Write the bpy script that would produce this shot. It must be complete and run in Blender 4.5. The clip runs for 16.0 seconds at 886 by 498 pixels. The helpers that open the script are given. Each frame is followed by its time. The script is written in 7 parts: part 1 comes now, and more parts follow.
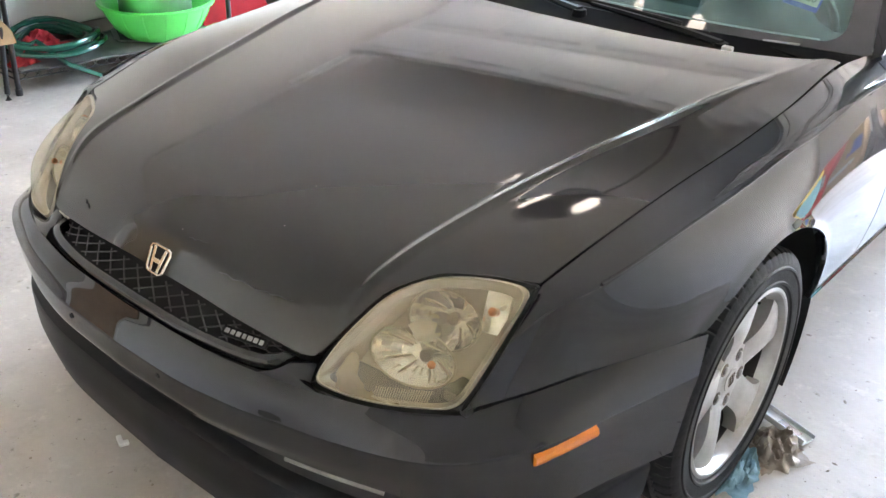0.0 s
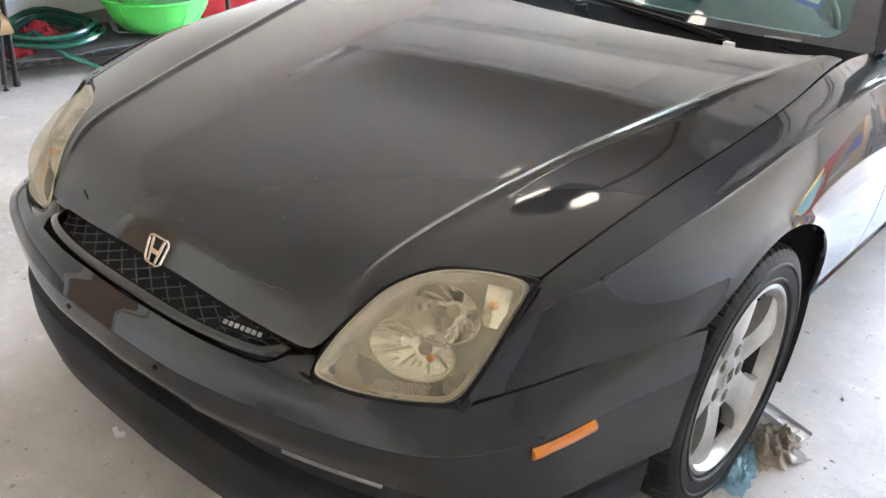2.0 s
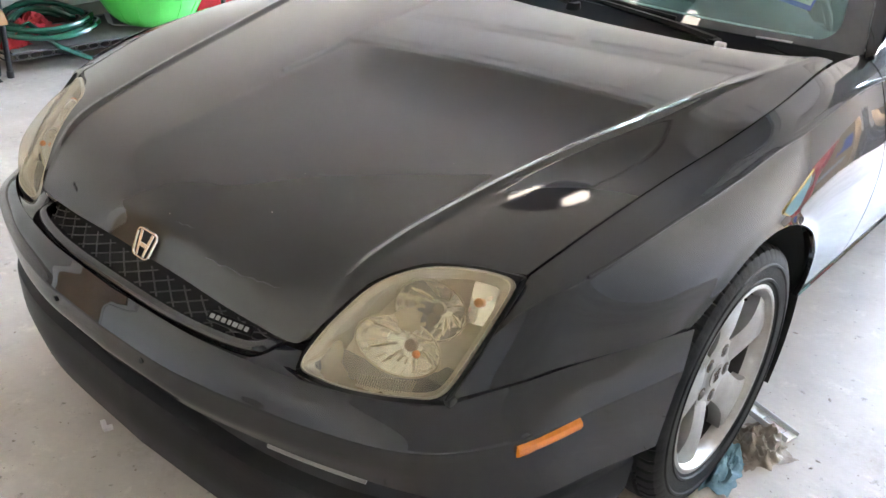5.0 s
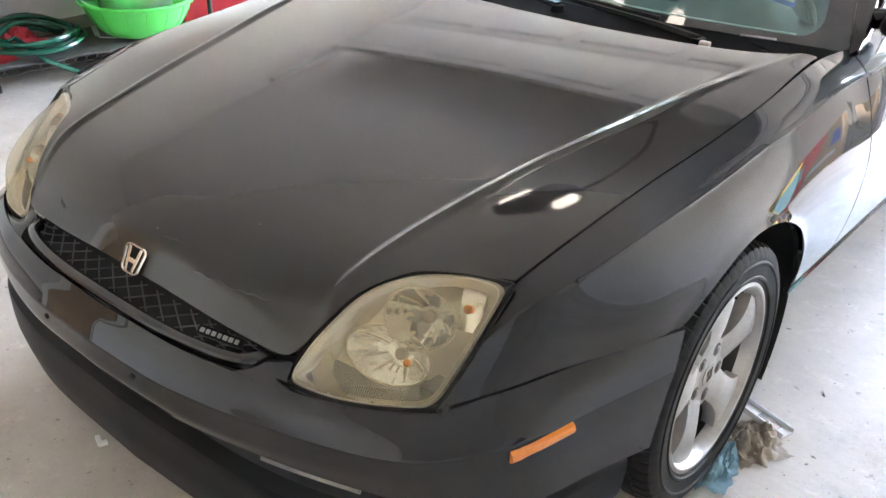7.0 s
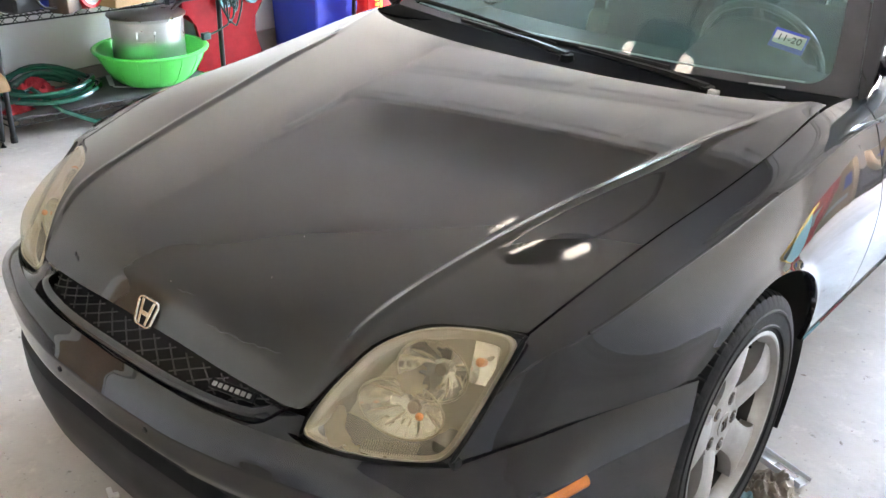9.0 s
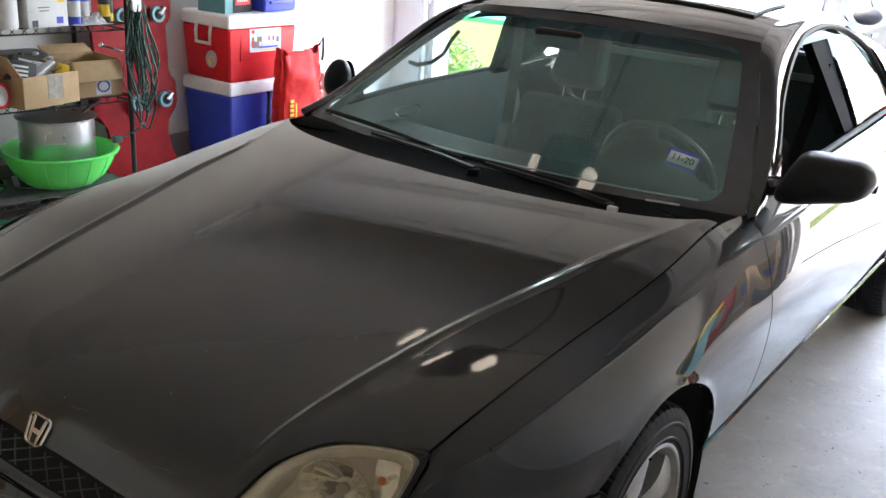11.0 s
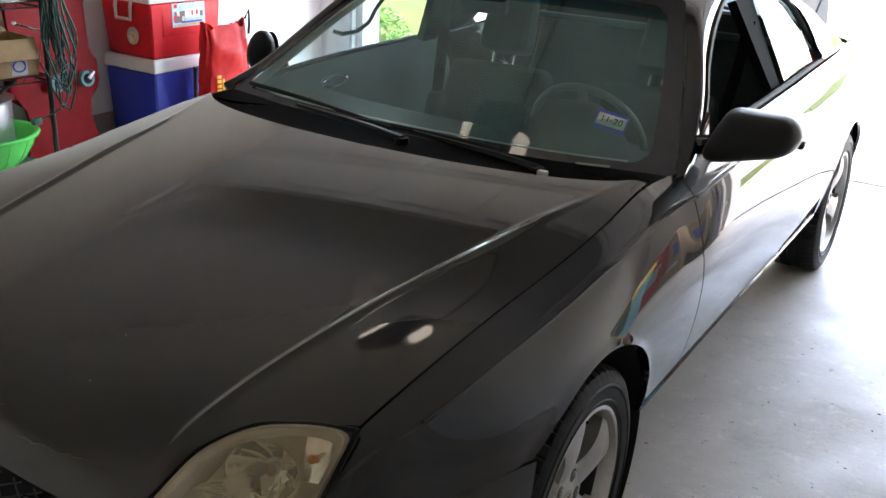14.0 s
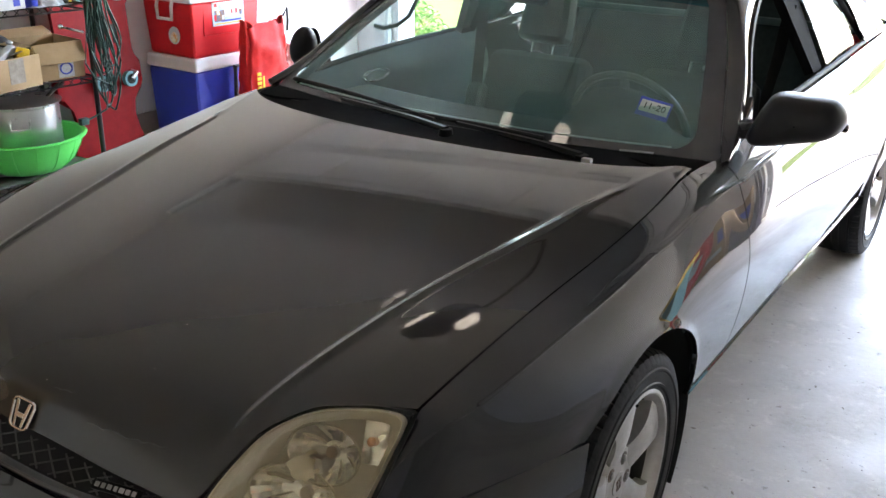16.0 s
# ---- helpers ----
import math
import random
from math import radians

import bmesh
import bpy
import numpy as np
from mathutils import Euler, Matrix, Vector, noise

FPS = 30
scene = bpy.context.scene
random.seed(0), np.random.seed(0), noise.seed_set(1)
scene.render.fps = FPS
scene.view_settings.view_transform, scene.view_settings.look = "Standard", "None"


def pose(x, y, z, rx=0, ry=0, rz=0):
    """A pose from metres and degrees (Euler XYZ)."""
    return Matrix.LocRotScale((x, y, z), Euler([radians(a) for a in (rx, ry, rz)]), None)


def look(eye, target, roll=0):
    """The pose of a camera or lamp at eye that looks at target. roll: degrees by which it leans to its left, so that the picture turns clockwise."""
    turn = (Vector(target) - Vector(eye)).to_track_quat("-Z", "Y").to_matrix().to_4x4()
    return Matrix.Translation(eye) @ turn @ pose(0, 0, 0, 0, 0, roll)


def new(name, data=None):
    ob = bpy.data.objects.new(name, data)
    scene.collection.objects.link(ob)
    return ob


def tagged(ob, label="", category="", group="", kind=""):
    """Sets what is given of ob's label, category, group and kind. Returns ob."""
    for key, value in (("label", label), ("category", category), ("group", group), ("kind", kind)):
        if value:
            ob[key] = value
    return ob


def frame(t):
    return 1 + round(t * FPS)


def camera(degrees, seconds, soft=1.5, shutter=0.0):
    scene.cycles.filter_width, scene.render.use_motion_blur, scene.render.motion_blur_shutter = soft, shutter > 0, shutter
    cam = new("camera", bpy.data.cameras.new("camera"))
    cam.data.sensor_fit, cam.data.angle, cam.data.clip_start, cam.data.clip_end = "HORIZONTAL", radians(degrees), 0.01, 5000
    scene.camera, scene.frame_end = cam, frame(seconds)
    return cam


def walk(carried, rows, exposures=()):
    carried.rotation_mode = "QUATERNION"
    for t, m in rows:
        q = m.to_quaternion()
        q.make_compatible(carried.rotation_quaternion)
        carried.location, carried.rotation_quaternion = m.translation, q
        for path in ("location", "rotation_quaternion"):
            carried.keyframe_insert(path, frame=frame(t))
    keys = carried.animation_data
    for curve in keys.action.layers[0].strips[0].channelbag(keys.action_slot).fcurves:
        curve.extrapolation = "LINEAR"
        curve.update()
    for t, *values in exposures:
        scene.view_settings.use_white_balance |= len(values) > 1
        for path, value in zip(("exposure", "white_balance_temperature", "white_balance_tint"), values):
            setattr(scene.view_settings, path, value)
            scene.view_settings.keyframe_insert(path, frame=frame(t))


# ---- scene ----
cam = camera(50.0, 16.0)
PATH = [
    (0, (1.415, -1.698, 1.496), (0.278, -0.353, 0.548), 2.1),
    (0.5, (1.416, -1.7, 1.496), (0.282, -0.351, 0.55), 2.3),
    (1, (1.414, -1.696, 1.495), (0.28, -0.345, 0.552), 2.4),
    (1.5, (1.416, -1.696, 1.488), (0.288, -0.346, 0.537), 2.5),
    (2, (1.409, -1.699, 1.488), (0.28, -0.352, 0.533), 2.7),
    (2.5, (1.41, -1.701, 1.49), (0.284, -0.354, 0.532), 3.0),
    (3, (1.409, -1.7, 1.491), (0.284, -0.352, 0.534), 3.4),
    (3.5, (1.413, -1.702, 1.491), (0.288, -0.352, 0.536), 3.6),
    (4, (1.415, -1.695, 1.49), (0.292, -0.345, 0.532), 3.7),
    (6.5, (1.429, -1.688, 1.496), (0.316, -0.331, 0.536), 2.6),
    (7, (1.428, -1.68, 1.5), (0.314, -0.323, 0.543), 2.1),
    (7.5, (1.42, -1.676, 1.506), (0.298, -0.321, 0.555), 1.6),
    (8, (1.416, -1.679, 1.513), (0.275, -0.315, 0.599), 1.4),
    (8.2, (1.415, -1.678, 1.513), (0.268, -0.313, 0.606), 1.3),
    (10.3, (1.439, -1.674, 1.536), (0.273, -0.248, 0.757), 2.1),
    (10.5, (1.438, -1.665, 1.539), (0.304, -0.201, 0.783), 2.7),
    (11, (1.443, -1.668, 1.554), (0.364, -0.129, 0.872), 3.7),
    (11.5, (1.448, -1.655, 1.558), (0.425, -0.073, 0.886), 4.0),
    (12, (1.446, -1.641, 1.557), (0.461, -0.032, 0.892), 4.2),
    (12.5, (1.445, -1.635, 1.554), (0.463, -0.021, 0.898), 3.8),
    (13, (1.435, -1.642, 1.556), (0.455, -0.03, 0.892), 3.5),
    (13.5, (1.451, -1.621, 1.545), (0.485, -0.029, 0.816), 3.2),
    (14, (1.45, -1.62, 1.535), (0.482, -0.029, 0.806), 2.7),
    (14.5, (1.457, -1.627, 1.539), (0.488, -0.039, 0.804), 2.3),
    (15, (1.458, -1.633, 1.536), (0.485, -0.047, 0.802), 1.8),
    (15.5, (1.442, -1.639, 1.537), (0.443, -0.071, 0.799), 1.3),
    (16, (1.445, -1.666, 1.536), (0.418, -0.119, 0.792), 0.9),
]
EXPOSURE = [(0.0, 6.92, 7400, 15), (8.2, 6.88, 7400, 15), (10.3, 6.33, 7650, 15), (11.0, 5.53, 7750, 15), (11.5, 4.91, 7850, 15), (12.0, 4.31, 7900, 15), (13.0, 4.19, 7900, 15), (13.6, 5.03, 7800, 15), (14.5, 5.22, 7750, 15), (16.0, 5.67, 7650, 15)]
walk(cam, [(t, look(e, g, r)) for t, e, g, r in PATH], EXPOSURE)

# ---------- world, sun, exposure ----------
world = bpy.data.worlds.new("sky_world")
scene.world = world
world.use_nodes = True
wn, wl = world.node_tree.nodes, world.node_tree.links
sky = wn.new("ShaderNodeTexSky")
sky.sky_type = "NISHITA"
sky.sun_disc = False
sky.sun_elevation = radians(61)
sky.sun_rotation = radians(260)
sky.air_density, sky.dust_density = 1.0, 3.0
wl.new(sky.outputs[0], wn["Background"].inputs[0])
wn["Background"].inputs[1].default_value = 0.15
sun_data = bpy.data.lights.new("sun", "SUN")
sun_data.energy, sun_data.angle, sun_data.color = 2.0, radians(0.6), (1.0, 0.95, 0.87)
sun = new("sun", sun_data)
sun.matrix_world = look((-6.0, -1.0, 11.0), (0.0, 0.0, 0.0))

# ---------- materials ----------


def mat(name, col, rough=0.5, metal=0.0, col2=None, scale=8.0, bump=0.0, bscale=60.0, coat=0.0, spec=0.5,
        rvar=0.0, detail=5.0, mixlo=0.35, mixhi=0.65, emit=0.0):
    """A principled material whose colour drifts between two tones, with fine relief."""
    m = bpy.data.materials.new(name)
    m.use_nodes = True
    n, l = m.node_tree.nodes, m.node_tree.links
    p = n["Principled BSDF"]
    p.inputs["Base Color"].default_value = (*col, 1)
    p.inputs["Roughness"].default_value = rough
    p.inputs["Metallic"].default_value = metal
    p.inputs["Specular IOR Level"].default_value = spec
    p.inputs["Coat Weight"].default_value = coat
    p.inputs["Coat Roughness"].default_value = 0.02
    tc = n.new("ShaderNodeTexCoord")
    if col2 or rvar:
        t = n.new("ShaderNodeTexNoise")
        t.inputs["Scale"].default_value = scale
        t.inputs["Detail"].default_value = detail
        t.inputs["Roughness"].default_value = 0.62
        l.new(tc.outputs["Object"], t.inputs["Vector"])
        r = n.new("ShaderNodeMapRange")
        r.inputs["From Min"].default_value, r.inputs["From Max"].default_value = mixlo, mixhi
        l.new(t.outputs["Fac"], r.inputs["Value"])
        if col2:
            mx = n.new("ShaderNodeMix")
            mx.data_type = "RGBA"
            mx.inputs[6].default_value, mx.inputs[7].default_value = (*col, 1), (*col2, 1)
            l.new(r.outputs[0], mx.inputs[0])
            l.new(mx.outputs[2], p.inputs["Base Color"])
        if rvar:
            r2 = n.new("ShaderNodeMapRange")
            r2.inputs["To Min"].default_value, r2.inputs["To Max"].default_value = max(0, rough - rvar), min(1, rough + rvar)
            l.new(t.outputs["Fac"], r2.inputs["Value"])
            l.new(r2.outputs[0], p.inputs["Roughness"])
    if bump:
        b = n.new("ShaderNodeTexNoise")
        b.inputs["Scale"].default_value, b.inputs["Detail"].default_value = bscale, 4.0
        l.new(tc.outputs["Object"], b.inputs["Vector"])
        bn = n.new("ShaderNodeBump")
        bn.inputs["Strength"].default_value, bn.inputs["Distance"].default_value = bump, 0.004
        l.new(b.outputs["Fac"], bn.inputs["Height"])
        l.new(bn.outputs[0], p.inputs["Normal"])
    if emit:
        p.inputs["Emission Color"].default_value = (*col, 1)
        p.inputs["Emission Strength"].default_value = emit
    return m


def glass(name, tint, clear=0.8, haze=0.0, haze_col=(0.8, 0.8, 0.8), rough=0.01, ior=1.5, gloss=1.0):
    """Thin sheet glass: a tinted clear pane with a fresnel gloss and, where asked, a haze."""
    m = bpy.data.materials.new(name)
    m.use_nodes = True
    n, l = m.node_tree.nodes, m.node_tree.links
    n.remove(n["Principled BSDF"])
    tr, gl, mx = n.new("ShaderNodeBsdfTransparent"), n.new("ShaderNodeBsdfGlossy"), n.new("ShaderNodeMixShader")
    tr.inputs[0].default_value = (*[c * clear for c in tint], 1)
    gl.inputs["Roughness"].default_value = rough
    fr = n.new("ShaderNodeFresnel")
    fr.inputs["IOR"].default_value = ior
    base = tr
    if haze:
        df, m2 = n.new("ShaderNodeBsdfDiffuse"), n.new("ShaderNodeMixShader")
        df.inputs[0].default_value = (*haze_col, 1)
        tc, t = n.new("ShaderNodeTexCoord"), n.new("ShaderNodeTexNoise")
        t.inputs["Scale"].default_value, t.inputs["Detail"].default_value = 9.0, 4.0
        l.new(tc.outputs["Object"], t.inputs["Vector"])
        r = n.new("ShaderNodeMapRange")
        r.inputs["From Min"].default_value, r.inputs["From Max"].default_value = 0.3, 0.7
        r.inputs["To Min"].default_value, r.inputs["To Max"].default_value = haze * 0.65, haze * 1.25
        l.new(t.outputs["Fac"], r.inputs["Value"])
        l.new(r.outputs[0], m2.inputs[0])
        l.new(tr.outputs[0], m2.inputs[1])
        l.new(df.outputs[0], m2.inputs[2])
        base = m2
    gm = n.new("ShaderNodeMath")
    gm.operation = "MULTIPLY"
    gm.inputs[1].default_value = gloss
    l.new(fr.outputs[0], gm.inputs[0])
    l.new(gm.outputs[0], mx.inputs[0])
    l.new(base.outputs[0], mx.inputs[1])
    l.new(gl.outputs[0], mx.inputs[2])
    l.new(mx.outputs[0], n["Material Output"].inputs["Surface"])
    return m


M = {}
M["paint"] = mat("black_paint", (0.0058, 0.0062, 0.0082), 0.6, coat=0.95, col2=(0.0090, 0.0093, 0.0112), scale=1.8, detail=2.0, mixlo=0.2, mixhi=0.8, spec=0.06)


def dusty_paint(name):
    """Black clear-coated paint under an uneven film of dust, wiped in faint streaks."""
    m = mat(name, (0.0065, 0.0065, 0.007), 0.6, coat=1.0, spec=0.06)
    n, l = m.node_tree.nodes, m.node_tree.links
    p = n["Principled BSDF"]
    tc = n.new("ShaderNodeTexCoord")

    def cloud(scale, stretch, lo, hi, a, b, detail=7.0):
        mp, t, r = n.new("ShaderNodeMapping"), n.new("ShaderNodeTexNoise"), n.new("ShaderNodeMapRange")
        mp.inputs["Scale"].default_value = stretch
        mp.inputs["Rotation"].default_value = (0, 0, 0.35)
        t.inputs["Scale"].default_value, t.inputs["Detail"].default_value, t.inputs["Roughness"].default_value = scale, detail, 0.65
        for k, v in (("From Min", lo), ("From Max", hi), ("To Min", a), ("To Max", b)):
            r.inputs[k].default_value = v
        l.new(tc.outputs["Object"], mp.inputs["Vector"])
        l.new(mp.outputs[0], t.inputs["Vector"])
        l.new(t.outputs["Fac"], r.inputs["Value"])
        return r.outputs[0]
    wide = cloud(1.3, (1, 1, 1), 0.2, 0.8, 0.2, 0.60, 0.0)
    streak = cloud(2.4, (0.7, 1.8, 1), 0.25, 0.85, 0.0, 0.20, 0.0)
    a1 = n.new("ShaderNodeMath")
    l.new(wide, a1.inputs[0])
    l.new(streak, a1.inputs[1])
    mx = n.new("ShaderNodeMix")
    mx.data_type = "RGBA"
    mx.inputs[6].default_value, mx.inputs[7].default_value = (0.0060, 0.0060, 0.0065, 1), (0.026, 0.0218, 0.0172, 1)
    l.new(a1.outputs[0], mx.inputs[0])
    l.new(mx.outputs[2], p.inputs["Base Color"])
    rr = n.new("ShaderNodeMapRange")
    rr.inputs["To Min"].default_value, rr.inputs["To Max"].default_value = 0.050, 0.052
    l.new(a1.outputs[0], rr.inputs["Value"])
    l.new(rr.outputs[0], p.inputs["Coat Roughness"])
    return m


M["dusty"] = dusty_paint("dusty_black_paint")
M["black_plastic"] = mat("black_plastic", (0.018, 0.018, 0.019), 0.55, col2=(0.03, 0.03, 0.03), scale=20, bump=0.15, bscale=300)
M["mirror_black"] = mat("mirror_black", (0.006, 0.006, 0.007), 0.38, col2=(0.009, 0.008, 0.009), scale=12, spec=0.25)
M["lip"] = mat("matte_lip", (0.007, 0.007, 0.008), 0.5, spec=0.18, col2=(0.010, 0.010, 0.0105), scale=6, bump=0.1, bscale=200)
M["strip_lens"] = mat("smoked_strip_lens", (0.13, 0.12, 0.11), 0.3, col2=(0.18, 0.165, 0.15), scale=20, coat=0.5)
M["rubber"] = mat("rubber", (0.010, 0.010, 0.011), 0.6, spec=0.16, col2=(0.022, 0.021, 0.020), scale=14, bump=0.2, bscale=180)
# Disc colour held near black to put the wheel's inner shadow on it.
M["brake"] = mat("brake_in_shadow", (0.009, 0.009, 0.009), 0.7, spec=0.15, col2=(0.016, 0.014, 0.013), scale=12)
M["alloy"] = mat("alloy", (0.46, 0.45, 0.435), 0.40, 0.75, col2=(0.36, 0.345, 0.325), scale=14, rvar=0.08)
# Silver barrel coloured near black: the deep shadow behind the spokes.
M["barrel"] = mat("barrel_in_shadow", (0.040, 0.038, 0.036), 0.6, 0.3, col2=(0.026, 0.025, 0.024), scale=10)
M["chrome"] = mat("chrome", (0.82, 0.82, 0.82), 0.08, 1.0)
M["steel_dark"] = mat("dark_steel", (0.09, 0.085, 0.08), 0.5, 0.8, col2=(0.16, 0.11, 0.08), scale=12)
# Near-black: plain black marks, and the shade inside gaps and cavities.
M["dark"] = mat("black_and_cavity_shade", (0.008, 0.008, 0.008), 0.8)
M["grille_trim"] = mat("glossy_grille_trim", (0.014, 0.014, 0.015), 0.22, col2=(0.020, 0.019, 0.018), scale=9, spec=0.6)
M["lattice"] = mat("grey_lattice_plastic", (0.034, 0.034, 0.035), 0.35, col2=(0.026, 0.026, 0.027), scale=30, spec=0.6)
M["badge_print"] = mat("pale_badge_print", (0.30, 0.295, 0.285), 0.4, col2=(0.25, 0.245, 0.24), scale=60)
M["label_sky"] = mat("label_sky_print", (0.30, 0.50, 0.80), 0.4, col2=(0.55, 0.70, 0.88), scale=30)
M["label_dark"] = mat("label_mixed_print", (0.22, 0.10, 0.07), 0.4, col2=(0.10, 0.12, 0.20), scale=60, mixlo=0.45, mixhi=0.55)
M["label_orange"] = mat("label_orange_print", (0.75, 0.36, 0.10), 0.4, col2=(0.80, 0.70, 0.55), scale=55, mixlo=0.45, mixhi=0.55)
M["amber"] = mat("amber_lens", (0.58, 0.16, 0.010), 0.18, coat=0.6, col2=(0.66, 0.18, 0.015), scale=30)
M["lens"] = glass("yellowed_lens", (1.0, 0.965, 0.88), 0.96, 0.38, (0.53, 0.44, 0.295), 0.12, 1.4, 0.16)
M["lens_rim"] = mat("yellowed_rim", (0.33, 0.285, 0.205), 0.3, col2=(0.40, 0.355, 0.265), scale=16, coat=0.4)
M["reflector"] = mat("reflector", (0.86, 0.84, 0.79), 0.12, 0.95, col2=(0.76, 0.735, 0.68), scale=25)
M["lamp_house"] = mat("lamp_housing", (0.42, 0.37, 0.29), 0.35, 0.2, col2=(0.48, 0.43, 0.34), scale=9)
# Teal haze: dust film, and the mirrored ceiling's veil painted in as well.
M["windshield"] = glass("windshield_glass", (0.72, 0.92, 0.88), 0.92, 0.165, (0.33, 0.66, 0.64))
M["band"] = glass("sunshade_band", (0.10, 0.55, 0.62), 0.85)
M["side_glass"] = glass("side_glass", (0.72, 0.86, 0.80), 0.85)
# Unseen wall, greyer than the drywall to dim what the car's side mirrors.
M["east_wall"] = mat("painted_drywall_toned", (0.62, 0.605, 0.585), 0.85, col2=(0.56, 0.546, 0.528), scale=2.2, bump=0.12, bscale=140)
M["pink_film"] = mat("pink_plastic_film", (0.75, 0.42, 0.38), 0.22, col2=(0.62, 0.10, 0.08), scale=14, bump=0.5, bscale=30, coat=0.5, mixlo=0.48, mixhi=0.56)
# Pale tone for the sheen along the windshield's foot.
M["edge_sheen"] = mat("pale_edge_sheen", (0.20, 0.28, 0.265), 0.4, col2=(0.15, 0.21, 0.20), scale=16)
M["grab"] = mat("pale_grab_plastic", (0.34, 0.37, 0.365), 0.5, col2=(0.30, 0.33, 0.325), scale=16)
M["slot_grey"] = mat("grey_slot", (0.16, 0.165, 0.165), 0.4, col2=(0.20, 0.205, 0.205), scale=20)
M["mat_grey"] = mat("dusty_rubber_mat", (0.11, 0.11, 0.114), 0.7, spec=0.3, col2=(0.17, 0.168, 0.165), scale=9, bump=0.2, bscale=150)
M["bag_cloth"] = mat("dark_purple_cloth", (0.035, 0.028, 0.045), 0.9, col2=(0.05, 0.04, 0.06), scale=14, bump=0.3)
M["wheel_black"] = mat("grey_wheel_leather", (0.055, 0.062, 0.062), 0.4, col2=(0.07, 0.078, 0.078), scale=20)
M["nut"] = mat("dull_nut_steel", (0.30, 0.29, 0.28), 0.4, 0.8, col2=(0.22, 0.21, 0.20), scale=20)
M["sedan_glass"] = mat("dark_side_glass", (0.012, 0.014, 0.016), 0.3, spec=0.03, col2=(0.02, 0.022, 0.024), scale=4)
M["dash"] = mat("dark_dash_vinyl", (0.022, 0.030, 0.030), 0.7, spec=0.12, col2=(0.030, 0.040, 0.040), scale=18, bump=0.2, bscale=400)
M["pillar_black"] = mat("matte_black_pillar", (0.007, 0.007, 0.008), 0.7, spec=0.02, col2=(0.011, 0.011, 0.012), scale=8)
M["frit"] = mat("black_frit", (0.006, 0.006, 0.006), 0.45, spec=0.15)
M["frit_glass"] = mat("black_glass_border", (0.016, 0.0165, 0.019), 0.5, coat=1.0, spec=0.1, col2=(0.021, 0.0215, 0.024), scale=12)
M["dark_glass"] = mat("dark_glass", (0.006, 0.007, 0.008), 0.05, coat=1.0)
M["cabin"] = mat("grey_cabin_plastic", (0.115, 0.165, 0.160), 0.5, col2=(0.14, 0.195, 0.19), scale=18, bump=0.2, bscale=400)
M["cabin_cloth"] = mat("dark_seat_cloth", (0.030, 0.042, 0.043), 0.9, col2=(0.044, 0.059, 0.060), scale=40, bump=0.3, bscale=500)
M["headliner"] = mat("headliner", (0.20, 0.20, 0.19), 0.9, col2=(0.25, 0.25, 0.23), scale=14)
M["mirror_glass"] = mat("mirror_glass", (0.85, 0.87, 0.88), 0.02, 1.0)
M["white_plastic"] = mat("white_plastic", (0.82, 0.81, 0.79), 0.35, col2=(0.76, 0.74, 0.71), scale=7)
M["red_plastic"] = mat("red_plastic", (0.78, 0.022, 0.030), 0.4, spec=0.3, col2=(0.70, 0.016, 0.022), scale=6)
M["blue_plastic"] = mat("blue_plastic", (0.030, 0.060, 0.48), 0.35, col2=(0.025, 0.052, 0.42), scale=6)
M["green_plastic"] = mat("green_plastic", (0.09, 0.80, 0.15), 0.38, col2=(0.08, 0.74, 0.13), scale=6)
M["red_creeper"] = mat("red_creeper", (0.30, 0.007, 0.011), 0.5, spec=0.12, col2=(0.22, 0.005, 0.008), scale=8, bump=0.1)
M["teal_wheel"] = mat("teal_wheel", (0.10, 0.28, 0.30), 0.5)
M["aluminium"] = mat("aluminium", (0.68, 0.67, 0.65), 0.3, 0.9, col2=(0.55, 0.54, 0.52), scale=5, rvar=0.1)
M["wire"] = mat("black_wire", (0.02, 0.02, 0.02), 0.4, 0.3)
M["cardboard"] = mat("cardboard", (0.44, 0.29, 0.155), 0.85, col2=(0.37, 0.235, 0.12), scale=10, bump=0.15, bscale=120)
M["paper"] = mat("white_card", (0.60, 0.60, 0.595), 0.6, col2=(0.52, 0.52, 0.52), scale=12)
M["hose"] = mat("green_hose", (0.010, 0.085, 0.055), 0.25, col2=(0.014, 0.12, 0.078), scale=12, coat=0.4)
M["cord"] = mat("green_cord", (0.008, 0.045, 0.034), 0.5, col2=(0.018, 0.075, 0.058), scale=30)
M["red_cloth"] = mat("red_cloth", (0.5, 0.03, 0.04), 0.85, col2=(0.36, 0.02, 0.03), scale=20, bump=0.3)
M["red_bag"] = mat("red_woven_bag", (0.76, 0.024, 0.020), 0.45, spec=0.3, col2=(0.62, 0.012, 0.014), scale=12, bump=0.25, bscale=260)
M["yellow"] = mat("yellow_print", (0.80, 0.50, 0.03), 0.5)
M["blue_rag"] = mat("blue_rag", (0.10, 0.20, 0.25), 0.9, col2=(0.17, 0.29, 0.34), scale=30, bump=0.4)
M["tan_rag"] = mat("tan_wrap", (0.21, 0.165, 0.125), 0.55, col2=(0.32, 0.27, 0.22), scale=25, bump=0.4)
M["drywall"] = mat("painted_drywall", (0.82, 0.795, 0.77), 0.85, col2=(0.78, 0.755, 0.73), scale=2.2, bump=0.12, bscale=140)
M["stem"] = mat("concrete_stem", (0.36, 0.31, 0.27), 0.9, col2=(0.28, 0.24, 0.21), scale=6, bump=0.3)
M["ceiling"] = mat("ceiling_paint", (0.74, 0.725, 0.70), 0.9, col2=(0.70, 0.685, 0.66), scale=2, bump=0.2, bscale=120)
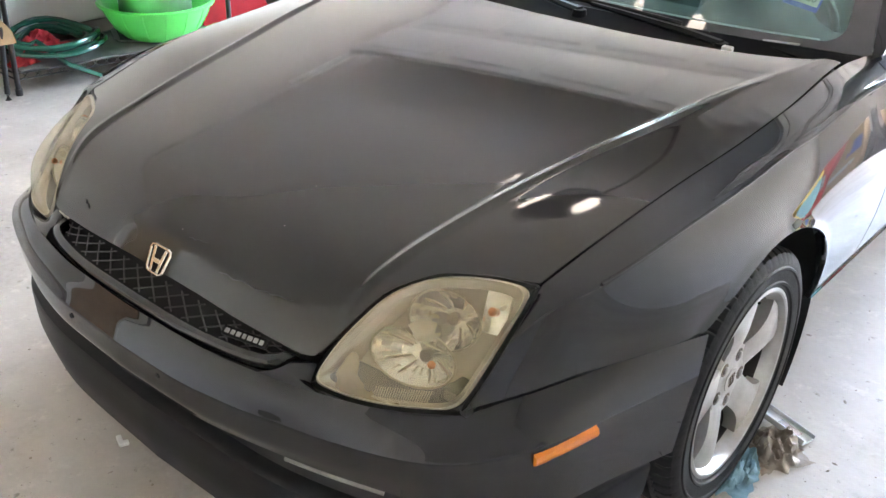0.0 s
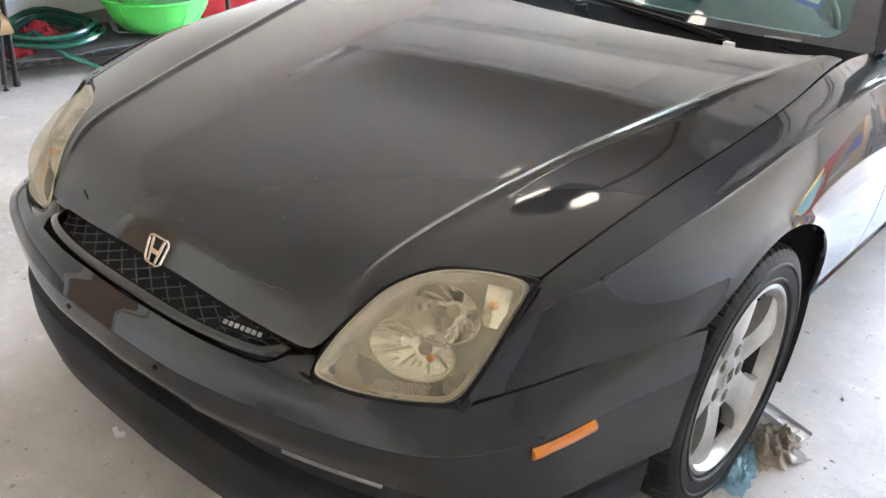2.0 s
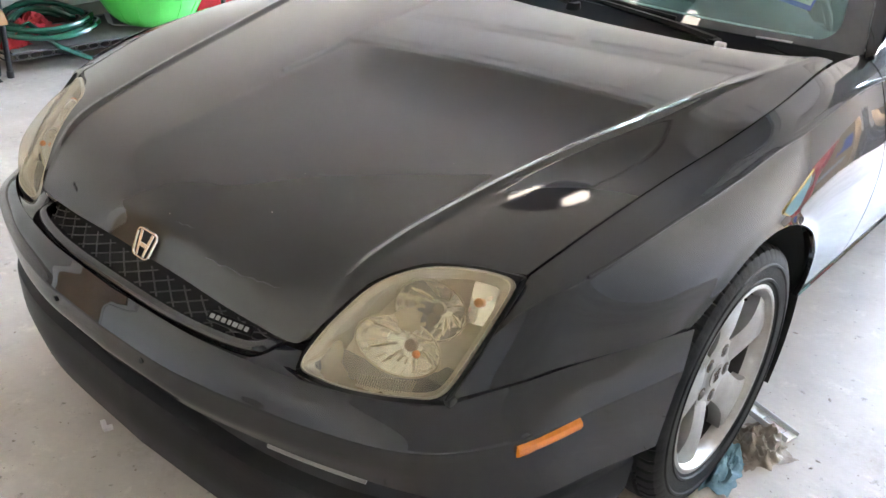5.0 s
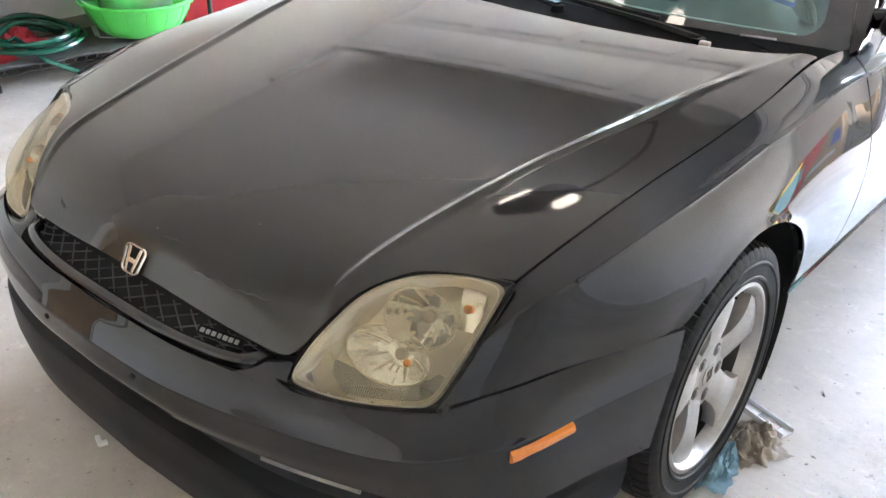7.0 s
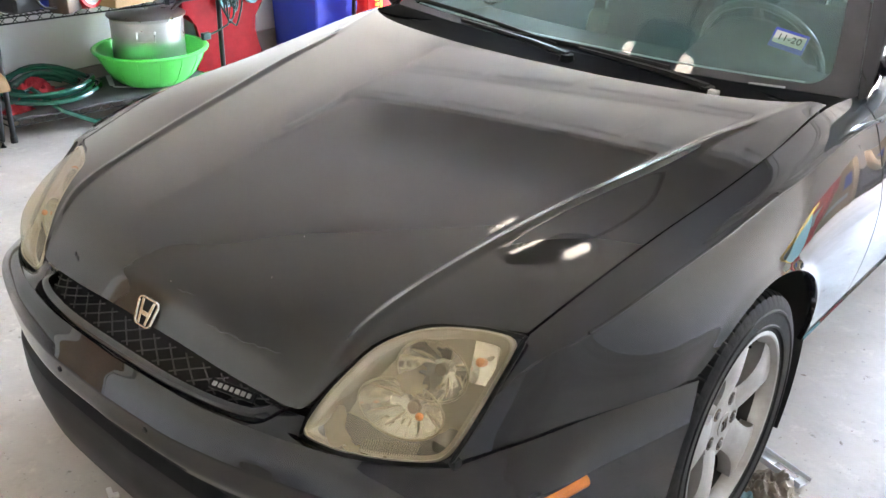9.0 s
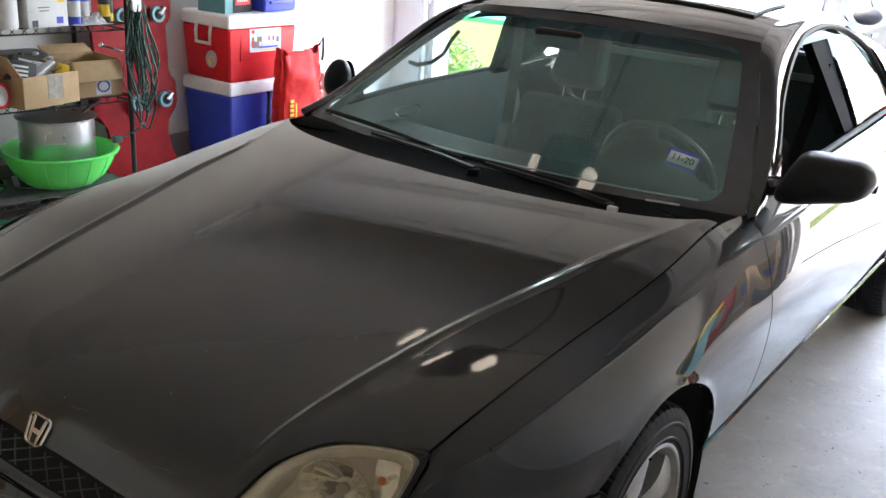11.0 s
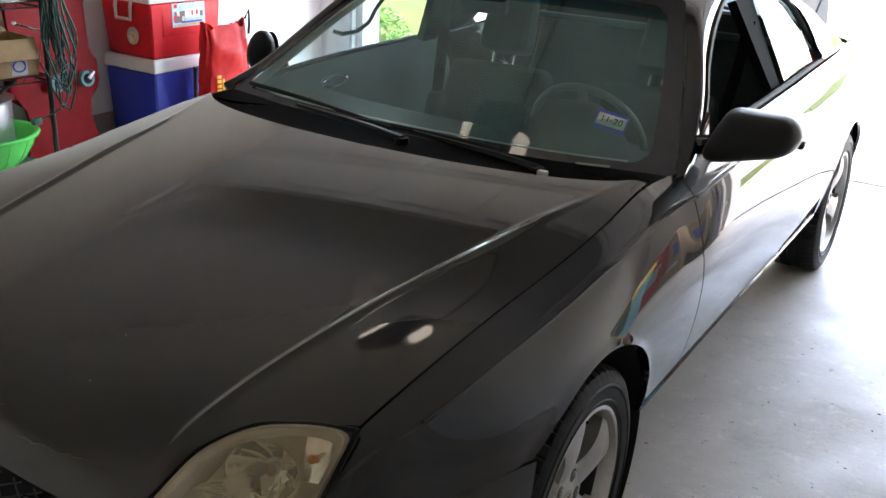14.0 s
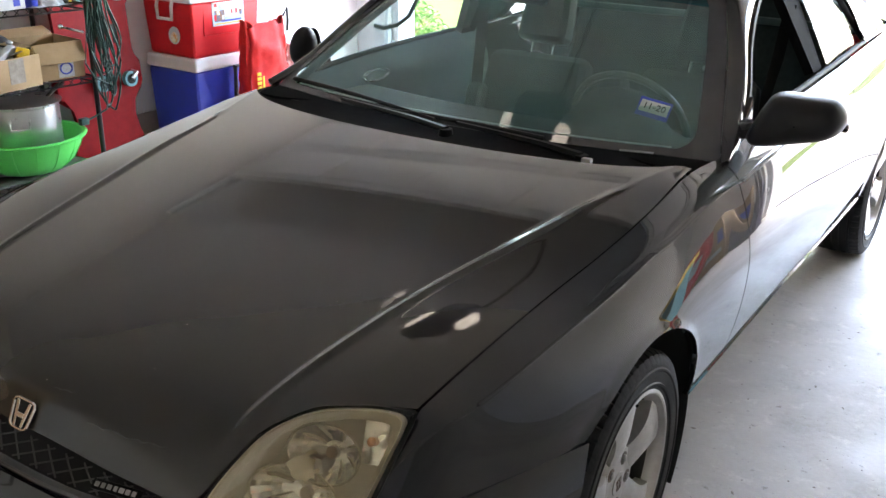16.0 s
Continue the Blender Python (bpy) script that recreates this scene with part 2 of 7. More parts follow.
M["jamb"] = mat("white_trim", (0.78, 0.78, 0.77), 0.5, col2=(0.72, 0.72, 0.71), scale=5)
M["galv"] = mat("galvanised_steel", (0.52, 0.53, 0.54), 0.4, 0.8, col2=(0.42, 0.43, 0.44), scale=22)
# White door toned down to grey to dim its image in the hood.
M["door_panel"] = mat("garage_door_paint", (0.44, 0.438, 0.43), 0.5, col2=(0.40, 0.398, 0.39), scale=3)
M["grass"] = mat("lawn", (0.016, 0.030, 0.006), 0.9, spec=0.05, col2=(0.031, 0.045, 0.010), scale=3.0, detail=9, bump=0.6, bscale=90)
M["leaf"] = mat("leaf", (0.045, 0.12, 0.018), 0.5, col2=(0.10, 0.20, 0.03), scale=14)
M["asphalt"] = mat("asphalt", (0.16, 0.16, 0.16), 0.9, col2=(0.12, 0.12, 0.12), scale=5)
M["car_blue"] = mat("blue_grey_paint", (0.012, 0.014, 0.018), 0.5, 0.0, coat=0.06, spec=0.04, col2=(0.016, 0.018, 0.022), scale=3)
M["opener"] = mat("opener_case", (0.022, 0.030, 0.075), 0.4, col2=(0.03, 0.04, 0.09), scale=8)
M["wood_brown"] = mat("brown_door_wood", (0.36, 0.22, 0.13), 0.45, col2=(0.28, 0.165, 0.095), scale=6, bump=0.1)


def concrete(name, light, dark, seed):
    """Worn concrete: cloudy tone, fine grain, scattered grit and dark stains."""
    m = bpy.data.materials.new(name)
    m.use_nodes = True
    n, l = m.node_tree.nodes, m.node_tree.links
    p = n["Principled BSDF"]
    tc = n.new("ShaderNodeTexCoord")
    mp = n.new("ShaderNodeMapping")
    mp.inputs["Location"].default_value = (seed, seed * 2, 0)
    l.new(tc.outputs["Object"], mp.inputs["Vector"])

    def noise_fac(scale, lo, hi, detail=6.0, rough=0.6):
        t, r = n.new("ShaderNodeTexNoise"), n.new("ShaderNodeMapRange")
        t.inputs["Scale"].default_value, t.inputs["Detail"].default_value = scale, detail
        t.inputs["Roughness"].default_value = rough
        r.inputs["From Min"].default_value, r.inputs["From Max"].default_value = lo, hi
        l.new(mp.outputs[0], t.inputs["Vector"])
        l.new(t.outputs["Fac"], r.inputs["Value"])
        return r.outputs[0], t.outputs["Fac"]

    def mix(fac, a, b):
        x = n.new("ShaderNodeMix")
        x.data_type = "RGBA"
        l.new(fac, x.inputs[0])
        for s, v in ((6, a), (7, b)):
            if isinstance(v, tuple):
                x.inputs[s].default_value = (*v, 1)
            else:
                l.new(v, x.inputs[s])
        return x.outputs[2]
    cloud, _ = noise_fac(2.3, 0.40, 0.66, 9.0, 0.68)
    grain, graw = noise_fac(55.0, 0.35, 0.7, 5.0)
    spot, _ = noise_fac(26.0, 0.64, 0.72, 4.0, 0.6)
    stain, _ = noise_fac(3.1, 0.60, 0.78, 9.0, 0.7)
    c = mix(cloud, light, dark)
    c = mix(grain, c, tuple(v * 0.9 for v in light))
    g = n.new("ShaderNodeMath")
    g.operation = "MULTIPLY"
    l.new(spot, g.inputs[0])
    g.inputs[1].default_value = 0.75
    c = mix(g.outputs[0], c, tuple(v * 0.45 for v in dark))
    g2 = n.new("ShaderNodeMath")
    g2.operation = "MULTIPLY"
    l.new(stain, g2.inputs[0])
    g2.inputs[1].default_value = 0.6
    c = mix(g2.outputs[0], c, tuple(v * 0.6 for v in dark))
    scuff, _ = noise_fac(11.0, 0.56, 0.68, 7.0, 0.72)
    g3 = n.new("ShaderNodeMath")
    g3.operation = "MULTIPLY"
    l.new(scuff, g3.inputs[0])
    g3.inputs[1].default_value = 0.55
    c = mix(g3.outputs[0], c, tuple(min(0.8, v * 1.28) for v in light))
    l.new(c, p.inputs["Base Color"])
    rr = n.new("ShaderNodeMapRange")
    rr.inputs["To Min"].default_value, rr.inputs["To Max"].default_value = 0.42, 0.68
    l.new(cloud, rr.inputs["Value"])
    l.new(rr.outputs[0], p.inputs["Roughness"])
    b = n.new("ShaderNodeBump")
    b.inputs["Strength"].default_value, b.inputs["Distance"].default_value = 0.25, 0.003
    l.new(graw, b.inputs["Height"])
    l.new(b.outputs[0], p.inputs["Normal"])
    return m


M["floor"] = concrete("garage_concrete", (0.52, 0.475, 0.42), (0.36, 0.322, 0.276), 3.0)
M["drive"] = concrete("driveway_concrete", (0.170, 0.165, 0.159), (0.142, 0.138, 0.133), 11.0)

# ---------- building helpers ----------


def pchip(xs, ys):
    """A smooth curve through control values that does not overshoot them."""
    xs, ys = np.array(xs, float), np.array(ys, float)
    h, d = np.diff(xs), np.diff(ys) / np.diff(xs)
    s = np.zeros(len(xs))
    s[0], s[-1] = d[0], d[-1]
    for i in range(1, len(xs) - 1):
        if d[i - 1] * d[i] > 0:
            w1, w2 = 2 * h[i] + h[i - 1], h[i] + 2 * h[i - 1]
            s[i] = (w1 + w2) / (w1 / d[i - 1] + w2 / d[i])

    def f(x):
        x = np.asarray(x, float)
        i = np.clip(np.searchsorted(xs, x) - 1, 0, len(xs) - 2)
        t = (x - xs[i]) / h[i]
        inside = ((1 + 2 * t) * (1 - t) ** 2 * ys[i] + t * (1 - t) ** 2 * h[i] * s[i]
                  + t * t * (3 - 2 * t) * ys[i + 1] + t * t * (t - 1) * h[i] * s[i + 1])
        return np.where(x < xs[0], ys[0] + (x - xs[0]) * s[0], np.where(x > xs[-1], ys[-1] + (x - xs[-1]) * s[-1], inside))
    return f


def line3(*pts):
    """A smooth space curve through points, as a function of 0 to 1."""
    p = np.array(pts, float)
    s = np.r_[0, np.cumsum(np.linalg.norm(np.diff(p, axis=0), axis=1))]
    fs = [pchip(s / s[-1], p[:, k]) for k in range(3)]
    return lambda u: np.stack([f(u) for f in fs], -1)


def link(name, me, material, parent=None, label=""):
    ob = new(name, me)
    if material:
        me.materials.append(material)
    if parent:
        ob.parent = parent
    if label:
        ob["label"] = label
    return ob


def from_grid(P, flip=False, flange=0.0, close_u=False):
    """Vertices and faces of a grid of points, its rim folded in by flange."""
    nu, nv = P.shape[:2]
    verts = [tuple(p) for p in P.reshape(-1, 3)]
    idx = lambda i, j: (i % nu) * nv + j
    faces = []
    for i in range(nu if close_u else nu - 1):
        for j in range(nv - 1):
            f = [idx(i, j), idx(i + 1, j), idx(i + 1, j + 1), idx(i, j + 1)]
            faces.append(f[::-1] if flip else f)
    if flange:
        du, dv = np.gradient(P, axis=0), np.gradient(P, axis=1)
        N = np.cross(du, dv)
        N /= np.linalg.norm(N, axis=2, keepdims=True) + 1e-12
        if flip:
            N = -N
        ring = [(i, 0) for i in range(nu)] + [(nu - 1, j) for j in range(1, nv)] + [(i, nv - 1) for i in range(nu - 2, -1, -1)] + [(0, j) for j in range(nv - 2, 0, -1)]
        base = len(verts)
        for i, j in ring:
            verts.append(tuple(P[i, j] - N[i, j] * flange))
        n = len(ring)
        for k in range(n):
            a, b = idx(*ring[k]), idx(*ring[(k + 1) % n])
            c, d = base + (k + 1) % n, base + k
            faces.append([a, d, c, b] if not flip else [b, c, d, a])
    return verts, faces


def make(name, verts, faces, material, parent=None, label="", sharp=40, smooth=True):
    me = bpy.data.meshes.new(name)
    me.from_pydata(verts, [], faces)
    me.validate()
    if smooth:
        me.shade_smooth()
        me.set_sharp_from_angle(angle=radians(sharp))
    return link(name, me, material, parent, label)


def panel(name, P, material, parent, label="", flip=False, flange=0.012, mirror=False, sharp=40):
    if mirror:
        P = P * np.array([-1.0, 1.0, 1.0])
        flip = not flip
    return make(name, *from_grid(P, flip, flange), material, parent, label, sharp)


def coons(bottom, top, left, right, nu, nv, bulge=(0, 0, 0)):
    """A patch between four edge curves."""
    u, v = np.linspace(0, 1, nu)[:, None, None], np.linspace(0, 1, nv)[None, :, None]
    b, t = bottom(u[:, 0, 0])[:, None], top(u[:, 0, 0])[:, None]
    le, ri = left(v[0, :, 0])[None], right(v[0, :, 0])[None]
    P = (1 - v) * b + v * t + (1 - u) * le + u * ri - ((1 - u) * (1 - v) * b[:1] + u * (1 - v) * b[-1:] + (1 - u) * v * t[:1] + u * v * t[-1:])
    return P + 16 * u * (1 - u) * v * (1 - v) * np.array(bulge)


def part(name, bm, material, parent=None, label="", sharp=35):
    me = bpy.data.meshes.new(name)
    bmesh.ops.recalc_face_normals(bm, faces=bm.faces[:])
    bm.to_mesh(me)
    bm.free()
    me.shade_smooth()
    me.set_sharp_from_angle(angle=radians(sharp))
    return link(name, me, material, parent, label)


def box(bm, c, s, r=0.0, m=None, seg=2):
    """A box of size s about c with rounded edges, turned by m."""
    res = bmesh.ops.create_cube(bm, size=1.0, matrix=(m or Matrix()) @ Matrix.Translation(c) @ Matrix.Diagonal((*s, 1)))
    if r:
        es = {e for v in res["verts"] for e in v.link_edges}
        bmesh.ops.bevel(bm, geom=list(es), offset=min(r, min(s) * 0.45), segments=seg, profile=0.6, affect="EDGES")
    return bm


def taper_box(bm, c, s, top=(1.0, 1.0), r=0.0, m=None, seg=2):
    """A box whose top is scaled against its foot."""
    res = bmesh.ops.create_cube(bm, size=1.0)
    for v in res["verts"]:
        k = top if v.co.z > 0 else (1, 1)
        v.co = Vector((v.co.x * s[0] * k[0] + c[0], v.co.y * s[1] * k[1] + c[1], v.co.z * s[2] + c[2]))
        if m:
            v.co = m @ v.co
    if r:
        es = {e for v in res["verts"] for e in v.link_edges}
        bmesh.ops.bevel(bm, geom=list(es), offset=r, segments=seg, profile=0.6, affect="EDGES")
    return bm


def cyl(bm, a, b, r, r2=None, seg=16):
    a, b = Vector(a), Vector(b)
    q = (b - a).to_track_quat("Z", "Y").to_matrix().to_4x4()
    bmesh.ops.create_cone(bm, cap_ends=True, segments=seg, radius1=r, radius2=r if r2 is None else r2, depth=(b - a).length,
                          matrix=Matrix.Translation((a + b) / 2) @ q)
    return bm


def ball(bm, c, s, m=None, seg=16):
    bmesh.ops.create_uvsphere(bm, u_segments=seg, v_segments=seg // 2 + 2, radius=1.0, matrix=(m or Matrix()) @ Matrix.Translation(c) @ Matrix.Diagonal((*s, 1)))
    return bm


def tube(bm, pts, r, seg=8, closed=False, flat=1.0):
    """A round bar along points."""
    p = [Vector(q) for q in pts]
    n = len(p)
    rings, up = [], Vector((0, 0, 1))
    for i in range(n):
        d = (p[(i + 1) % n] - p[i - 1]) if closed else (p[min(i + 1, n - 1)] - p[max(i - 1, 0)])
        d.normalize()
        side = d.cross(up)
        if side.length < 0.05:
            side = d.cross(Vector((0, 1, 0)))
        side.normalize()
        w = side.cross(d)
        rr = r[i] if isinstance(r, (list, tuple)) else r
        rings.append([bm.verts.new(p[i] + side * math.cos(a) * rr + w * math.sin(a) * rr * flat) for a in [2 * math.pi * k / seg for k in range(seg)]])
    for i in range(n if closed else n - 1):
        for k in range(seg):
            bm.faces.new((rings[i][k], rings[i][(k + 1) % seg], rings[(i + 1) % n][(k + 1) % seg], rings[(i + 1) % n][k]))
    if not closed:
        bm.faces.new(rings[0][::-1])
        bm.faces.new(rings[-1])
    return bm


def lathe(bm, prof, seg=48, m=None, a0=0.0, a1=2 * math.pi):
    """A profile of (radius, height) turned about z."""
    full = abs(a1 - a0 - 2 * math.pi) < 1e-6
    k = seg if full else seg + 1
    rings = []
    for i in range(k):
        a = a0 + (a1 - a0) * i / seg
        rings.append([bm.verts.new((m or Matrix()) @ Vector((r * math.cos(a), r * math.sin(a), z))) for r, z in prof])
    for i in range(seg):
        A, B = rings[i], rings[(i + 1) % k]
        for j in range(len(prof) - 1):
            bm.faces.new((A[j], B[j], B[j + 1], A[j + 1]))
    return bm


def prism(bm, outline, z0, z1, r=0.0, m=None):
    """An outline in the plane, raised from z0 to z1."""
    m = m or Matrix()
    lo = [bm.verts.new(m @ Vector((x, y, z0))) for x, y in outline]
    hi = [bm.verts.new(m @ Vector((x, y, z1))) for x, y in outline]
    n = len(outline)
    fs = [bm.faces.new(hi), bm.faces.new(lo[::-1])]
    fs += [bm.faces.new((lo[i], lo[(i + 1) % n], hi[(i + 1) % n], hi[i])) for i in range(n)]
    if r:
        bmesh.ops.bevel(bm, geom=list(fs[0].edges), offset=r, segments=2, profile=0.6, affect="EDGES")
    return bm


def thing(name, m, label, category, group="", kind=""):
    ob = new(name)
    ob.empty_display_size = 0.1
    ob.matrix_world = m
    return tagged(ob, label, category, group, kind)


def one(name, bm, material, m, label, category, group="", kind="", sharp=35):
    ob = part(name, bm, material, None, "", sharp)
    ob.matrix_world = m
    return tagged(ob, label, category, group, kind)


B = bmesh.new

# ---------- the garage ----------
WX, EX, BY, FY, CZ = -3.08, 3.02, -2.75, 3.95, 2.62   # west and east walls, back wall, front wall, ceiling
OW, OE, OZ = -2.69, 2.03, 2.13                          # door opening


def structure(name, bm, material, label, category, sharp=35):
    return tagged(part(name, bm, material, None, "", sharp), label, category, "", "structure")


structure("floor", box(B(), (0.16, 0.67, -0.06), (6.8, 6.86, 0.12)), M["floor"], "worn light grey concrete garage floor with grit and stains", "floor")
structure("wall_west", box(B(), (WX - 0.08, 0.6, 1.39), (0.16, 6.7, 2.46)), M["drywall"], "plain white painted garage side wall", "wall")
structure("wall_stem", box(B(), (WX - 0.075, 0.6, 0.085), (0.178, 6.7, 0.168)), M["stem"], "bare concrete foundation strip below the white wall", "wall")
structure("wall_south", box(B(), (0.16, BY - 0.08, 1.31), (6.8, 0.16, 2.62)), M["drywall"], "plain white painted garage rear wall", "wall")
structure("wall_east", box(B(), (EX + 0.08, (BY + FY) / 2, CZ / 2), (0.16, FY - BY, CZ)), M["east_wall"], "plain pale painted garage side wall", "wall")
bm = B()
box(bm, ((WX + OW - 0.22) / 2, FY + 0.08, 1.31), (OW - 0.22 - WX, 0.16, 2.62))
box(bm, ((EX + OE + 0.22) / 2, FY + 0.08, 1.31), (EX - OE - 0.22, 0.16, 2.62))
box(bm, ((OW + OE) / 2, FY + 0.08, (CZ + OZ + 0.05) / 2), (OE - OW + 0.44, 0.16, CZ - OZ - 0.05))
structure("wall_north", bm, M["drywall"], "white wall around the open garage doorway", "wall")
structure("ceiling", box(B(), (0.16, 0.6, CZ + 0.05), (6.8, 6.86, 0.1)), M["ceiling"], "white textured garage ceiling", "ceiling")
bm = B()
for x in (OW - 0.11, OE + 0.11):
    box(bm, (x, FY + 0.09, OZ / 2 + 0.02), (0.216, 0.2, OZ + 0.04), 0.004)
structure("trim", bm, M["jamb"], "white wooden jamb boards beside the garage doorway", "door frame")

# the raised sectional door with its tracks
door = thing("garage_door", Matrix(), "raised white sectional garage door, toned grey, under the ceiling", "garage door", "", "structure")
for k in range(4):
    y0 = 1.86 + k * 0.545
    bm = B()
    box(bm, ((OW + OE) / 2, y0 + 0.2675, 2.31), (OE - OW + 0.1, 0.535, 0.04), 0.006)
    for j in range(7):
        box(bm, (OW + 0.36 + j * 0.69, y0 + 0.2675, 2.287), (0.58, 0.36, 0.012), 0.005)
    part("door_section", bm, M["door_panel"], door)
for s, x in ((-1, OW - 0.07), (1, OE + 0.07)):
    bm = B()
    tube(bm, [(x, FY - 0.04, 0.02), (x, FY - 0.04, 1.85), (x, FY - 0.08, 2.1), (x, FY - 0.25, 2.28), (x, FY - 0.5, 2.33), (x, 1.3, 2.36)], 0.024, 6)
    part("track", bm, M["galv"], door, "galvanised steel track")
    for z in (0.35, 0.9, 1.45):
        part("track_bracket", box(B(), (x, FY - 0.022, z), (0.07, 0.04, 0.05), 0.004), M["galv"], door)

# opener hanging from the ceiling
op = thing("garage_door_opener", pose(-0.27, 0.66, 2.20), "dark garage door opener with white lamp covers hanging from the ceiling", "door opener")
M["milky"] = mat("lit_milky_cover", (0.86, 0.83, 0.78), 0.4, emit=0.17)
part("case", box(B(), (0, 0, 0), (0.29, 0.44, 0.21), 0.085, seg=4), M["opener"], op)
for s in (-1, 1):
    part("lamp_cover", box(B(), (s * 0.158, 0, -0.004), (0.070, 0.20, 0.14), 0.034, seg=4), M["milky"], op, "lit milky white lamp cover")
    bm = B()
    tube(bm, [(s * 0.09, -0.1, 0.07), (s * 0.16, -0.12, CZ - 2.20)], 0.012, 6)
    part("hanger", bm, M["galv"], op)
part("rail", box(B(), (0, 1.60, 0.20), (0.022, 3.2, 0.03), 0.004), M["steel_dark"], op)

# brown inner door in the rear wall
dr1 = thing("door_1", Matrix(), "brown painted inner door in the rear wall", "door", "", "structure")
part("leaf", box(B(), (-2.42, BY + 0.018, 1.01), (0.86, 0.036, 2.02), 0.004), M["wood_brown"], dr1)
bm = B()
for x, z, w, h in ((-2.88, 1.03, 0.06, 2.06), (-1.96, 1.03, 0.06, 2.06), (-2.42, 2.075, 0.98, 0.06)):
    box(bm, (x, BY + 0.012, z), (w, 0.03, h), 0.003)
part("casing", bm, M["jamb"], dr1)
bm = B()
cyl(bm, (-2.07, BY + 0.03, 1.0), (-2.07, BY + 0.08, 1.0), 0.026)
part("door_handle", bm, M["galv"], dr1)

# ---------- outdoors ----------
GY = FY + 0.17


def ground_z(y):
    return -0.004 - 0.033 * np.clip(y - GY, 0, 9.0)


ys = np.r_[-900, -100, -20, GY - 0.03, GY - 0.02, np.linspace(GY + 0.5, GY + 9, 14), 16, 24, 40, 80, 160, 400, 900]
xs = np.r_[-600, -150, -50, -20, -9, -5, -3.6, -2, 0, 2, 3, 6, 12, 40, 150, 600]
P = np.array([[(x, y, float(ground_z(y)) - 0.012 - (0.12 if y < GY - 0.025 else 0)) for x in xs] for y in ys])
tagged(make("ground", *from_grid(P, True), M["grass"], None, "", smooth=False), "green lawn that reaches into the distance", "lawn", "", "structure")
ysd = np.r_[GY, np.linspace(GY + 0.5, GY + 9, 14), 18.4]
P = np.array([[(x, y, float(ground_z(y))) for x in (-3.35, 0, 3.7)] for y in ysd])
tagged(make("road", *from_grid(P, True, 0.01), M["drive"], None, "", smooth=False), "bright sunlit concrete driveway sloping down to the street", "driveway", "", "structure")

# ---------- the car: shape ----------
CAR = thing("coupe_car", Matrix(), "black two-door coupe with yellowed headlamps parked in the garage", "car")
gap_x = pchip((-0.75, -0.568, -0.335, -0.19, 0.0, 0.225, 0.505, 0.70), (0.655, 0.672, 0.702, 0.712, 0.721, 0.729, 0.724, 0.735))
gap_z = pchip((-0.80, -0.568, -0.335, -0.19, 0.0, 0.225, 0.505, 0.70), (0.655, 0.716, 0.773, 0.793, 0.810, 0.838, 0.870, 0.868))
top_x = pchip((-0.75, -0.568, -0.335, -0.19, 0.0, 0.225, 0.505, 0.70, 1.2, 1.8, 2.4, 2.9, 3.3, 3.55), (0.655, 0.672, 0.702, 0.712, 0.721, 0.729, 0.728, 0.750, 0.757, 0.755, 0.750, 0.720, 0.675, 0.60))
top_z = pchip((-0.80, -0.568, -0.335, -0.19, 0.0, 0.225, 0.505, 0.64, 0.78, 1.2, 1.8, 2.4, 2.9, 3.3, 3.55), (0.655, 0.716, 0.773, 0.793, 0.810, 0.838, 0.868, 0.868, 0.879, 0.902, 0.915, 0.930, 0.928, 0.90, 0.86))
max_x = pchip((-0.76, -0.667, -0.49, -0.29, 0.0, 0.4, 1.2, 2.0, 2.6, 3.1, 3.4, 3.55), (0.655, 0.695, 0.757, 0.828, 0.865, 0.857, 0.858, 0.866, 0.866, 0.835, 0.76, 0.66))


# the pressed line along the side, below and outside the upper edge
line_dz = pchip((-0.72, -0.56, -0.358, -0.112, 0.087, 0.221, 0.5, 0.64, 1.2, 2.4, 3.5), (0.008, 0.016, 0.027, 0.036, 0.035, 0.041, 0.047, 0.049, 0.060, 0.066, 0.06))
line_dx = pchip((-0.72, -0.56, -0.358, -0.112, 0.087, 0.221, 0.5, 0.64, 1.2, 2.4, 3.5), (0.02, 0.058, 0.064, 0.063, 0.061, 0.066, 0.068, 0.058, 0.050, 0.05, 0.04))


def side_x(y, z):
    """Half width of the body side at y and z."""
    y, z = np.broadcast_arrays(np.asarray(y, float), np.asarray(z, float))
    zt, xt, xm = top_z(y), top_x(y), max_x(y)
    zc = zt - line_dz(y)
    xc = np.minimum(xt + line_dx(y), xm - 0.008)
    zm = np.minimum(0.60, zt - 0.08)
    a = np.clip((zt - z) / (zt - zc), 0, 1)
    x = xt + (xc - xt) * (0.35 * a + 0.65 * (1 - (1 - a) ** 2))
    b = np.clip((zc - z) / np.maximum(zc - zm, 1e-3), 0, 1)
    x = np.where(z < zc, xc + (xm - xc) * (1 - (1 - b) ** 1.75), x)
    x = x + 0.0060 * np.clip((y + 0.56) / 0.1, 0, 1) * np.clip((2.2 - y) / 0.3, 0, 1) * np.exp(-((z - zc) / 0.0034) ** 2)
    c = np.clip((zm - z) / 0.28, 0, 1.6)
    return np.where(z < zm, xm - 0.045 * c ** 2.0, x)


AR, AZ, RY = 0.348, 0.312, 2.585


def flare(y, z):
    """How far the wheel arches stand proud."""
    k = 0
    for yc in (0.0, RY):
        d = np.hypot(y - yc, z - AZ)
        k = k + 0.0045 * np.exp(-((d - AR) / 0.012) ** 2)
    return k


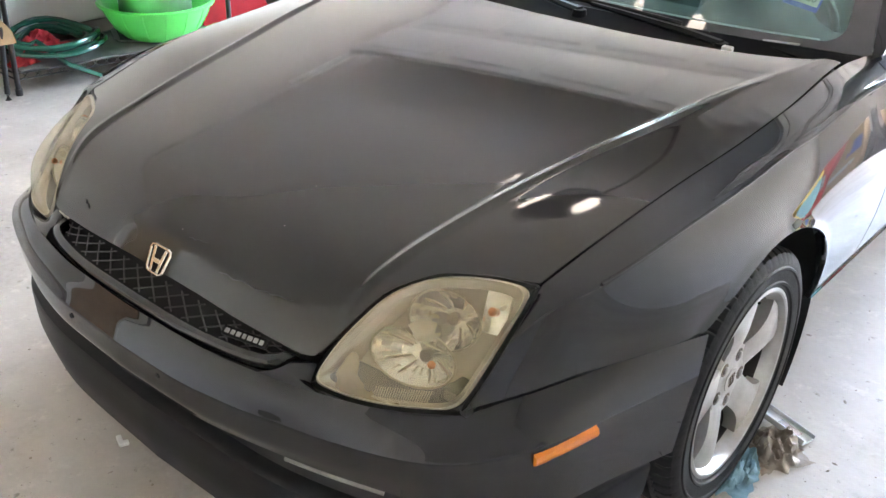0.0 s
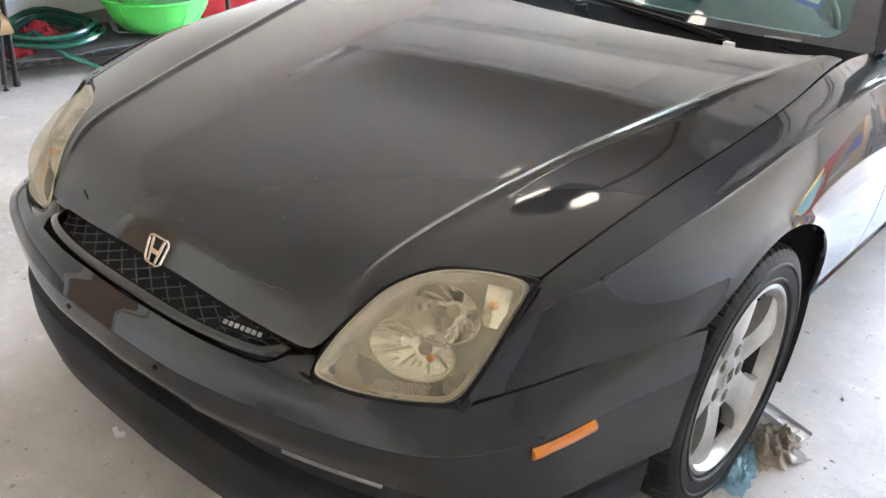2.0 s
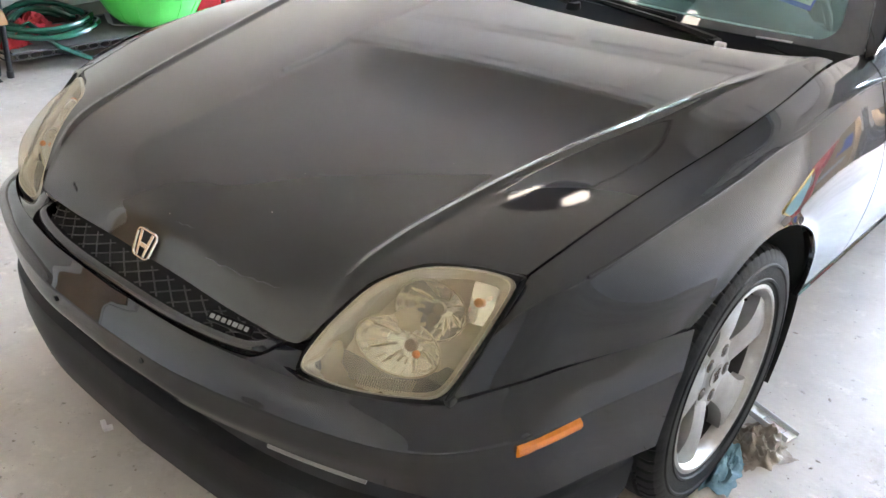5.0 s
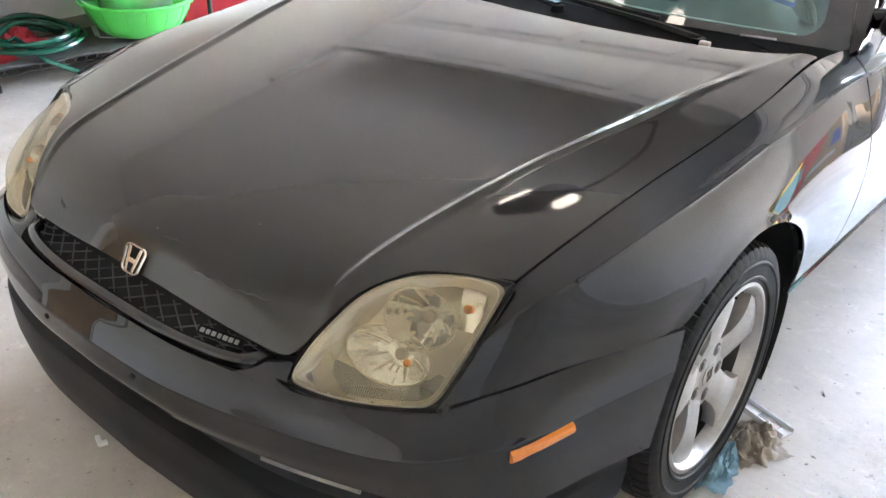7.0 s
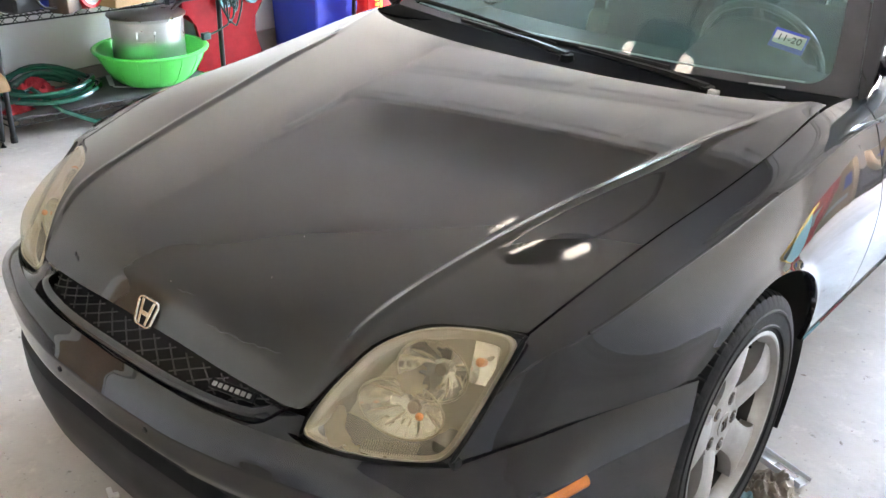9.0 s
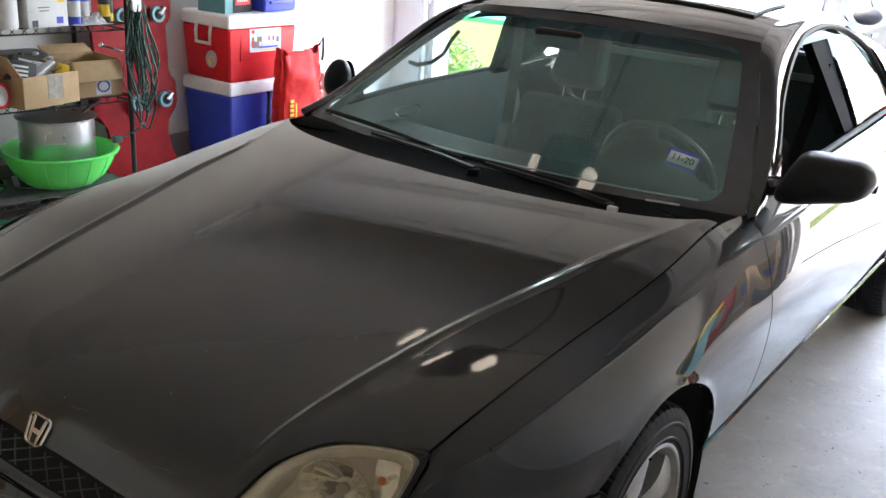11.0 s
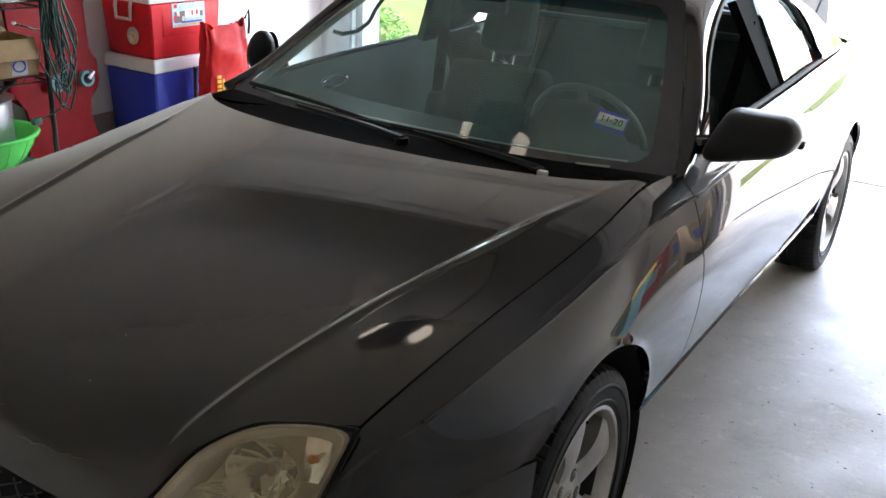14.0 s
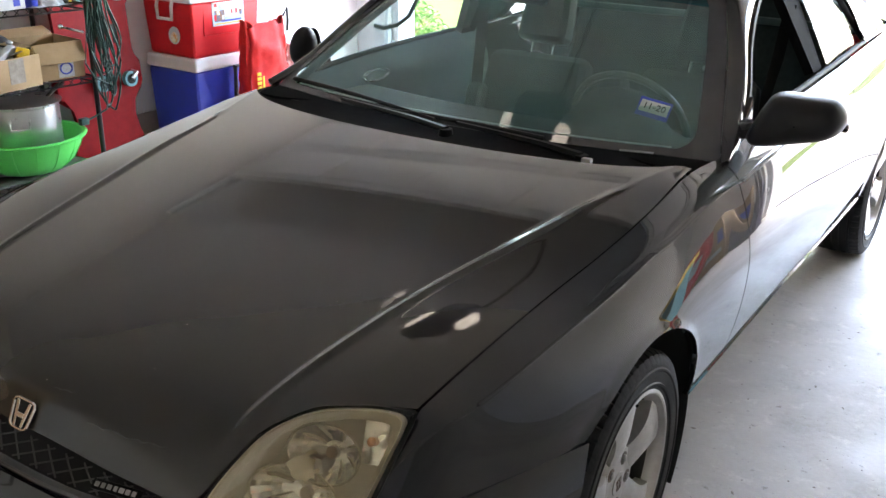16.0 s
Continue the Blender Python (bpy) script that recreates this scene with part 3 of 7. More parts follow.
def side_patch(ys, lo, hi, nv=34):
    P = np.zeros((len(ys), nv, 3))
    for i, y in enumerate(ys):
        h = hi(y) - lo(y)
        m = min(float(line_dz(y)), h * 0.4) - 0.002
        e = np.array([-9, -7, -5, -3.5, -2, -1, 0, 1, 2, 3.5, 5, 7, 9, 13]) * 0.001 * min(1, m / 0.012, h / 0.12)
        d = np.r_[np.linspace(0, m + e[0], 4)[:-1], m + e]
        z = hi(y) - np.r_[d, np.linspace(d[-1], h, nv - 16)[1:]]
        z = z[::-1]
        P[i] = np.stack([side_x(y, z) + flare(y, z), np.full(nv, y), z], -1)
    return P


def arch(yc, base):
    def f(y):
        q = AR ** 2 - (y - yc) ** 2
        return max(base(y), AZ + math.sqrt(q) if q > 0 else -1)
    return f


def arch_stations(yc, a, b):
    th = np.linspace(math.asin(max(-1, a / AR)), math.asin(min(1, b / AR)), 40)
    return yc + AR * np.sin(th)


# hood
crease_x = pchip((-0.86, -0.80, -0.56, -0.28, 0.0, 0.2, 0.37, 0.5), (0.400, 0.428, 0.464, 0.512, 0.575, 0.614, 0.66, 0.70))
hood_c = pchip((-0.862, -0.848, -0.836, -0.827, -0.812, -0.79, -0.72, -0.6, -0.4, -0.2, 0.0, 0.2, 0.34, 0.5), (0.588, 0.615, 0.640, 0.655, 0.667, 0.681, 0.713, 0.747, 0.787, 0.818, 0.844, 0.866, 0.880, 0.892))
hood_k = pchip((-0.862, -0.845, -0.8185, -0.79, -0.759, -0.72, -0.6, -0.4, -0.2, 0.0, 0.2, 0.37, 0.5), (0.568, 0.592, 0.624, 0.657, 0.684, 0.704, 0.736, 0.775, 0.805, 0.831, 0.854, 0.873, 0.885))
hood_front = pchip((0, 0.2, 0.34, 0.39, 0.412, 0.428, 0.442, 0.460, 0.475, 0.497, 0.530, 0.602, 0.672), (-0.862, -0.858, -0.849, -0.843, -0.837, -0.825, -0.803, -0.773, -0.740, -0.704, -0.656, -0.611, -0.570))
hood_rear = pchip((0, 0.2, 0.4, 0.55, 0.64, 0.722), (0.315, 0.325, 0.355, 0.395, 0.437, 0.503))


def hood_z(x, y):
    yy = y - 0.10 * x * x
    xk, xg = crease_x(y), gap_x(y)
    zk, zc, zg = hood_k(yy), hood_c(yy), gap_z(y)
    inner = zk + (zc - zk) * (1 - (x / xk) ** 2)
    s = np.clip((x - xk) / (xg - xk), 0, 1.2)
    fade = np.clip((y + 0.84) / 0.12, 0, 1)
    ridge = 0.0068 * fade * np.clip((0.34 - y) / 0.34, 0.08, 1) * np.exp(-((x - xk) / 0.010) ** 2)
    outer = zk + (zg - zk) * (0.9 * s + 0.1 * s * s) + 0.0048 * np.clip((0.16 - y) / 0.45, 0.15, 1) * 4 * s * (1 - np.minimum(s, 1))
    return np.where(x < xk, inner, outer) + ridge


def hood_x(u, y):
    """Across the hood: 0 the middle, 1 the crease, 2 the fender gap."""
    xk, xg = crease_x(y), gap_x(y) - 0.0010
    return np.where(u <= 1, u * xk, xk + (u - 1) * (xg - xk))


def hood_start(u):
    lo, hi = -0.90, -0.50
    for _ in range(40):
        y = (lo + hi) / 2
        if y < float(hood_front(min(float(hood_x(u, y)), 0.672))):
            lo = y
        else:
            hi = y
    return hi


us = np.r_[np.linspace(0, 0.85, 22), np.linspace(0.87, 1.13, 27), np.linspace(1.16, 2.0, 18)]
us = np.r_[-us[::-1][:-1], us]
vv = np.linspace(0, 1, 90) ** 1.5
P = np.zeros((len(us), len(vv), 3))
for i, u in enumerate(us):
    au = abs(u)
    y0 = hood_start(au) + 0.002
    y1 = y0
    for _ in range(30):
        y1 = 0.5 * y1 + 0.5 * float(hood_rear(min(float(hood_x(au, y1)), 0.722)))
    yy = y0 + (y1 - y0) * vv
    xx = hood_x(au, yy)
    P[i] = np.stack([np.sign(u) * xx, yy, hood_z(xx, yy)], -1)
hood = panel("hood", P, M["dusty"], CAR, "glossy black hood with dust and sharp creases", sharp=50)
# chips and scratches on the nose, pale specks on the dust
on_hood = lambda x, y, up: (x, y, float(hood_z(np.array(abs(x)), np.array(y))) + up)
for a, b, r in (((0.158, -0.831), (0.268, -0.820), 0.0016), ((0.262, -0.820), (0.332, -0.806), 0.0012), ((-0.301, -0.823), (-0.270, -0.833), 0.0022), ((0.05, -0.815), (0.10, -0.808), 0.0010)):
    bm = B()
    tube(bm, [on_hood(a[0] + (b[0] - a[0]) * k / 6, a[1] + (b[1] - a[1]) * k / 6 + 0.0012 * math.sin(k * 2.3), 0.0) for k in range(7)], [r * 0.3] + [r * w for w in (0.8, 1.0, 0.7, 1.0, 0.6)] + [r * 0.3], 5)
    part("scratch", bm, M["dark"], hood, "dark paint scratch")
for x, y in ((0.023, -0.809), (0.210, -0.718), (0.176, -0.609), (-0.105, -0.359), (-0.20, -0.50), (0.38, -0.42), (0.30, -0.12), (-0.35, -0.05)):
    part("speck", ball(B(), on_hood(x, y, 0.0003), (0.0011, 0.0008, 0.0004), seg=8), M["stem"], hood, "pale dust speck")

# fenders, doors, quarters
lamp_out = line3((0.650, -0.742, 0.540), (0.668, -0.665, 0.628), (0.672, -0.572, 0.712))
lo_u = lamp_out(np.linspace(0, 1, 30))


def fender_top(y):
    return float(np.interp(y, lo_u[:, 1], lo_u[:, 2])) if y < -0.572 else float(top_z(y)) - 0.0007


seam = lambda y: 0.549
sill = lambda y: 0.352
SIDES = (False, True)
for mir in SIDES:
    ysf = np.r_[np.linspace(-0.727, -0.262, 36), arch_stations(0, -0.254, 0.3455)[1:], np.linspace(0.3495, 0.633, 14)]
    P = side_patch(ysf, arch(0.0, lambda y: seam(y) if y < 0 else sill(y)), fender_top, 36)
    for i, y in enumerate(ysf):   # ahead of the hood the fender narrows to the lamp's edge
        if y < -0.572:
            w = ((y + 0.727) / 0.155) ** 3
            k = (P[i, :, 2] - P[i, 0, 2]) / (P[i, -1, 2] - P[i, 0, 2])
            xl = float(np.interp(y, lo_u[:, 1], lo_u[:, 0])) + 0.003
            xb = float(side_x(y, 0.549))
            zz = 0.549 + (0.7145 - 0.549) * k
            full = side_x(-0.572, zz)
            P[i, :, 0] = xb + (xl - xb) * k + (full - (full[0] + (full[-1] - full[0]) * k)) * w
    panel("fender", P, M["paint"], CAR, "glossy black front fender", flip=False, mirror=mir)
    P = side_patch(np.linspace(0.639, 1.86, 40), lambda y: 0.352, lambda y: float(top_z(y)), 36)
    dr = panel("door", P, M["paint"], CAR, "glossy black door with the window wound down" if not mir else "glossy black door", mirror=mir)
    ysq = np.r_[np.linspace(1.866, RY - 0.3495, 14), arch_stations(RY, -0.3455, 0.3475), np.linspace(RY + 0.352, 3.52, 22)]
    P = side_patch(ysq, arch(RY, lambda y: 0.352 if y < RY else 0.30), lambda y: float(top_z(y)), 36)
    panel("rear_quarter", P, M["paint"], CAR, "", mirror=mir)
    # rocker below the door
    yr = np.linspace(0.372, RY - 0.36, 30)
    prof = ((0.0, 0.349), (0.003, 0.343), (-0.008, 0.332), (-0.055, 0.28), (-0.12, 0.22), (-0.17, 0.19))
    P = np.array([[(float(side_x(y, 0.352)) + dx, y, z) for dx, z in prof] for y in yr])
    panel("sill", P, M["paint"], CAR, "", flip=True, mirror=mir)
    # arch lining; its near-black colour also carries the shade in the arch
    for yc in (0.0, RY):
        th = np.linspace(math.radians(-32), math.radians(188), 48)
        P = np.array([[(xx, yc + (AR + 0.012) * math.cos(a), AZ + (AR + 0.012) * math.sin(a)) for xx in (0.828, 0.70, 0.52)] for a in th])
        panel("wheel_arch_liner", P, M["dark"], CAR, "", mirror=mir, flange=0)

# the pressed line as a fine bead along fender and door
for mir in SIDES:
    for ya, yb in ((-0.50, 0.632), (0.642, 1.858)):
        bm = B()
        tube(bm, [((-1 if mir else 1) * float(side_x(y, top_z(y) - line_dz(y)) + 0.0006), y, float(top_z(y) - line_dz(y)) + 0.0012) for y in np.linspace(ya, yb, 60)], 0.0034, 8)
        part("pressed_line", bm, M["paint"], CAR)

# front bumper
r0 = line3((0, -0.934, 0.552), (0.2, -0.926, 0.552), (0.36, -0.900, 0.551), (0.447, -0.876, 0.549), (0.58, -0.814, 0.544), (0.652, -0.748, 0.537), (0.700, -0.66, 0.5468), (0.757, -0.49, 0.5468), (0.842, -0.255, 0.5468))
r1 = line3((0, -0.9560, 0.523), (0.2, -0.948, 0.523), (0.38, -0.920, 0.523), (0.48, -0.887, 0.522), (0.60, -0.832, 0.518), (0.695, -0.748, 0.513), (0.740, -0.65, 0.513), (0.787, -0.49, 0.515), (0.850, -0.279, 0.515))
r2 = line3((0, -0.971, 0.488), (0.175, -0.965, 0.488), (0.311, -0.946, 0.488), (0.424, -0.918, 0.488), (0.525, -0.886, 0.488), (0.615, -0.849, 0.488), (0.690, -0.797, 0.488), (0.742, -0.720, 0.487), (0.770, -0.65, 0.485), (0.807, -0.49, 0.48), (0.856, -0.300, 0.48))
r3 = line3((0, -0.9695, 0.445), (0.175, -0.9635, 0.445), (0.311, -0.944, 0.445), (0.424, -0.914, 0.445), (0.53, -0.878, 0.445), (0.645, -0.820, 0.445), (0.728, -0.735, 0.44), (0.775, -0.64, 0.44), (0.812, -0.49, 0.43), (0.856, -0.324, 0.43))
r4 = line3((0, -0.956, 0.412), (0.2, -0.948, 0.412), (0.4, -0.908, 0.408), (0.53, -0.864, 0.40), (0.645, -0.80, 0.38), (0.735, -0.715, 0.36), (0.78, -0.63, 0.345), (0.812, -0.49, 0.335), (0.852, -0.345, 0.33))
uu = np.linspace(0, 1, 60)
nb = np.r_[np.linspace(0, 0.9, 11), 0.95, 0.985]


def bumper(u):
    """From the upper edge over a tilted face to the crease, then down the front face."""
    c = np.array([r(np.array([u]))[0] for r in (r0, r1, r2, r3, r4)])
    k = np.array([0.0, 0.5, 1.0])
    upper = np.stack([pchip(k, c[:3, q])(nb) for q in range(3)], -1)
    lower = np.stack([pchip(k, c[2:, q])(1 - nb[::-1]) for q in range(3)], -1)
    return np.concatenate([upper, lower])


half = np.array([bumper(u) for u in uu])
P = np.concatenate([half[::-1][:-1] * np.array([-1, 1, 1]), half])
panel("front_bumper", P, M["paint"], CAR, "glossy black front bumper", flip=True)
# recessed intake, its shade put into a near-black colour, and matte lower lip
l0 = line3((0, -0.905, 0.40), (0.3, -0.893, 0.398), (0.52, -0.845, 0.385), (0.66, -0.765, 0.37), (0.76, -0.62, 0.335), (0.815, -0.40, 0.325))
l1 = line3((0, -0.900, 0.345), (0.3, -0.888, 0.345), (0.52, -0.845, 0.345), (0.66, -0.765, 0.34), (0.765, -0.62, 0.325), (0.83, -0.385, 0.315))
l2 = line3((0, -0.930, 0.325), (0.3, -0.918, 0.325), (0.52, -0.875, 0.325), (0.67, -0.79, 0.32), (0.775, -0.64, 0.315), (0.832, -0.385, 0.305))
l3 = line3((0, -0.928, 0.25), (0.3, -0.916, 0.25), (0.52, -0.872, 0.25), (0.67, -0.79, 0.245), (0.772, -0.64, 0.24), (0.825, -0.385, 0.235))
l4 = line3((0, -0.910, 0.168), (0.3, -0.897, 0.168), (0.52, -0.852, 0.168), (0.655, -0.775, 0.168), (0.755, -0.63, 0.17), (0.80, -0.39, 0.18))
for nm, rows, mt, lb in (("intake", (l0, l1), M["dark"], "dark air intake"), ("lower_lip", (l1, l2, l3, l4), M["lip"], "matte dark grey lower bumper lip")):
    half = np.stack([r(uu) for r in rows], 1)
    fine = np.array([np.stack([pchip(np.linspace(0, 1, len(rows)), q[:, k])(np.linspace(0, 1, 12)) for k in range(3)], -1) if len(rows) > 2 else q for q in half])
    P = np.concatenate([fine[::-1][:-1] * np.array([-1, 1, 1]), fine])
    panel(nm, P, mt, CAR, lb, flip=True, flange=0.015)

# inner shell added; its near-black colour is the shade of gaps and openings
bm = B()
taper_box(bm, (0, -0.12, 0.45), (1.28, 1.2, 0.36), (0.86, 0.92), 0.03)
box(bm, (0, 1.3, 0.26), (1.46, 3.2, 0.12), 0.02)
part("dark_inner_shell", bm, M["dark"], CAR)

# grille: frame, mesh bars, badge and emblem
gt = line3((-0.360, -0.842, 0.571), (-0.30, -0.853, 0.577), (-0.17, -0.863, 0.583), (0, -0.868, 0.586), (0.17, -0.863, 0.583), (0.30, -0.853, 0.577), (0.360, -0.842, 0.571))


def both(*half_pts):
    """A curve over the car's middle from the points of one side."""
    return line3(*[(-x, y, z) for x, y, z in half_pts[:0:-1]], *half_pts)


t_in = both((0, -0.909, 0.566), (0.107, -0.908, 0.566), (0.186, -0.904, 0.566), (0.252, -0.895, 0.566), (0.312, -0.881, 0.566), (0.343, -0.866, 0.567), (0.354, -0.842, 0.569))
t_out = both((0, -0.9265, 0.561), (0.125, -0.9245, 0.561), (0.200, -0.918, 0.561), (0.268, -0.908, 0.561), (0.328, -0.892, 0.561), (0.362, -0.872, 0.562), (0.373, -0.838, 0.566))
gu = np.linspace(0, 1, 90)
grille = new("grille")
grille.parent = CAR
tagged(grille, "black lattice grille with a glossy dark frame")
low = np.array([0, 0.006, -0.022])
# near-black sheet; the shade behind the lattice is put into its colour
back = np.stack([gt(gu) + np.array([0, 0.045, -0.016]), t_in(gu) + np.array([0, 0.020, -0.026])], 1)
panel("backing", back, M["dark"], grille, flip=False, flange=0)
prof_t = np.stack([t_in(gu) + low, t_in(gu) + np.array([0, 0.001, -0.004]), t_in(gu) + np.array([0, -0.002, 0]), t_in(gu) * 0.5 + t_out(gu) * 0.5 + np.array([0, -0.001, 0.0015]), t_out(gu) + np.array([0, 0.002, 0.0]), t_out(gu) + np.array([0, 0.0, -0.004]), t_out(gu) + low], 1)
panel("frame", prof_t, M["grille_trim"], grille, "glossy dark frame", flange=0, sharp=55)
bm = B()
for k in range(-2, 17):
    for d in (1, -1):
        pts = []
        for q in np.linspace(0, 1, 5):
            u = (k + (q if d > 0 else 1 - q) * 1.4) / 15.0
            if 0.012 <= u <= 0.988:
                pts.append(tuple(gt(np.array([u]))[0] * (1 - q) + t_in(np.array([u]))[0] * q + np.array([0, 0.010, -0.010 + 0.002 * q])))
        if len(pts) > 2:
            tube(bm, pts, 0.0014, 6)
part("lattice", bm, M["lattice"], grille, "grey plastic lattice")
# near-black plate added to darken the see-through gaps around the grille
P = np.array([[(x, yy, 0.534) for yy in np.linspace(float(np.interp(abs(x), r0(gu)[:, 0], r0(gu)[:, 1])) + 0.012, -0.66, 5)] for x in np.linspace(-0.66, 0.66, 41)])
panel("dark_closing_plate", P, M["dark"], CAR, flip=True, flange=0)
badge = part("badge", box(B(), (0, 0, 0), (0.098, 0.006, 0.019), 0.004), M["frit"], grille, "small dark badge with pale raised bars")
badge.matrix_world = pose(0.278, -0.872, 0.5745, -52, 0, 12)
for k, w in enumerate((0.007, 0.006, 0.007, 0.005, 0.008, 0.007, 0.006)):
    bar = part("badge_bar", box(B(), (-0.038 + k * 0.0125, -0.0035, 0), (w + 0.002, 0.002, 0.0085), 0.001), M["badge_print"], badge)

emb = part("emblem", B(), M["chrome"], CAR, "chrome emblem with a rounded frame")
bm = B()
fr = [(-0.033, 0.024), (-0.030, 0.032), (-0.022, 0.035), (0.022, 0.035), (0.030, 0.032), (0.033, 0.024), (0.0265, -0.026), (0.023, -0.032), (0.016, -0.035), (-0.016, -0.035), (-0.023, -0.032), (-0.0265, -0.026)]
tube(bm, [(x, y, 0) for x, y in fr], 0.0034, 6, closed=True)
for s in (-1, 1):
    prism(bm, [(s * 0.0075, -0.031), (s * 0.0150, -0.031), (s * 0.0235, 0.031), (s * 0.0150, 0.031), (s * 0.0105, 0.004), (s * 0.0095, -0.008)][::s], -0.002, 0.003, 0.0008)
prism(bm, [(-0.0095, -0.009), (0.0095, -0.009), (0.0110, 0.003), (-0.0110, 0.003)], -0.002, 0.003, 0.0008)
bmesh.ops.recalc_face_normals(bm, faces=bm.faces[:])
bm.to_mesh(emb.data)
bm.free()
emb.matrix_world = pose(0, -0.8545, 0.612, 60, 0, 0) @ Matrix.Diagonal((0.90, 0.74, 0.8, 1))
part("emblem_field", prism(B(), [(x * 0.97, y * 0.97) for x, y in fr][::-1], -0.0045, -0.003), M["frit"], emb)

# bumper corners between the grille and the lamps
for mir in SIDES:
    P = coons(line3((0.345, -0.902, 0.5505), (0.40, -0.890, 0.550), (0.475, -0.862, 0.546)), line3((0.374, -0.838, 0.562), (0.394, -0.836, 0.565), (0.4185, -0.833, 0.568)),
              line3((0.345, -0.902, 0.5505), (0.368, -0.874, 0.5555), (0.374, -0.838, 0.562)), line3((0.475, -0.862, 0.546), (0.430, -0.858, 0.546), (0.4185, -0.833, 0.568)), 10, 8, (0, -0.001, 0.003))
    panel("bumper_corner", P, M["paint"], CAR, flip=False, mirror=mir, flange=0)

# headlamps
C_, D_, A_, B_ = (0.416, -0.854, 0.540), (0.442, -0.799, 0.618), (0.671, -0.576, 0.7125), (0.652, -0.742, 0.540)
for mir in SIDES:
    sx = -1 if mir else 1
    lamp = new("headlamp")
    lamp.parent = CAR
    tagged(lamp, "headlamp with a yellowed hazy plastic lens")
    bot = line3(C_, (0.48, -0.848, 0.545), (0.57, -0.812, 0.546), B_)
    top = line3(D_, (0.460, -0.769, 0.651), (0.475, -0.736, 0.680), (0.496, -0.700, 0.698), (0.530, -0.652, 0.709), (0.602, -0.608, 0.7165), A_)
    lef = line3(C_, (0.422, -0.840, 0.558), (0.431, -0.821, 0.589), D_)
    rig = line3(B_, (0.667, -0.668, 0.625), A_)
    P = coons(bot, top, lef, rig, 26, 22, (0.014, -0.024, 0.018))
    c = P.mean(axis=(0, 1))
    hard = np.concatenate([P[:, 0], P[-1, 1:], P[::-1, -1][1:], P[0, ::-1][1:-1]])
    # the same outline with rounded corners
    st_ = np.r_[0, np.cumsum(np.linalg.norm(np.diff(np.r_[hard, hard[:1]], axis=0), axis=1))]
    un = np.linspace(0, st_[-1], 160, endpoint=False)
    hard = np.stack([np.interp(un, st_, np.r_[hard[:, k], hard[:1, k]]) for k in range(3)], -1)
    ring = hard.copy()
    for _ in range(3):
        ring = sum(np.roll(ring, k, axis=0) for k in range(-3, 4)) / 7
    ring = c + (ring - c) * 0.985
    rr_ = np.linspace(1, 0.04, 16)
    L_ = np.stack([c + (ring - c) * q + np.array([0.017, -0.029, 0.022]) * (1 - q * q) for q in rr_], 1) * np.array([sx, 1, 1])
    make("lens", *from_grid(L_, not mir, 0, close_u=True), M["lens"], lamp, "yellowed clear lens", 60)
    S_ = np.stack([hard * 1.0, ring + np.array([0, 0.004, -0.004])], 1) * np.array([sx, 1, 1])
    make("surround", *from_grid(S_, not mir, 0, close_u=True), M["black_plastic"], lamp, "", 60)
    ring_in = ring + (c - ring) * 0.13 + np.array([-0.001, 0.008, -0.008])
    Q = np.stack([ring + np.array([0, 0.001, -0.001]), ring + (c - ring) * 0.03 + np.array([0.002, -0.004, 0.003]), ring_in], 1)
    Q = Q * np.array([sx, 1, 1])
    v, f = from_grid(Q, not mir, 0, close_u=True)
    make("lens_rim", v, f, M["lens_rim"], lamp, "opaque yellowed rim", 60)
    bm = B()
    tube(bm, [tuple(p * np.array([sx, 1, 1]) + np.array([0, 0.004, -0.004])) for p in hard], 0.0062, 6, closed=True)
    part("gasket", bm, M["frit"], lamp)
    bm = B()
    tube(bm, [tuple((p + np.array([0.007, -0.006, 0.003])) * np.array([sx, 1, 1])) for p in rig(np.linspace(0.03, 0.985, 24))], [0.002] + [0.0046] * 22 + [0.002], 8)
    part("edge_seal", bm, M["frit"], lamp, "black rubber edge seal")
    # housing bowl
    deep = np.array([-0.012, 0.075, -0.045])
    H = coons(bot, top, lef, rig, 14, 12) + deep * np.ones((14, 12, 1))
    cH = H.mean(axis=(0, 1))
    H = cH + (H - cH) * 0.86
    panel("housing", H, M["lamp_house"], lamp, mirror=mir, flange=0)
    rH = np.concatenate([H[:, 0], H[-1, 1:], H[::-1, -1][1:], H[0, ::-1][1:-1]])
    rL = np.concatenate([coons(bot, top, lef, rig, 14, 12)[a] for a in ((slice(None), 0), (-1, slice(1, None)))] + [coons(bot, top, lef, rig, 14, 12)[::-1, -1][1:], coons(bot, top, lef, rig, 14, 12)[0, ::-1][1:-1]])
    W_ = np.stack([rL, rH], 1) * np.array([sx, 1, 1])
    make("bezel", *from_grid(W_, not mir, 0, close_u=True), M["lamp_house"], lamp)
    # reflector bowls facing forward
    fwd = Vector((0.20 * sx, -0.84, 0.36)).normalized()
    for pos, rad, dep, seg, turn, bulb in (((0.545, -0.735, 0.594), (0.080, 0.048), 0.048, 26, 0.3, (0.018, 0.006)), ((0.560, -0.674, 0.644), (0.066, 0.050), 0.050, 22, 0.0, (0.010, 0.004))):
        q = fwd.to_track_quat("Z", "Y").to_matrix().to_4x4()
        m2 = Matrix.Translation((pos[0] * sx, pos[1], pos[2])) @ q
        prof = [(0.12, -dep), (0.32, -dep * 0.95), (0.52, -dep * 0.80), (0.70, -dep * 0.56), (0.86, -dep * 0.26), (1.0, 0.004)]
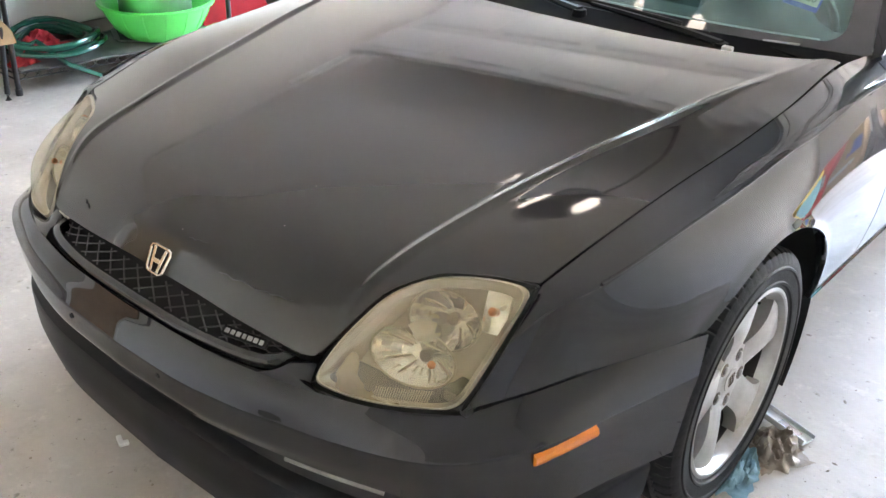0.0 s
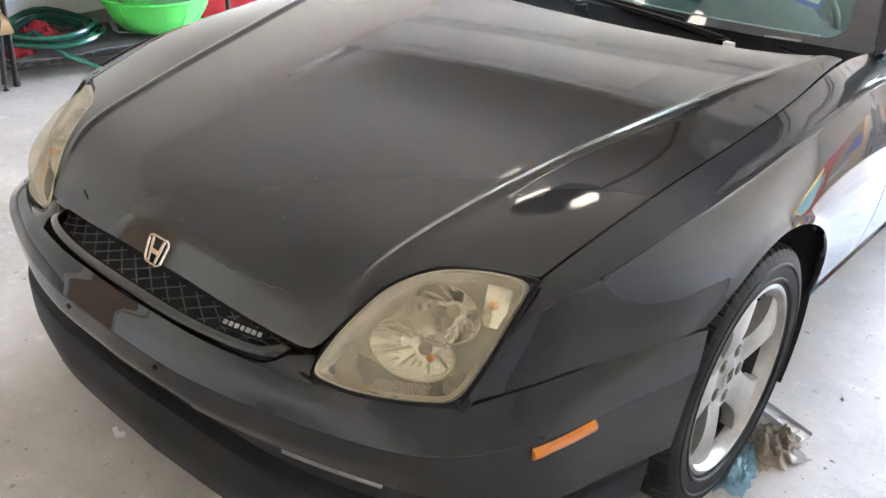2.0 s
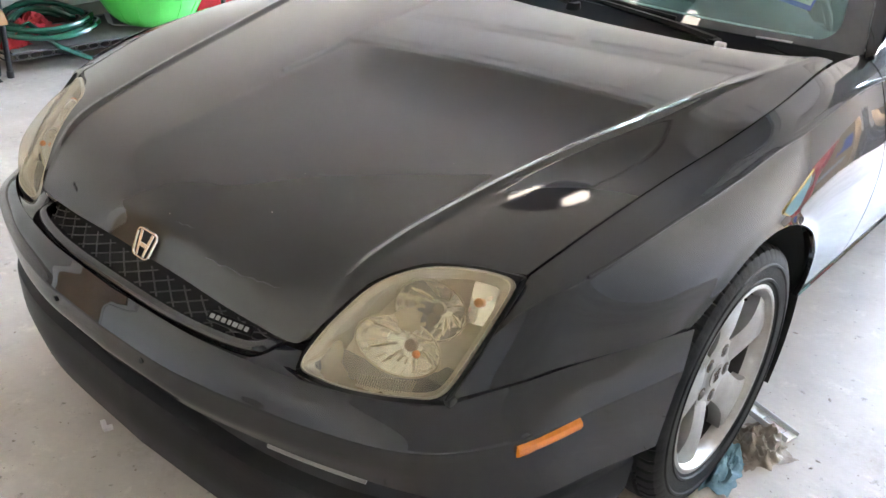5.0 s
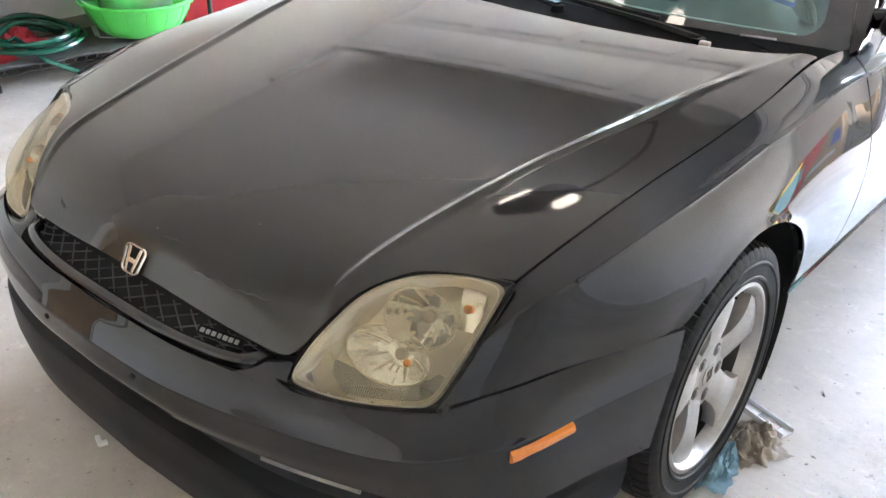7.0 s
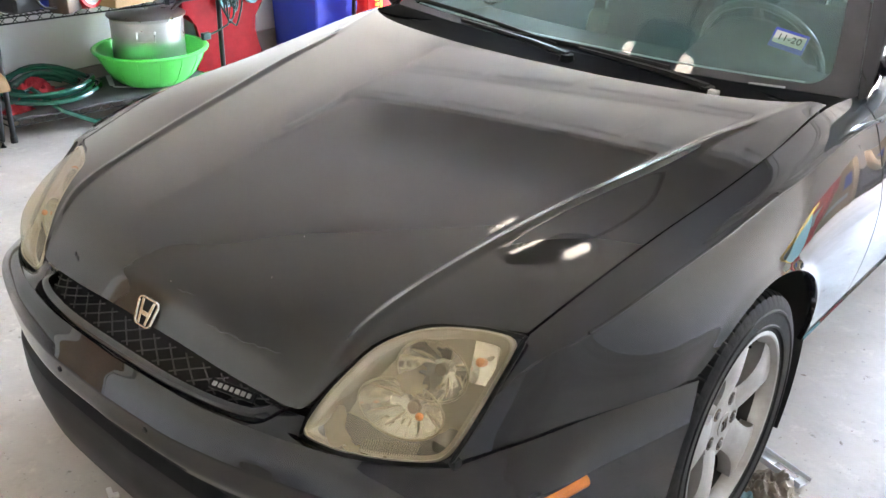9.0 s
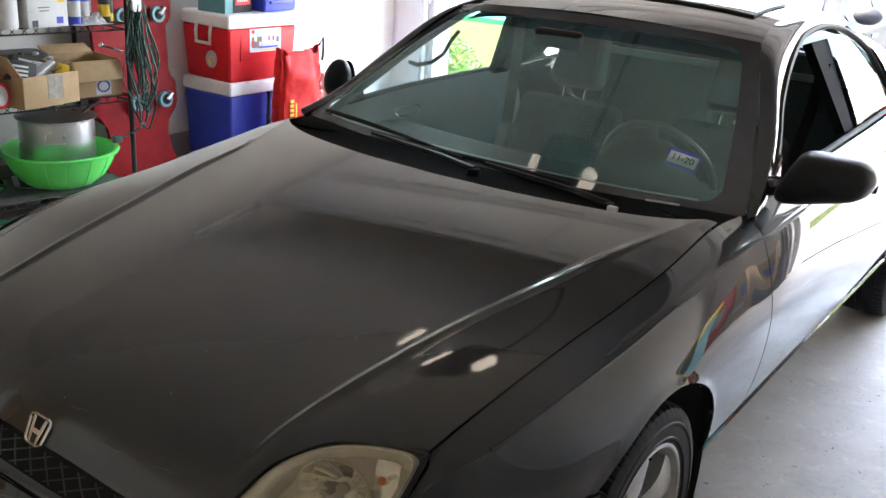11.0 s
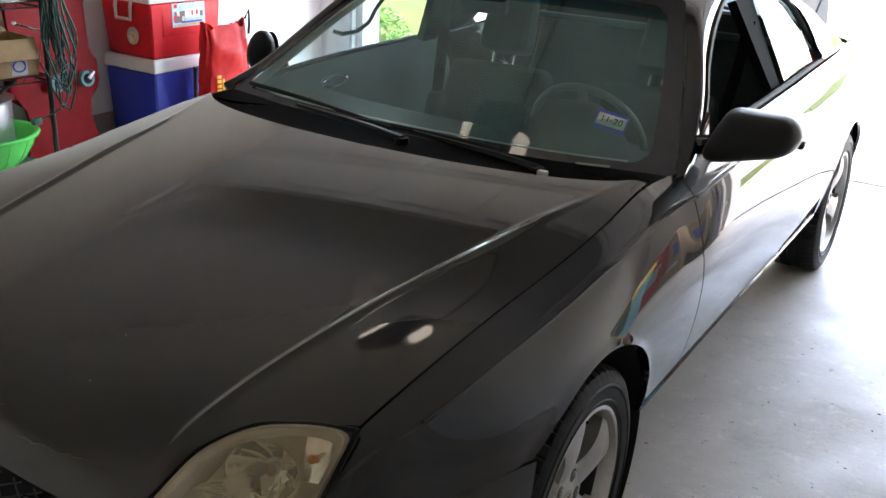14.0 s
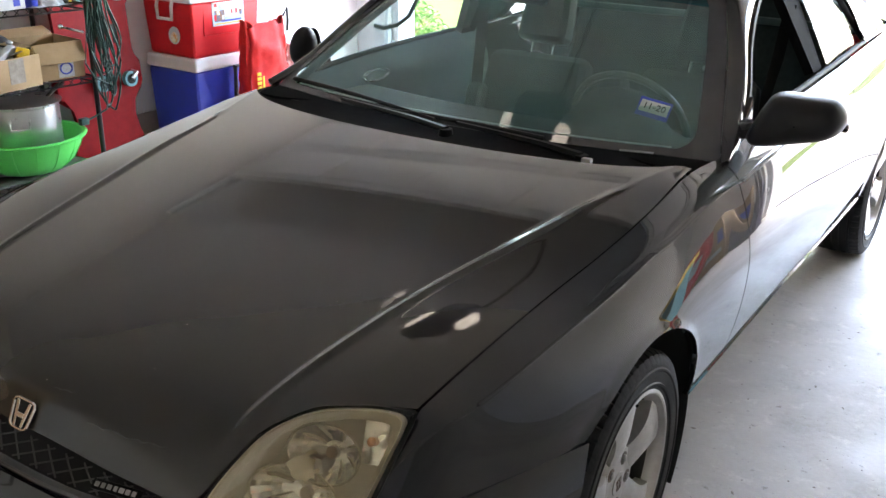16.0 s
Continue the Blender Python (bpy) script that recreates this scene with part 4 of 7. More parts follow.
        rf = part("reflector", lathe(B(), prof, seg, m2 @ Matrix.Diagonal((rad[0], rad[1], 1, 1)) @ Matrix.Rotation(turn, 4, "Z")), M["reflector"], lamp, "silver faceted reflector bowl", 6)
        bm = B()
        tube(bm, [m2 @ Vector((rad[0] * math.cos(a), rad[1] * math.sin(a), 0.004)) for a in np.linspace(0, 2 * math.pi, 48, endpoint=False)], 0.0020, 6, closed=True)
        part("bowl_lip", bm, M["lens_rim"], rf)
        for a in (0.5, 1.15, 2.0, 2.6, 3.7, 4.3, 5.2, 5.9):
            bm = B()
            tube(bm, [m2 @ Vector((rad[0] * q * math.cos(a), rad[1] * q * math.sin(a), z * dep + 0.0015)) for q, z in ((0.34, -0.94), (0.52, -0.80), (0.70, -0.56), (0.86, -0.26))], [0.001, 0.0022, 0.0026, 0.001], 5)
            part("vane", bm, M["lamp_house"], rf)
        bm = B()
        cyl(bm, m2 @ Vector((bulb[0] * sx, bulb[1], -dep)), m2 @ Vector((bulb[0] * sx, bulb[1], -dep * 0.30)), 0.008, 0.008, 14)
        part("bulb", bm, M["chrome"], rf)
        bm = B()
        cyl(bm, m2 @ Vector((bulb[0] * sx, bulb[1], -dep * 0.30)), m2 @ Vector((bulb[0] * sx, bulb[1], -dep * 0.12)), 0.0115, 0.0105, 16)
        part("bulb_shield", bm, M["steel_dark"], rf, "dark bulb shield")
    for k in range(24):
        bm = B()
        u = 0.46 + k * 0.014
        tube(bm, [tuple((q + np.array([-0.001, 0.004, -0.003])) * np.array([sx, 1, 1])) for q in (P[int(u * 25), 1] * (1 - u * 25 % 1) + P[int(u * 25) + 1, 1] * (u * 25 % 1), P[int(u * 25), 3] * (1 - u * 25 % 1) + P[int(u * 25) + 1, 3] * (u * 25 % 1))], 0.0009, 5)
        part("flute", bm, M["lens_rim"], lamp)
    part("turn_reflector", box(B(), (0, 0, 0), (0.044, 0.074, 0.012), 0.006, look((0.622 * sx, -0.615, 0.658), (0.634 * sx + 0.3 * sx, -1.5, 1.2))), M["reflector"], lamp)
    part("turn_bulb", ball(B(), (0.624 * sx, -0.630, 0.668), (0.008, 0.008, 0.008)), M["amber"], lamp, "orange bulb")
    part("bulb_tip", ball(B(), (0.588 * sx, -0.738, 0.600), (0.007, 0.007, 0.007)), M["amber"], lamp, "orange bulb")

# black blocks added to hide a bright fender corner and darken an open gap
for s in (-1, 1):
    part("glint_cover", box(B(), (s * 0.660, -0.732, 0.543), (0.016, 0.018, 0.016), 0.003), M["black_plastic"], CAR)
    part("dark_gap_filler", box(B(), (s * 0.628, -0.700, 0.530), (0.05, 0.05, 0.05), 0.006), M["dark"], CAR)

# side markers and slim front lamps
for mir in SIDES:
    sx = -1 if mir else 1
    pts = []
    for y in np.linspace(-0.675, -0.545, 9):
        z = 0.464 + (y + 0.675) * 0.03
        row_y = np.array([bumper(u) for u in np.linspace(0.45, 1, 80)])
        d = np.hypot(row_y[:, :, 1] - y, row_y[:, :, 2] - z)
        i, j = np.unravel_index(np.argmin(d), d.shape)
        pts.append((sx * (row_y[i, j, 0] - 0.0045), y, z))
    bm = B()
    tube(bm, pts, 0.0125, 10, flat=1.0)
    part("marker_lamp", bm, M["amber"], CAR, "orange side marker lamp")
    bm = B()
    tube(bm, [(p[0] - sx * 0.0025, p[1] + (0.0015 if i == 8 else 0.004 if i == 0 else 0), p[2]) for i, p in enumerate(pts)], 0.0136, 10)
    part("marker_frame", bm, M["black_plastic"], CAR)
    bm = B()
    tube(bm, [tuple(p * np.array([sx, 1, 1]) + np.array([0, 0.004, -0.006])) for p in r4(np.linspace(0.345, 0.50, 8))], 0.0055, 8)
    part("front_strip_lamp", bm, M["strip_lens"], CAR, "slim pale lamp strip in the bumper")

# bolt holes of the missing front plate: discs with the holes' shade as colour
for x, y, z in ((-0.155, -0.9635, 0.47), (0.135, -0.9645, 0.47)):
    bm = B()
    cyl(bm, (x, y - 0.004, z), (x, y + 0.006, z), 0.0055, seg=12)
    part("plate_hole", bm, M["dark"], CAR)

# greenhouse: windshield, pillars, roof, rear window, deck
ws_lo = line3((-0.748, 0.633, 0.860), (-0.62, 0.600, 0.862), (-0.5, 0.566, 0.863), (-0.25, 0.528, 0.864), (0, 0.516, 0.865), (0.25, 0.528, 0.864), (0.5, 0.566, 0.863), (0.62, 0.600, 0.862), (0.748, 0.633, 0.860))
ws_hi = line3((-0.533, 1.193, 1.224), (-0.36, 1.150, 1.240), (0, 1.125, 1.247), (0.36, 1.150, 1.240), (0.533, 1.193, 1.224))
ws_l = line3((-0.748, 0.633, 0.860), (-0.645, 0.923, 1.050), (-0.533, 1.193, 1.224))
ws_r = line3((0.748, 0.633, 0.860), (0.645, 0.923, 1.050), (0.533, 1.193, 1.224))
WSP = coons(ws_lo, ws_hi, ws_l, ws_r, 81, 61, (0, -0.001, 0.001))
wsn = np.cross(np.gradient(WSP, axis=0), np.gradient(WSP, axis=1))
wsn /= np.linalg.norm(wsn, axis=2, keepdims=True)
screen = new("windshield")
screen.parent = CAR
tagged(screen, "tinted windshield with a blue-green shade band and black border")
g = panel("glass", WSP[0:81, 0:52], M["windshield"], screen, flange=0)
g.visible_shadow = False
g = panel("shade_band", WSP[0:81, 51:59], M["band"], screen, "blue-green sun shade band", flange=0)
g.visible_shadow = False


def ws_at(i, j, off=0.0):
    """A point of the windshield by its grid place, off the glass by off."""
    i, j = min(max(i, 0), 79.999), min(max(j, 0), 59.999)
    a, b, fi, fj = int(i), int(j), i % 1, j % 1
    mix = lambda G: (G[a, b] * (1 - fi) + G[a + 1, b] * fi) * (1 - fj) + (G[a, b + 1] * (1 - fi) + G[a + 1, b + 1] * fi) * fj
    return mix(WSP) + mix(wsn) * off


def border_loop(i0, i1, j0, j1, ri, rj, n=12):
    pts = []
    for ci, cj, a0 in ((i1 - ri, j0 + rj, -90), (i1 - ri, j1 - rj, 0), (i0 + ri, j1 - rj, 90), (i0 + ri, j0 + rj, 180)):
        pts += [(ci + ri * math.cos(radians(a0 + 90 * k / n)), cj + rj * math.sin(radians(a0 + 90 * k / n))) for k in range(n + 1)]
    full = []
    for k in range(len(pts)):
        p, q = pts[k], pts[(k + 1) % len(pts)]
        m_ = max(1, int(math.hypot(q[0] - p[0], q[1] - p[1]) / 2))
        full += [(p[0] + (q[0] - p[0]) * h / m_, p[1] + (q[1] - p[1]) * h / m_) for h in range(m_)]
    return full


lin = border_loop(1.3, 76.6, 2.2, 56.2, 3.2, 6.5)
cen = np.array([40.0, 30.0])
rings_w = []
for i, j in lin:   # each inner point looks outward to the rim of the glass
    d = np.array([i, j]) - cen
    k = min((40.0 / abs(d[0])) if d[0] else 9, (30.0 / abs(d[1])) if d[1] else 9)
    o = cen + d * k
    rings_w.append([ws_at(i + (o[0] - i) * f, j + (o[1] - j) * f, 0.0018) for f in (0, 0.25, 0.5, 0.75, 1)])
make("border", *from_grid(np.array(rings_w), True, 0, close_u=True), M["frit_glass"], screen, "black glass border with rounded corners")

# edges of the side window opening
dlo = line3((0.752, 0.780, 0.900), (0.716, 0.912, 0.985), (0.666, 1.044, 1.078), (0.610, 1.262, 1.180), (0.570, 1.505, 1.234), (0.562, 1.70, 1.246), (0.566, 1.88, 1.234), (0.614, 2.19, 1.140), (0.680, 2.30, 1.015), (0.726, 2.335, 0.945))
roof_edge = line3((0.756, 0.612, 0.862), (0.712, 0.742, 0.930), (0.650, 0.925, 1.052), (0.537, 1.196, 1.226), (0.500, 1.42, 1.264), (0.490, 1.75, 1.280), (0.495, 2.05, 1.262), (0.520, 2.25, 1.205), (0.60, 2.60, 1.06), (0.66, 2.85, 0.965))
pil_b = line3((0.768, 0.634, 0.862), (0.766, 0.71, 0.876), *[tuple(p) for p in dlo(np.linspace(0.02, 0.70, 14))])
belt = lambda y: (float(top_x(y)) - 0.018, y, float(top_z(y)) + 0.002)
uu = np.linspace(0, 1, 90)
for mir in SIDES:
    sx = -1 if mir else 1
    # pillar and roof rail, from the glass edge over to the side window edge
    n = 70
    a = roof_edge(np.linspace(0, 0.72, n))
    b = pil_b(np.linspace(0, 1, n))
    P = np.zeros((n, 7, 3))
    for k in range(7):
        t = k / 6
        mid = (a * (1 - t) + b * t)
        out = np.stack([0.016 + 0 * mid[:, 0], -0.006 + 0 * mid[:, 0], 0.016 + 0 * mid[:, 0]], -1) * (4 * t * (1 - t))
        P[:, k] = mid + out
    panel("roof_rail", P, M["paint"], CAR, "glossy black windshield pillar and roof rail", flip=True, mirror=mir)
    # cowl side, joining the fender top to the pillar foot
    P = np.stack([ws_r(np.linspace(0, 0.48, 16)), roof_edge(np.interp(ws_r(np.linspace(0, 0.48, 16))[:, 2], roof_edge(np.linspace(0, 0.3, 60))[:, 2], np.linspace(0, 0.3, 60)))], 1)
    P[0, 1] = (0.757, 0.612, 0.862)
    panel("pillar_moulding", P + np.array([0, -0.002, 0.002]), M["paint"], CAR, "glossy black pillar foot", flip=True, mirror=mir, flange=0)
    P = coons(line3((0.720, 0.509, 0.860), (0.738, 0.57, 0.862), (0.757, 0.628, 0.862)), line3((0.50, 0.570, 0.857), (0.62, 0.603, 0.858), (0.745, 0.634, 0.859)),
              line3((0.720, 0.509, 0.860), (0.62, 0.530, 0.855), (0.50, 0.570, 0.857)), line3((0.757, 0.628, 0.862), (0.751, 0.631, 0.861), (0.745, 0.634, 0.859)), 10, 10, (0, 0, 0.001))
    panel("cowl_corner", P, M["pillar_black"], CAR, "black cowl corner", flip=False, mirror=mir)
    # rear pillar
    P = coons(line3(belt(2.30), (0.735, 2.5, 0.938), (0.717, 2.75, 0.934), (0.703, 2.98, 0.924)), line3((0.562, 2.10, 1.185), (0.535, 2.27, 1.19), (0.60, 2.60, 1.060), (0.655, 2.90, 0.952)),
              line3(belt(2.30), (0.685, 2.30, 1.02), (0.62, 2.205, 1.135), (0.562, 2.10, 1.185)), line3((0.703, 2.98, 0.924), (0.68, 2.94, 0.938), (0.655, 2.90, 0.952)), 20, 14, (0.012, 0, 0.008))
    panel("rear_pillar", P, M["paint"], CAR, flip=True, mirror=mir)
    # seals: bright inner line and black rubber round the window opening
    bm = B()
    tube(bm, [tuple(p * np.array([sx, 1, 1])) for p in dlo(np.linspace(0.0, 1, 80))], 0.011, 6)
    tube(bm, [(sx * belt(y)[0], y, belt(y)[2] + 0.004) for y in np.linspace(0.80, 2.335, 30)], 0.010, 6)
    part("window_seal", bm, M["rubber"], CAR, "black rubber window seal")
    bm = B()
    tube(bm, [tuple((p + np.array([-0.012, 0, -0.012])) * np.array([sx, 1, 1])) for p in dlo(np.linspace(0.05, 0.62, 60))], 0.006, 6)
    part("window_channel", bm, M["galv"], CAR, "bright window channel")
    # middle pillar
    P = np.array([[(0.590 + (0.727 - 0.590) * s - 0.012, 1.56 + 0.095 * s + w * (0.185 - 0.08 * s), 1.205 - 0.285 * s) for w in (0, 0.33, 0.66, 1)] for s in np.linspace(0, 1, 12)])
    panel("middle_pillar", P, M["pillar_black"], CAR, "black middle pillar", flip=False, mirror=mir, flange=0.03)
    # quarter window
    Q = coons(line3((0.722, 1.80, 0.925), (0.722, 2.05, 0.93), (0.720, 2.31, 0.945)), line3((0.578, 1.74, 1.218), (0.582, 1.9, 1.208), (0.612, 2.175, 1.130)),
              line3((0.722, 1.80, 0.925), (0.65, 1.77, 1.08), (0.578, 1.74, 1.218)), line3((0.720, 2.31, 0.945), (0.672, 2.275, 1.03), (0.612, 2.175, 1.130)), 12, 10, (0.01, 0, 0))
    g = panel("quarter_window", Q, M["side_glass"], CAR, "tinted rear side window", flip=False, mirror=mir, flange=0)
    g.visible_shadow = False
# roof with sunroof
ra = roof_edge(np.linspace(0, 1, 200))
ry = np.linspace(1.14, 2.28, 46)
rx = np.interp(ry, ra[:, 1], ra[:, 0])
rz = np.interp(ry, ra[:, 1], ra[:, 2])
crown = pchip((1.12, 1.3, 1.5, 1.75, 2.0, 2.2, 2.28), (1.249, 1.285, 1.308, 1.315, 1.302, 1.268, 1.24))(ry)
P = np.zeros((41, 46, 3))
for i, s in enumerate(np.linspace(-1, 1, 41)):
    P[i] = np.stack([s * rx, ry + (s * s) * 0.075 * np.clip((1.5 - ry) / 0.36, 0, 1), crown + (rz - crown) * (0.75 * s ** 2 + 0.25 * s ** 6)], -1)
panel("roof", P, M["paint"], CAR, "glossy black roof", flip=False)
RP = P
i0, i1, j0, j1 = 3, 38, 10, 25
S = P[i0:i1, j0:j1] + np.array([0, 0, 0.006])
panel("sunroof", S, M["dark_glass"], CAR, "dark glass sunroof panel", flange=0.012)
bm = B()
ring = np.concatenate([S[:, 0], S[-1, 1:], S[::-1, -1][1:], S[0, ::-1][1:-1]])
tube(bm, [tuple(p + np.array([0, 0, -0.003])) for p in ring], 0.006, 6, closed=True)
part("sunroof_seal", bm, M["rubber"], CAR)
P2 = RP.copy()
P2[:, :, 2] -= 0.035
P2[:, :, 0] *= 0.97
panel("headliner", P2, M["headliner"], CAR, "pale grey headliner", flange=0)
# rear window and deck
rw = coons(line3((-0.52, 2.27, 1.20), (0, 2.29, 1.236), (0.52, 2.27, 1.20)), line3((-0.61, 2.84, 0.965), (0, 2.98, 0.972), (0.61, 2.84, 0.965)),
           line3((-0.52, 2.27, 1.20), (-0.61, 2.84, 0.985)), line3((0.52, 2.27, 1.20), (0.61, 2.84, 0.985)), 20, 12, (0, 0.02, 0.03))
g = panel("rear_window", rw, M["side_glass"], CAR, "tinted rear window", flip=False, flange=0)
g.visible_shadow = False
P = np.zeros((31, 16, 3))
for i, s in enumerate(np.linspace(-1, 1, 31)):
    for j, y in enumerate(np.linspace(2.86, 3.53, 16)):
        yy = y - 0.10 * s ** 4 * (y - 2.86) / 0.67 + 0.10 * (1 - s * s) * (3.53 - y) / 0.67
        P[i, j] = (s * (float(top_x(yy)) - 0.01), yy, float(top_z(yy)) + 0.004 + 0.045 * (1 - s * s))
panel("trunk_lid", P, M["paint"], CAR, "glossy black trunk lid", flip=False)
P = np.zeros((31, 14, 3))
for i, s in enumerate(np.linspace(-1, 1, 31)):
    for j, t in enumerate(np.linspace(0, 1, 14)):
        P[i, j] = (s * (0.60 + 0.16 * math.sin(t * 2.4)), 3.50 - 0.16 * s ** 4 + 0.07 * math.sin(t * 2.4), 0.862 + 0.04 * (1 - s * s) * (1 - t) - 0.58 * t)
panel("rear_bumper", P, M["paint"], CAR, flip=True)
for s in (-1, 1):
    part("tail_lamp", box(B(), (s * 0.56, 3.49, 0.74), (0.22, 0.08, 0.11), 0.03), M["red_plastic"], CAR, "red tail lamp")

# cowl grille and wipers
P = np.zeros((41, 6, 3))
for i, s in enumerate(np.linspace(-1, 1, 41)):
    x = s * 0.712
    y0, y1 = float(hood_rear(abs(x))) + 0.004, float(np.interp(x, ws_lo(np.linspace(0, 1, 60))[:, 0], ws_lo(np.linspace(0, 1, 60))[:, 1])) + 0.01
    for j, t in enumerate(np.linspace(0, 1, 6)):
        P[i, j] = (x, y0 + (max(y1, y0 + 0.02) - y0) * t, float(hood_z(abs(x) * 0.98, y0)) * (1 - t) + 0.861 * t - 0.020 * (1 - t) - 0.012 * math.sin(t * 3.14))
panel("cowl", P, M["pillar_black"], CAR, "black plastic cowl below the windshield", flip=False, flange=0)


def wiper(pivot, tip, blade_a, blade_b):
    w = new("wiper")
    w.parent = CAR
    tagged(w, "black windshield wiper arm with blade")
    p, t = Vector(pivot), Vector(tip)
    bm = B()
    cyl(bm, p - Vector((0, 0, 0.03)), p + Vector((0, 0, 0.018)), 0.026, 0.018, 14)
    part("pivot_cap", bm, M["frit"], w)
    bm = B()
    tube(bm, [p + Vector((0, 0, 0.016)), p.lerp(t, 0.3) + Vector((0, 0, 0.018)), p.lerp(t, 0.7) + Vector((0, 0, 0.013)), t + Vector((0, 0, 0.009))], [0.015, 0.014, 0.011, 0.008], 6, flat=0.6)
    part("arm", bm, M["frit"], w)
    a, b = Vector(blade_a), Vector(blade_b)
    bm = B()
    tube(bm, [a.lerp(b, k / 8) + Vector((0, 0, 0.004 + 0.006 * math.sin(math.pi * k / 8))) for k in range(9)], 0.0065, 6)
    part("blade", bm, M["rubber"], w)


def on_screen(s, t, off=0.0):
    i, j = s * 80, t * 60
    return tuple(WSP[int(round(i)), int(round(j))] + wsn[int(round(i)), int(round(j))] * off)


wiper((0.03, 0.470, 0.850), on_screen(0.24, 0.0, 0.008), on_screen(0.035, 0.055, 0.006), on_screen(0.47, 0.0, 0.006))
wiper((0.43, 0.500, 0.838), on_screen(0.53, 0.0, 0.004), on_screen(0.33, 0.0, 0.006), on_screen(0.70, 0.0, 0.006))
part("washer_jet", box(B(), (0.475, 0.440, 0.862), (0.026, 0.018, 0.014), 0.004), M["white_plastic"], CAR, "small pale washer jet")

# strip added; the bright line at the glass foot is put into its colour
bm = B()
tube(bm, [tuple(ws_at(i, 2.9, -0.002)) for i in np.linspace(4.5, 73.5, 50)], 0.0048, 6, flat=0.4)
part("edge_sheen_strip", bm, M["edge_sheen"], screen, "pale green strip for the sheen along the glass's lower edge")
slot = line3((0.505, 0.571, 0.8655), (0.545, 0.578, 0.8665), (0.590, 0.588, 0.8675))
bm = B()
tube(bm, [tuple(p) for p in slot(np.linspace(0, 1, 6))], 0.0065, 6, flat=0.3)
part("border_slot", bm, M["slot_grey"], screen, "grey clear slot in the black border")

# inspection sticker inside the glass
m_st = Matrix.LocRotScale(Vector(on_screen(0.873, 0.235, -0.004)), Euler((radians(44), radians(10), radians(9))), None)
st = part("sticker", box(B(), (0, 0, 0), (0.088, 0.058, 0.001)), M["blue_plastic"], CAR, "blue-edged date sticker on the windshield")
st.matrix_world = m_st
part("sticker_face", box(B(), (0, 0.002, 0.002), (0.078, 0.036, 0.0008)), M["paper"], st)
fc = bpy.data.curves.new("date", "FONT")
fc.body, fc.size, fc.align_x, fc.align_y, fc.extrude = "11-20", 0.027, "CENTER", "CENTER", 0.0003
tx = new("date", fc)
deps = bpy.context.evaluated_depsgraph_get()
me = bpy.data.meshes.new_from_object(tx.evaluated_get(deps))
bpy.data.objects.remove(tx)
txt = link("date_print", me, M["dark"], st)
txt.matrix_local = Matrix.Translation((0, 0.002, 0.0035))

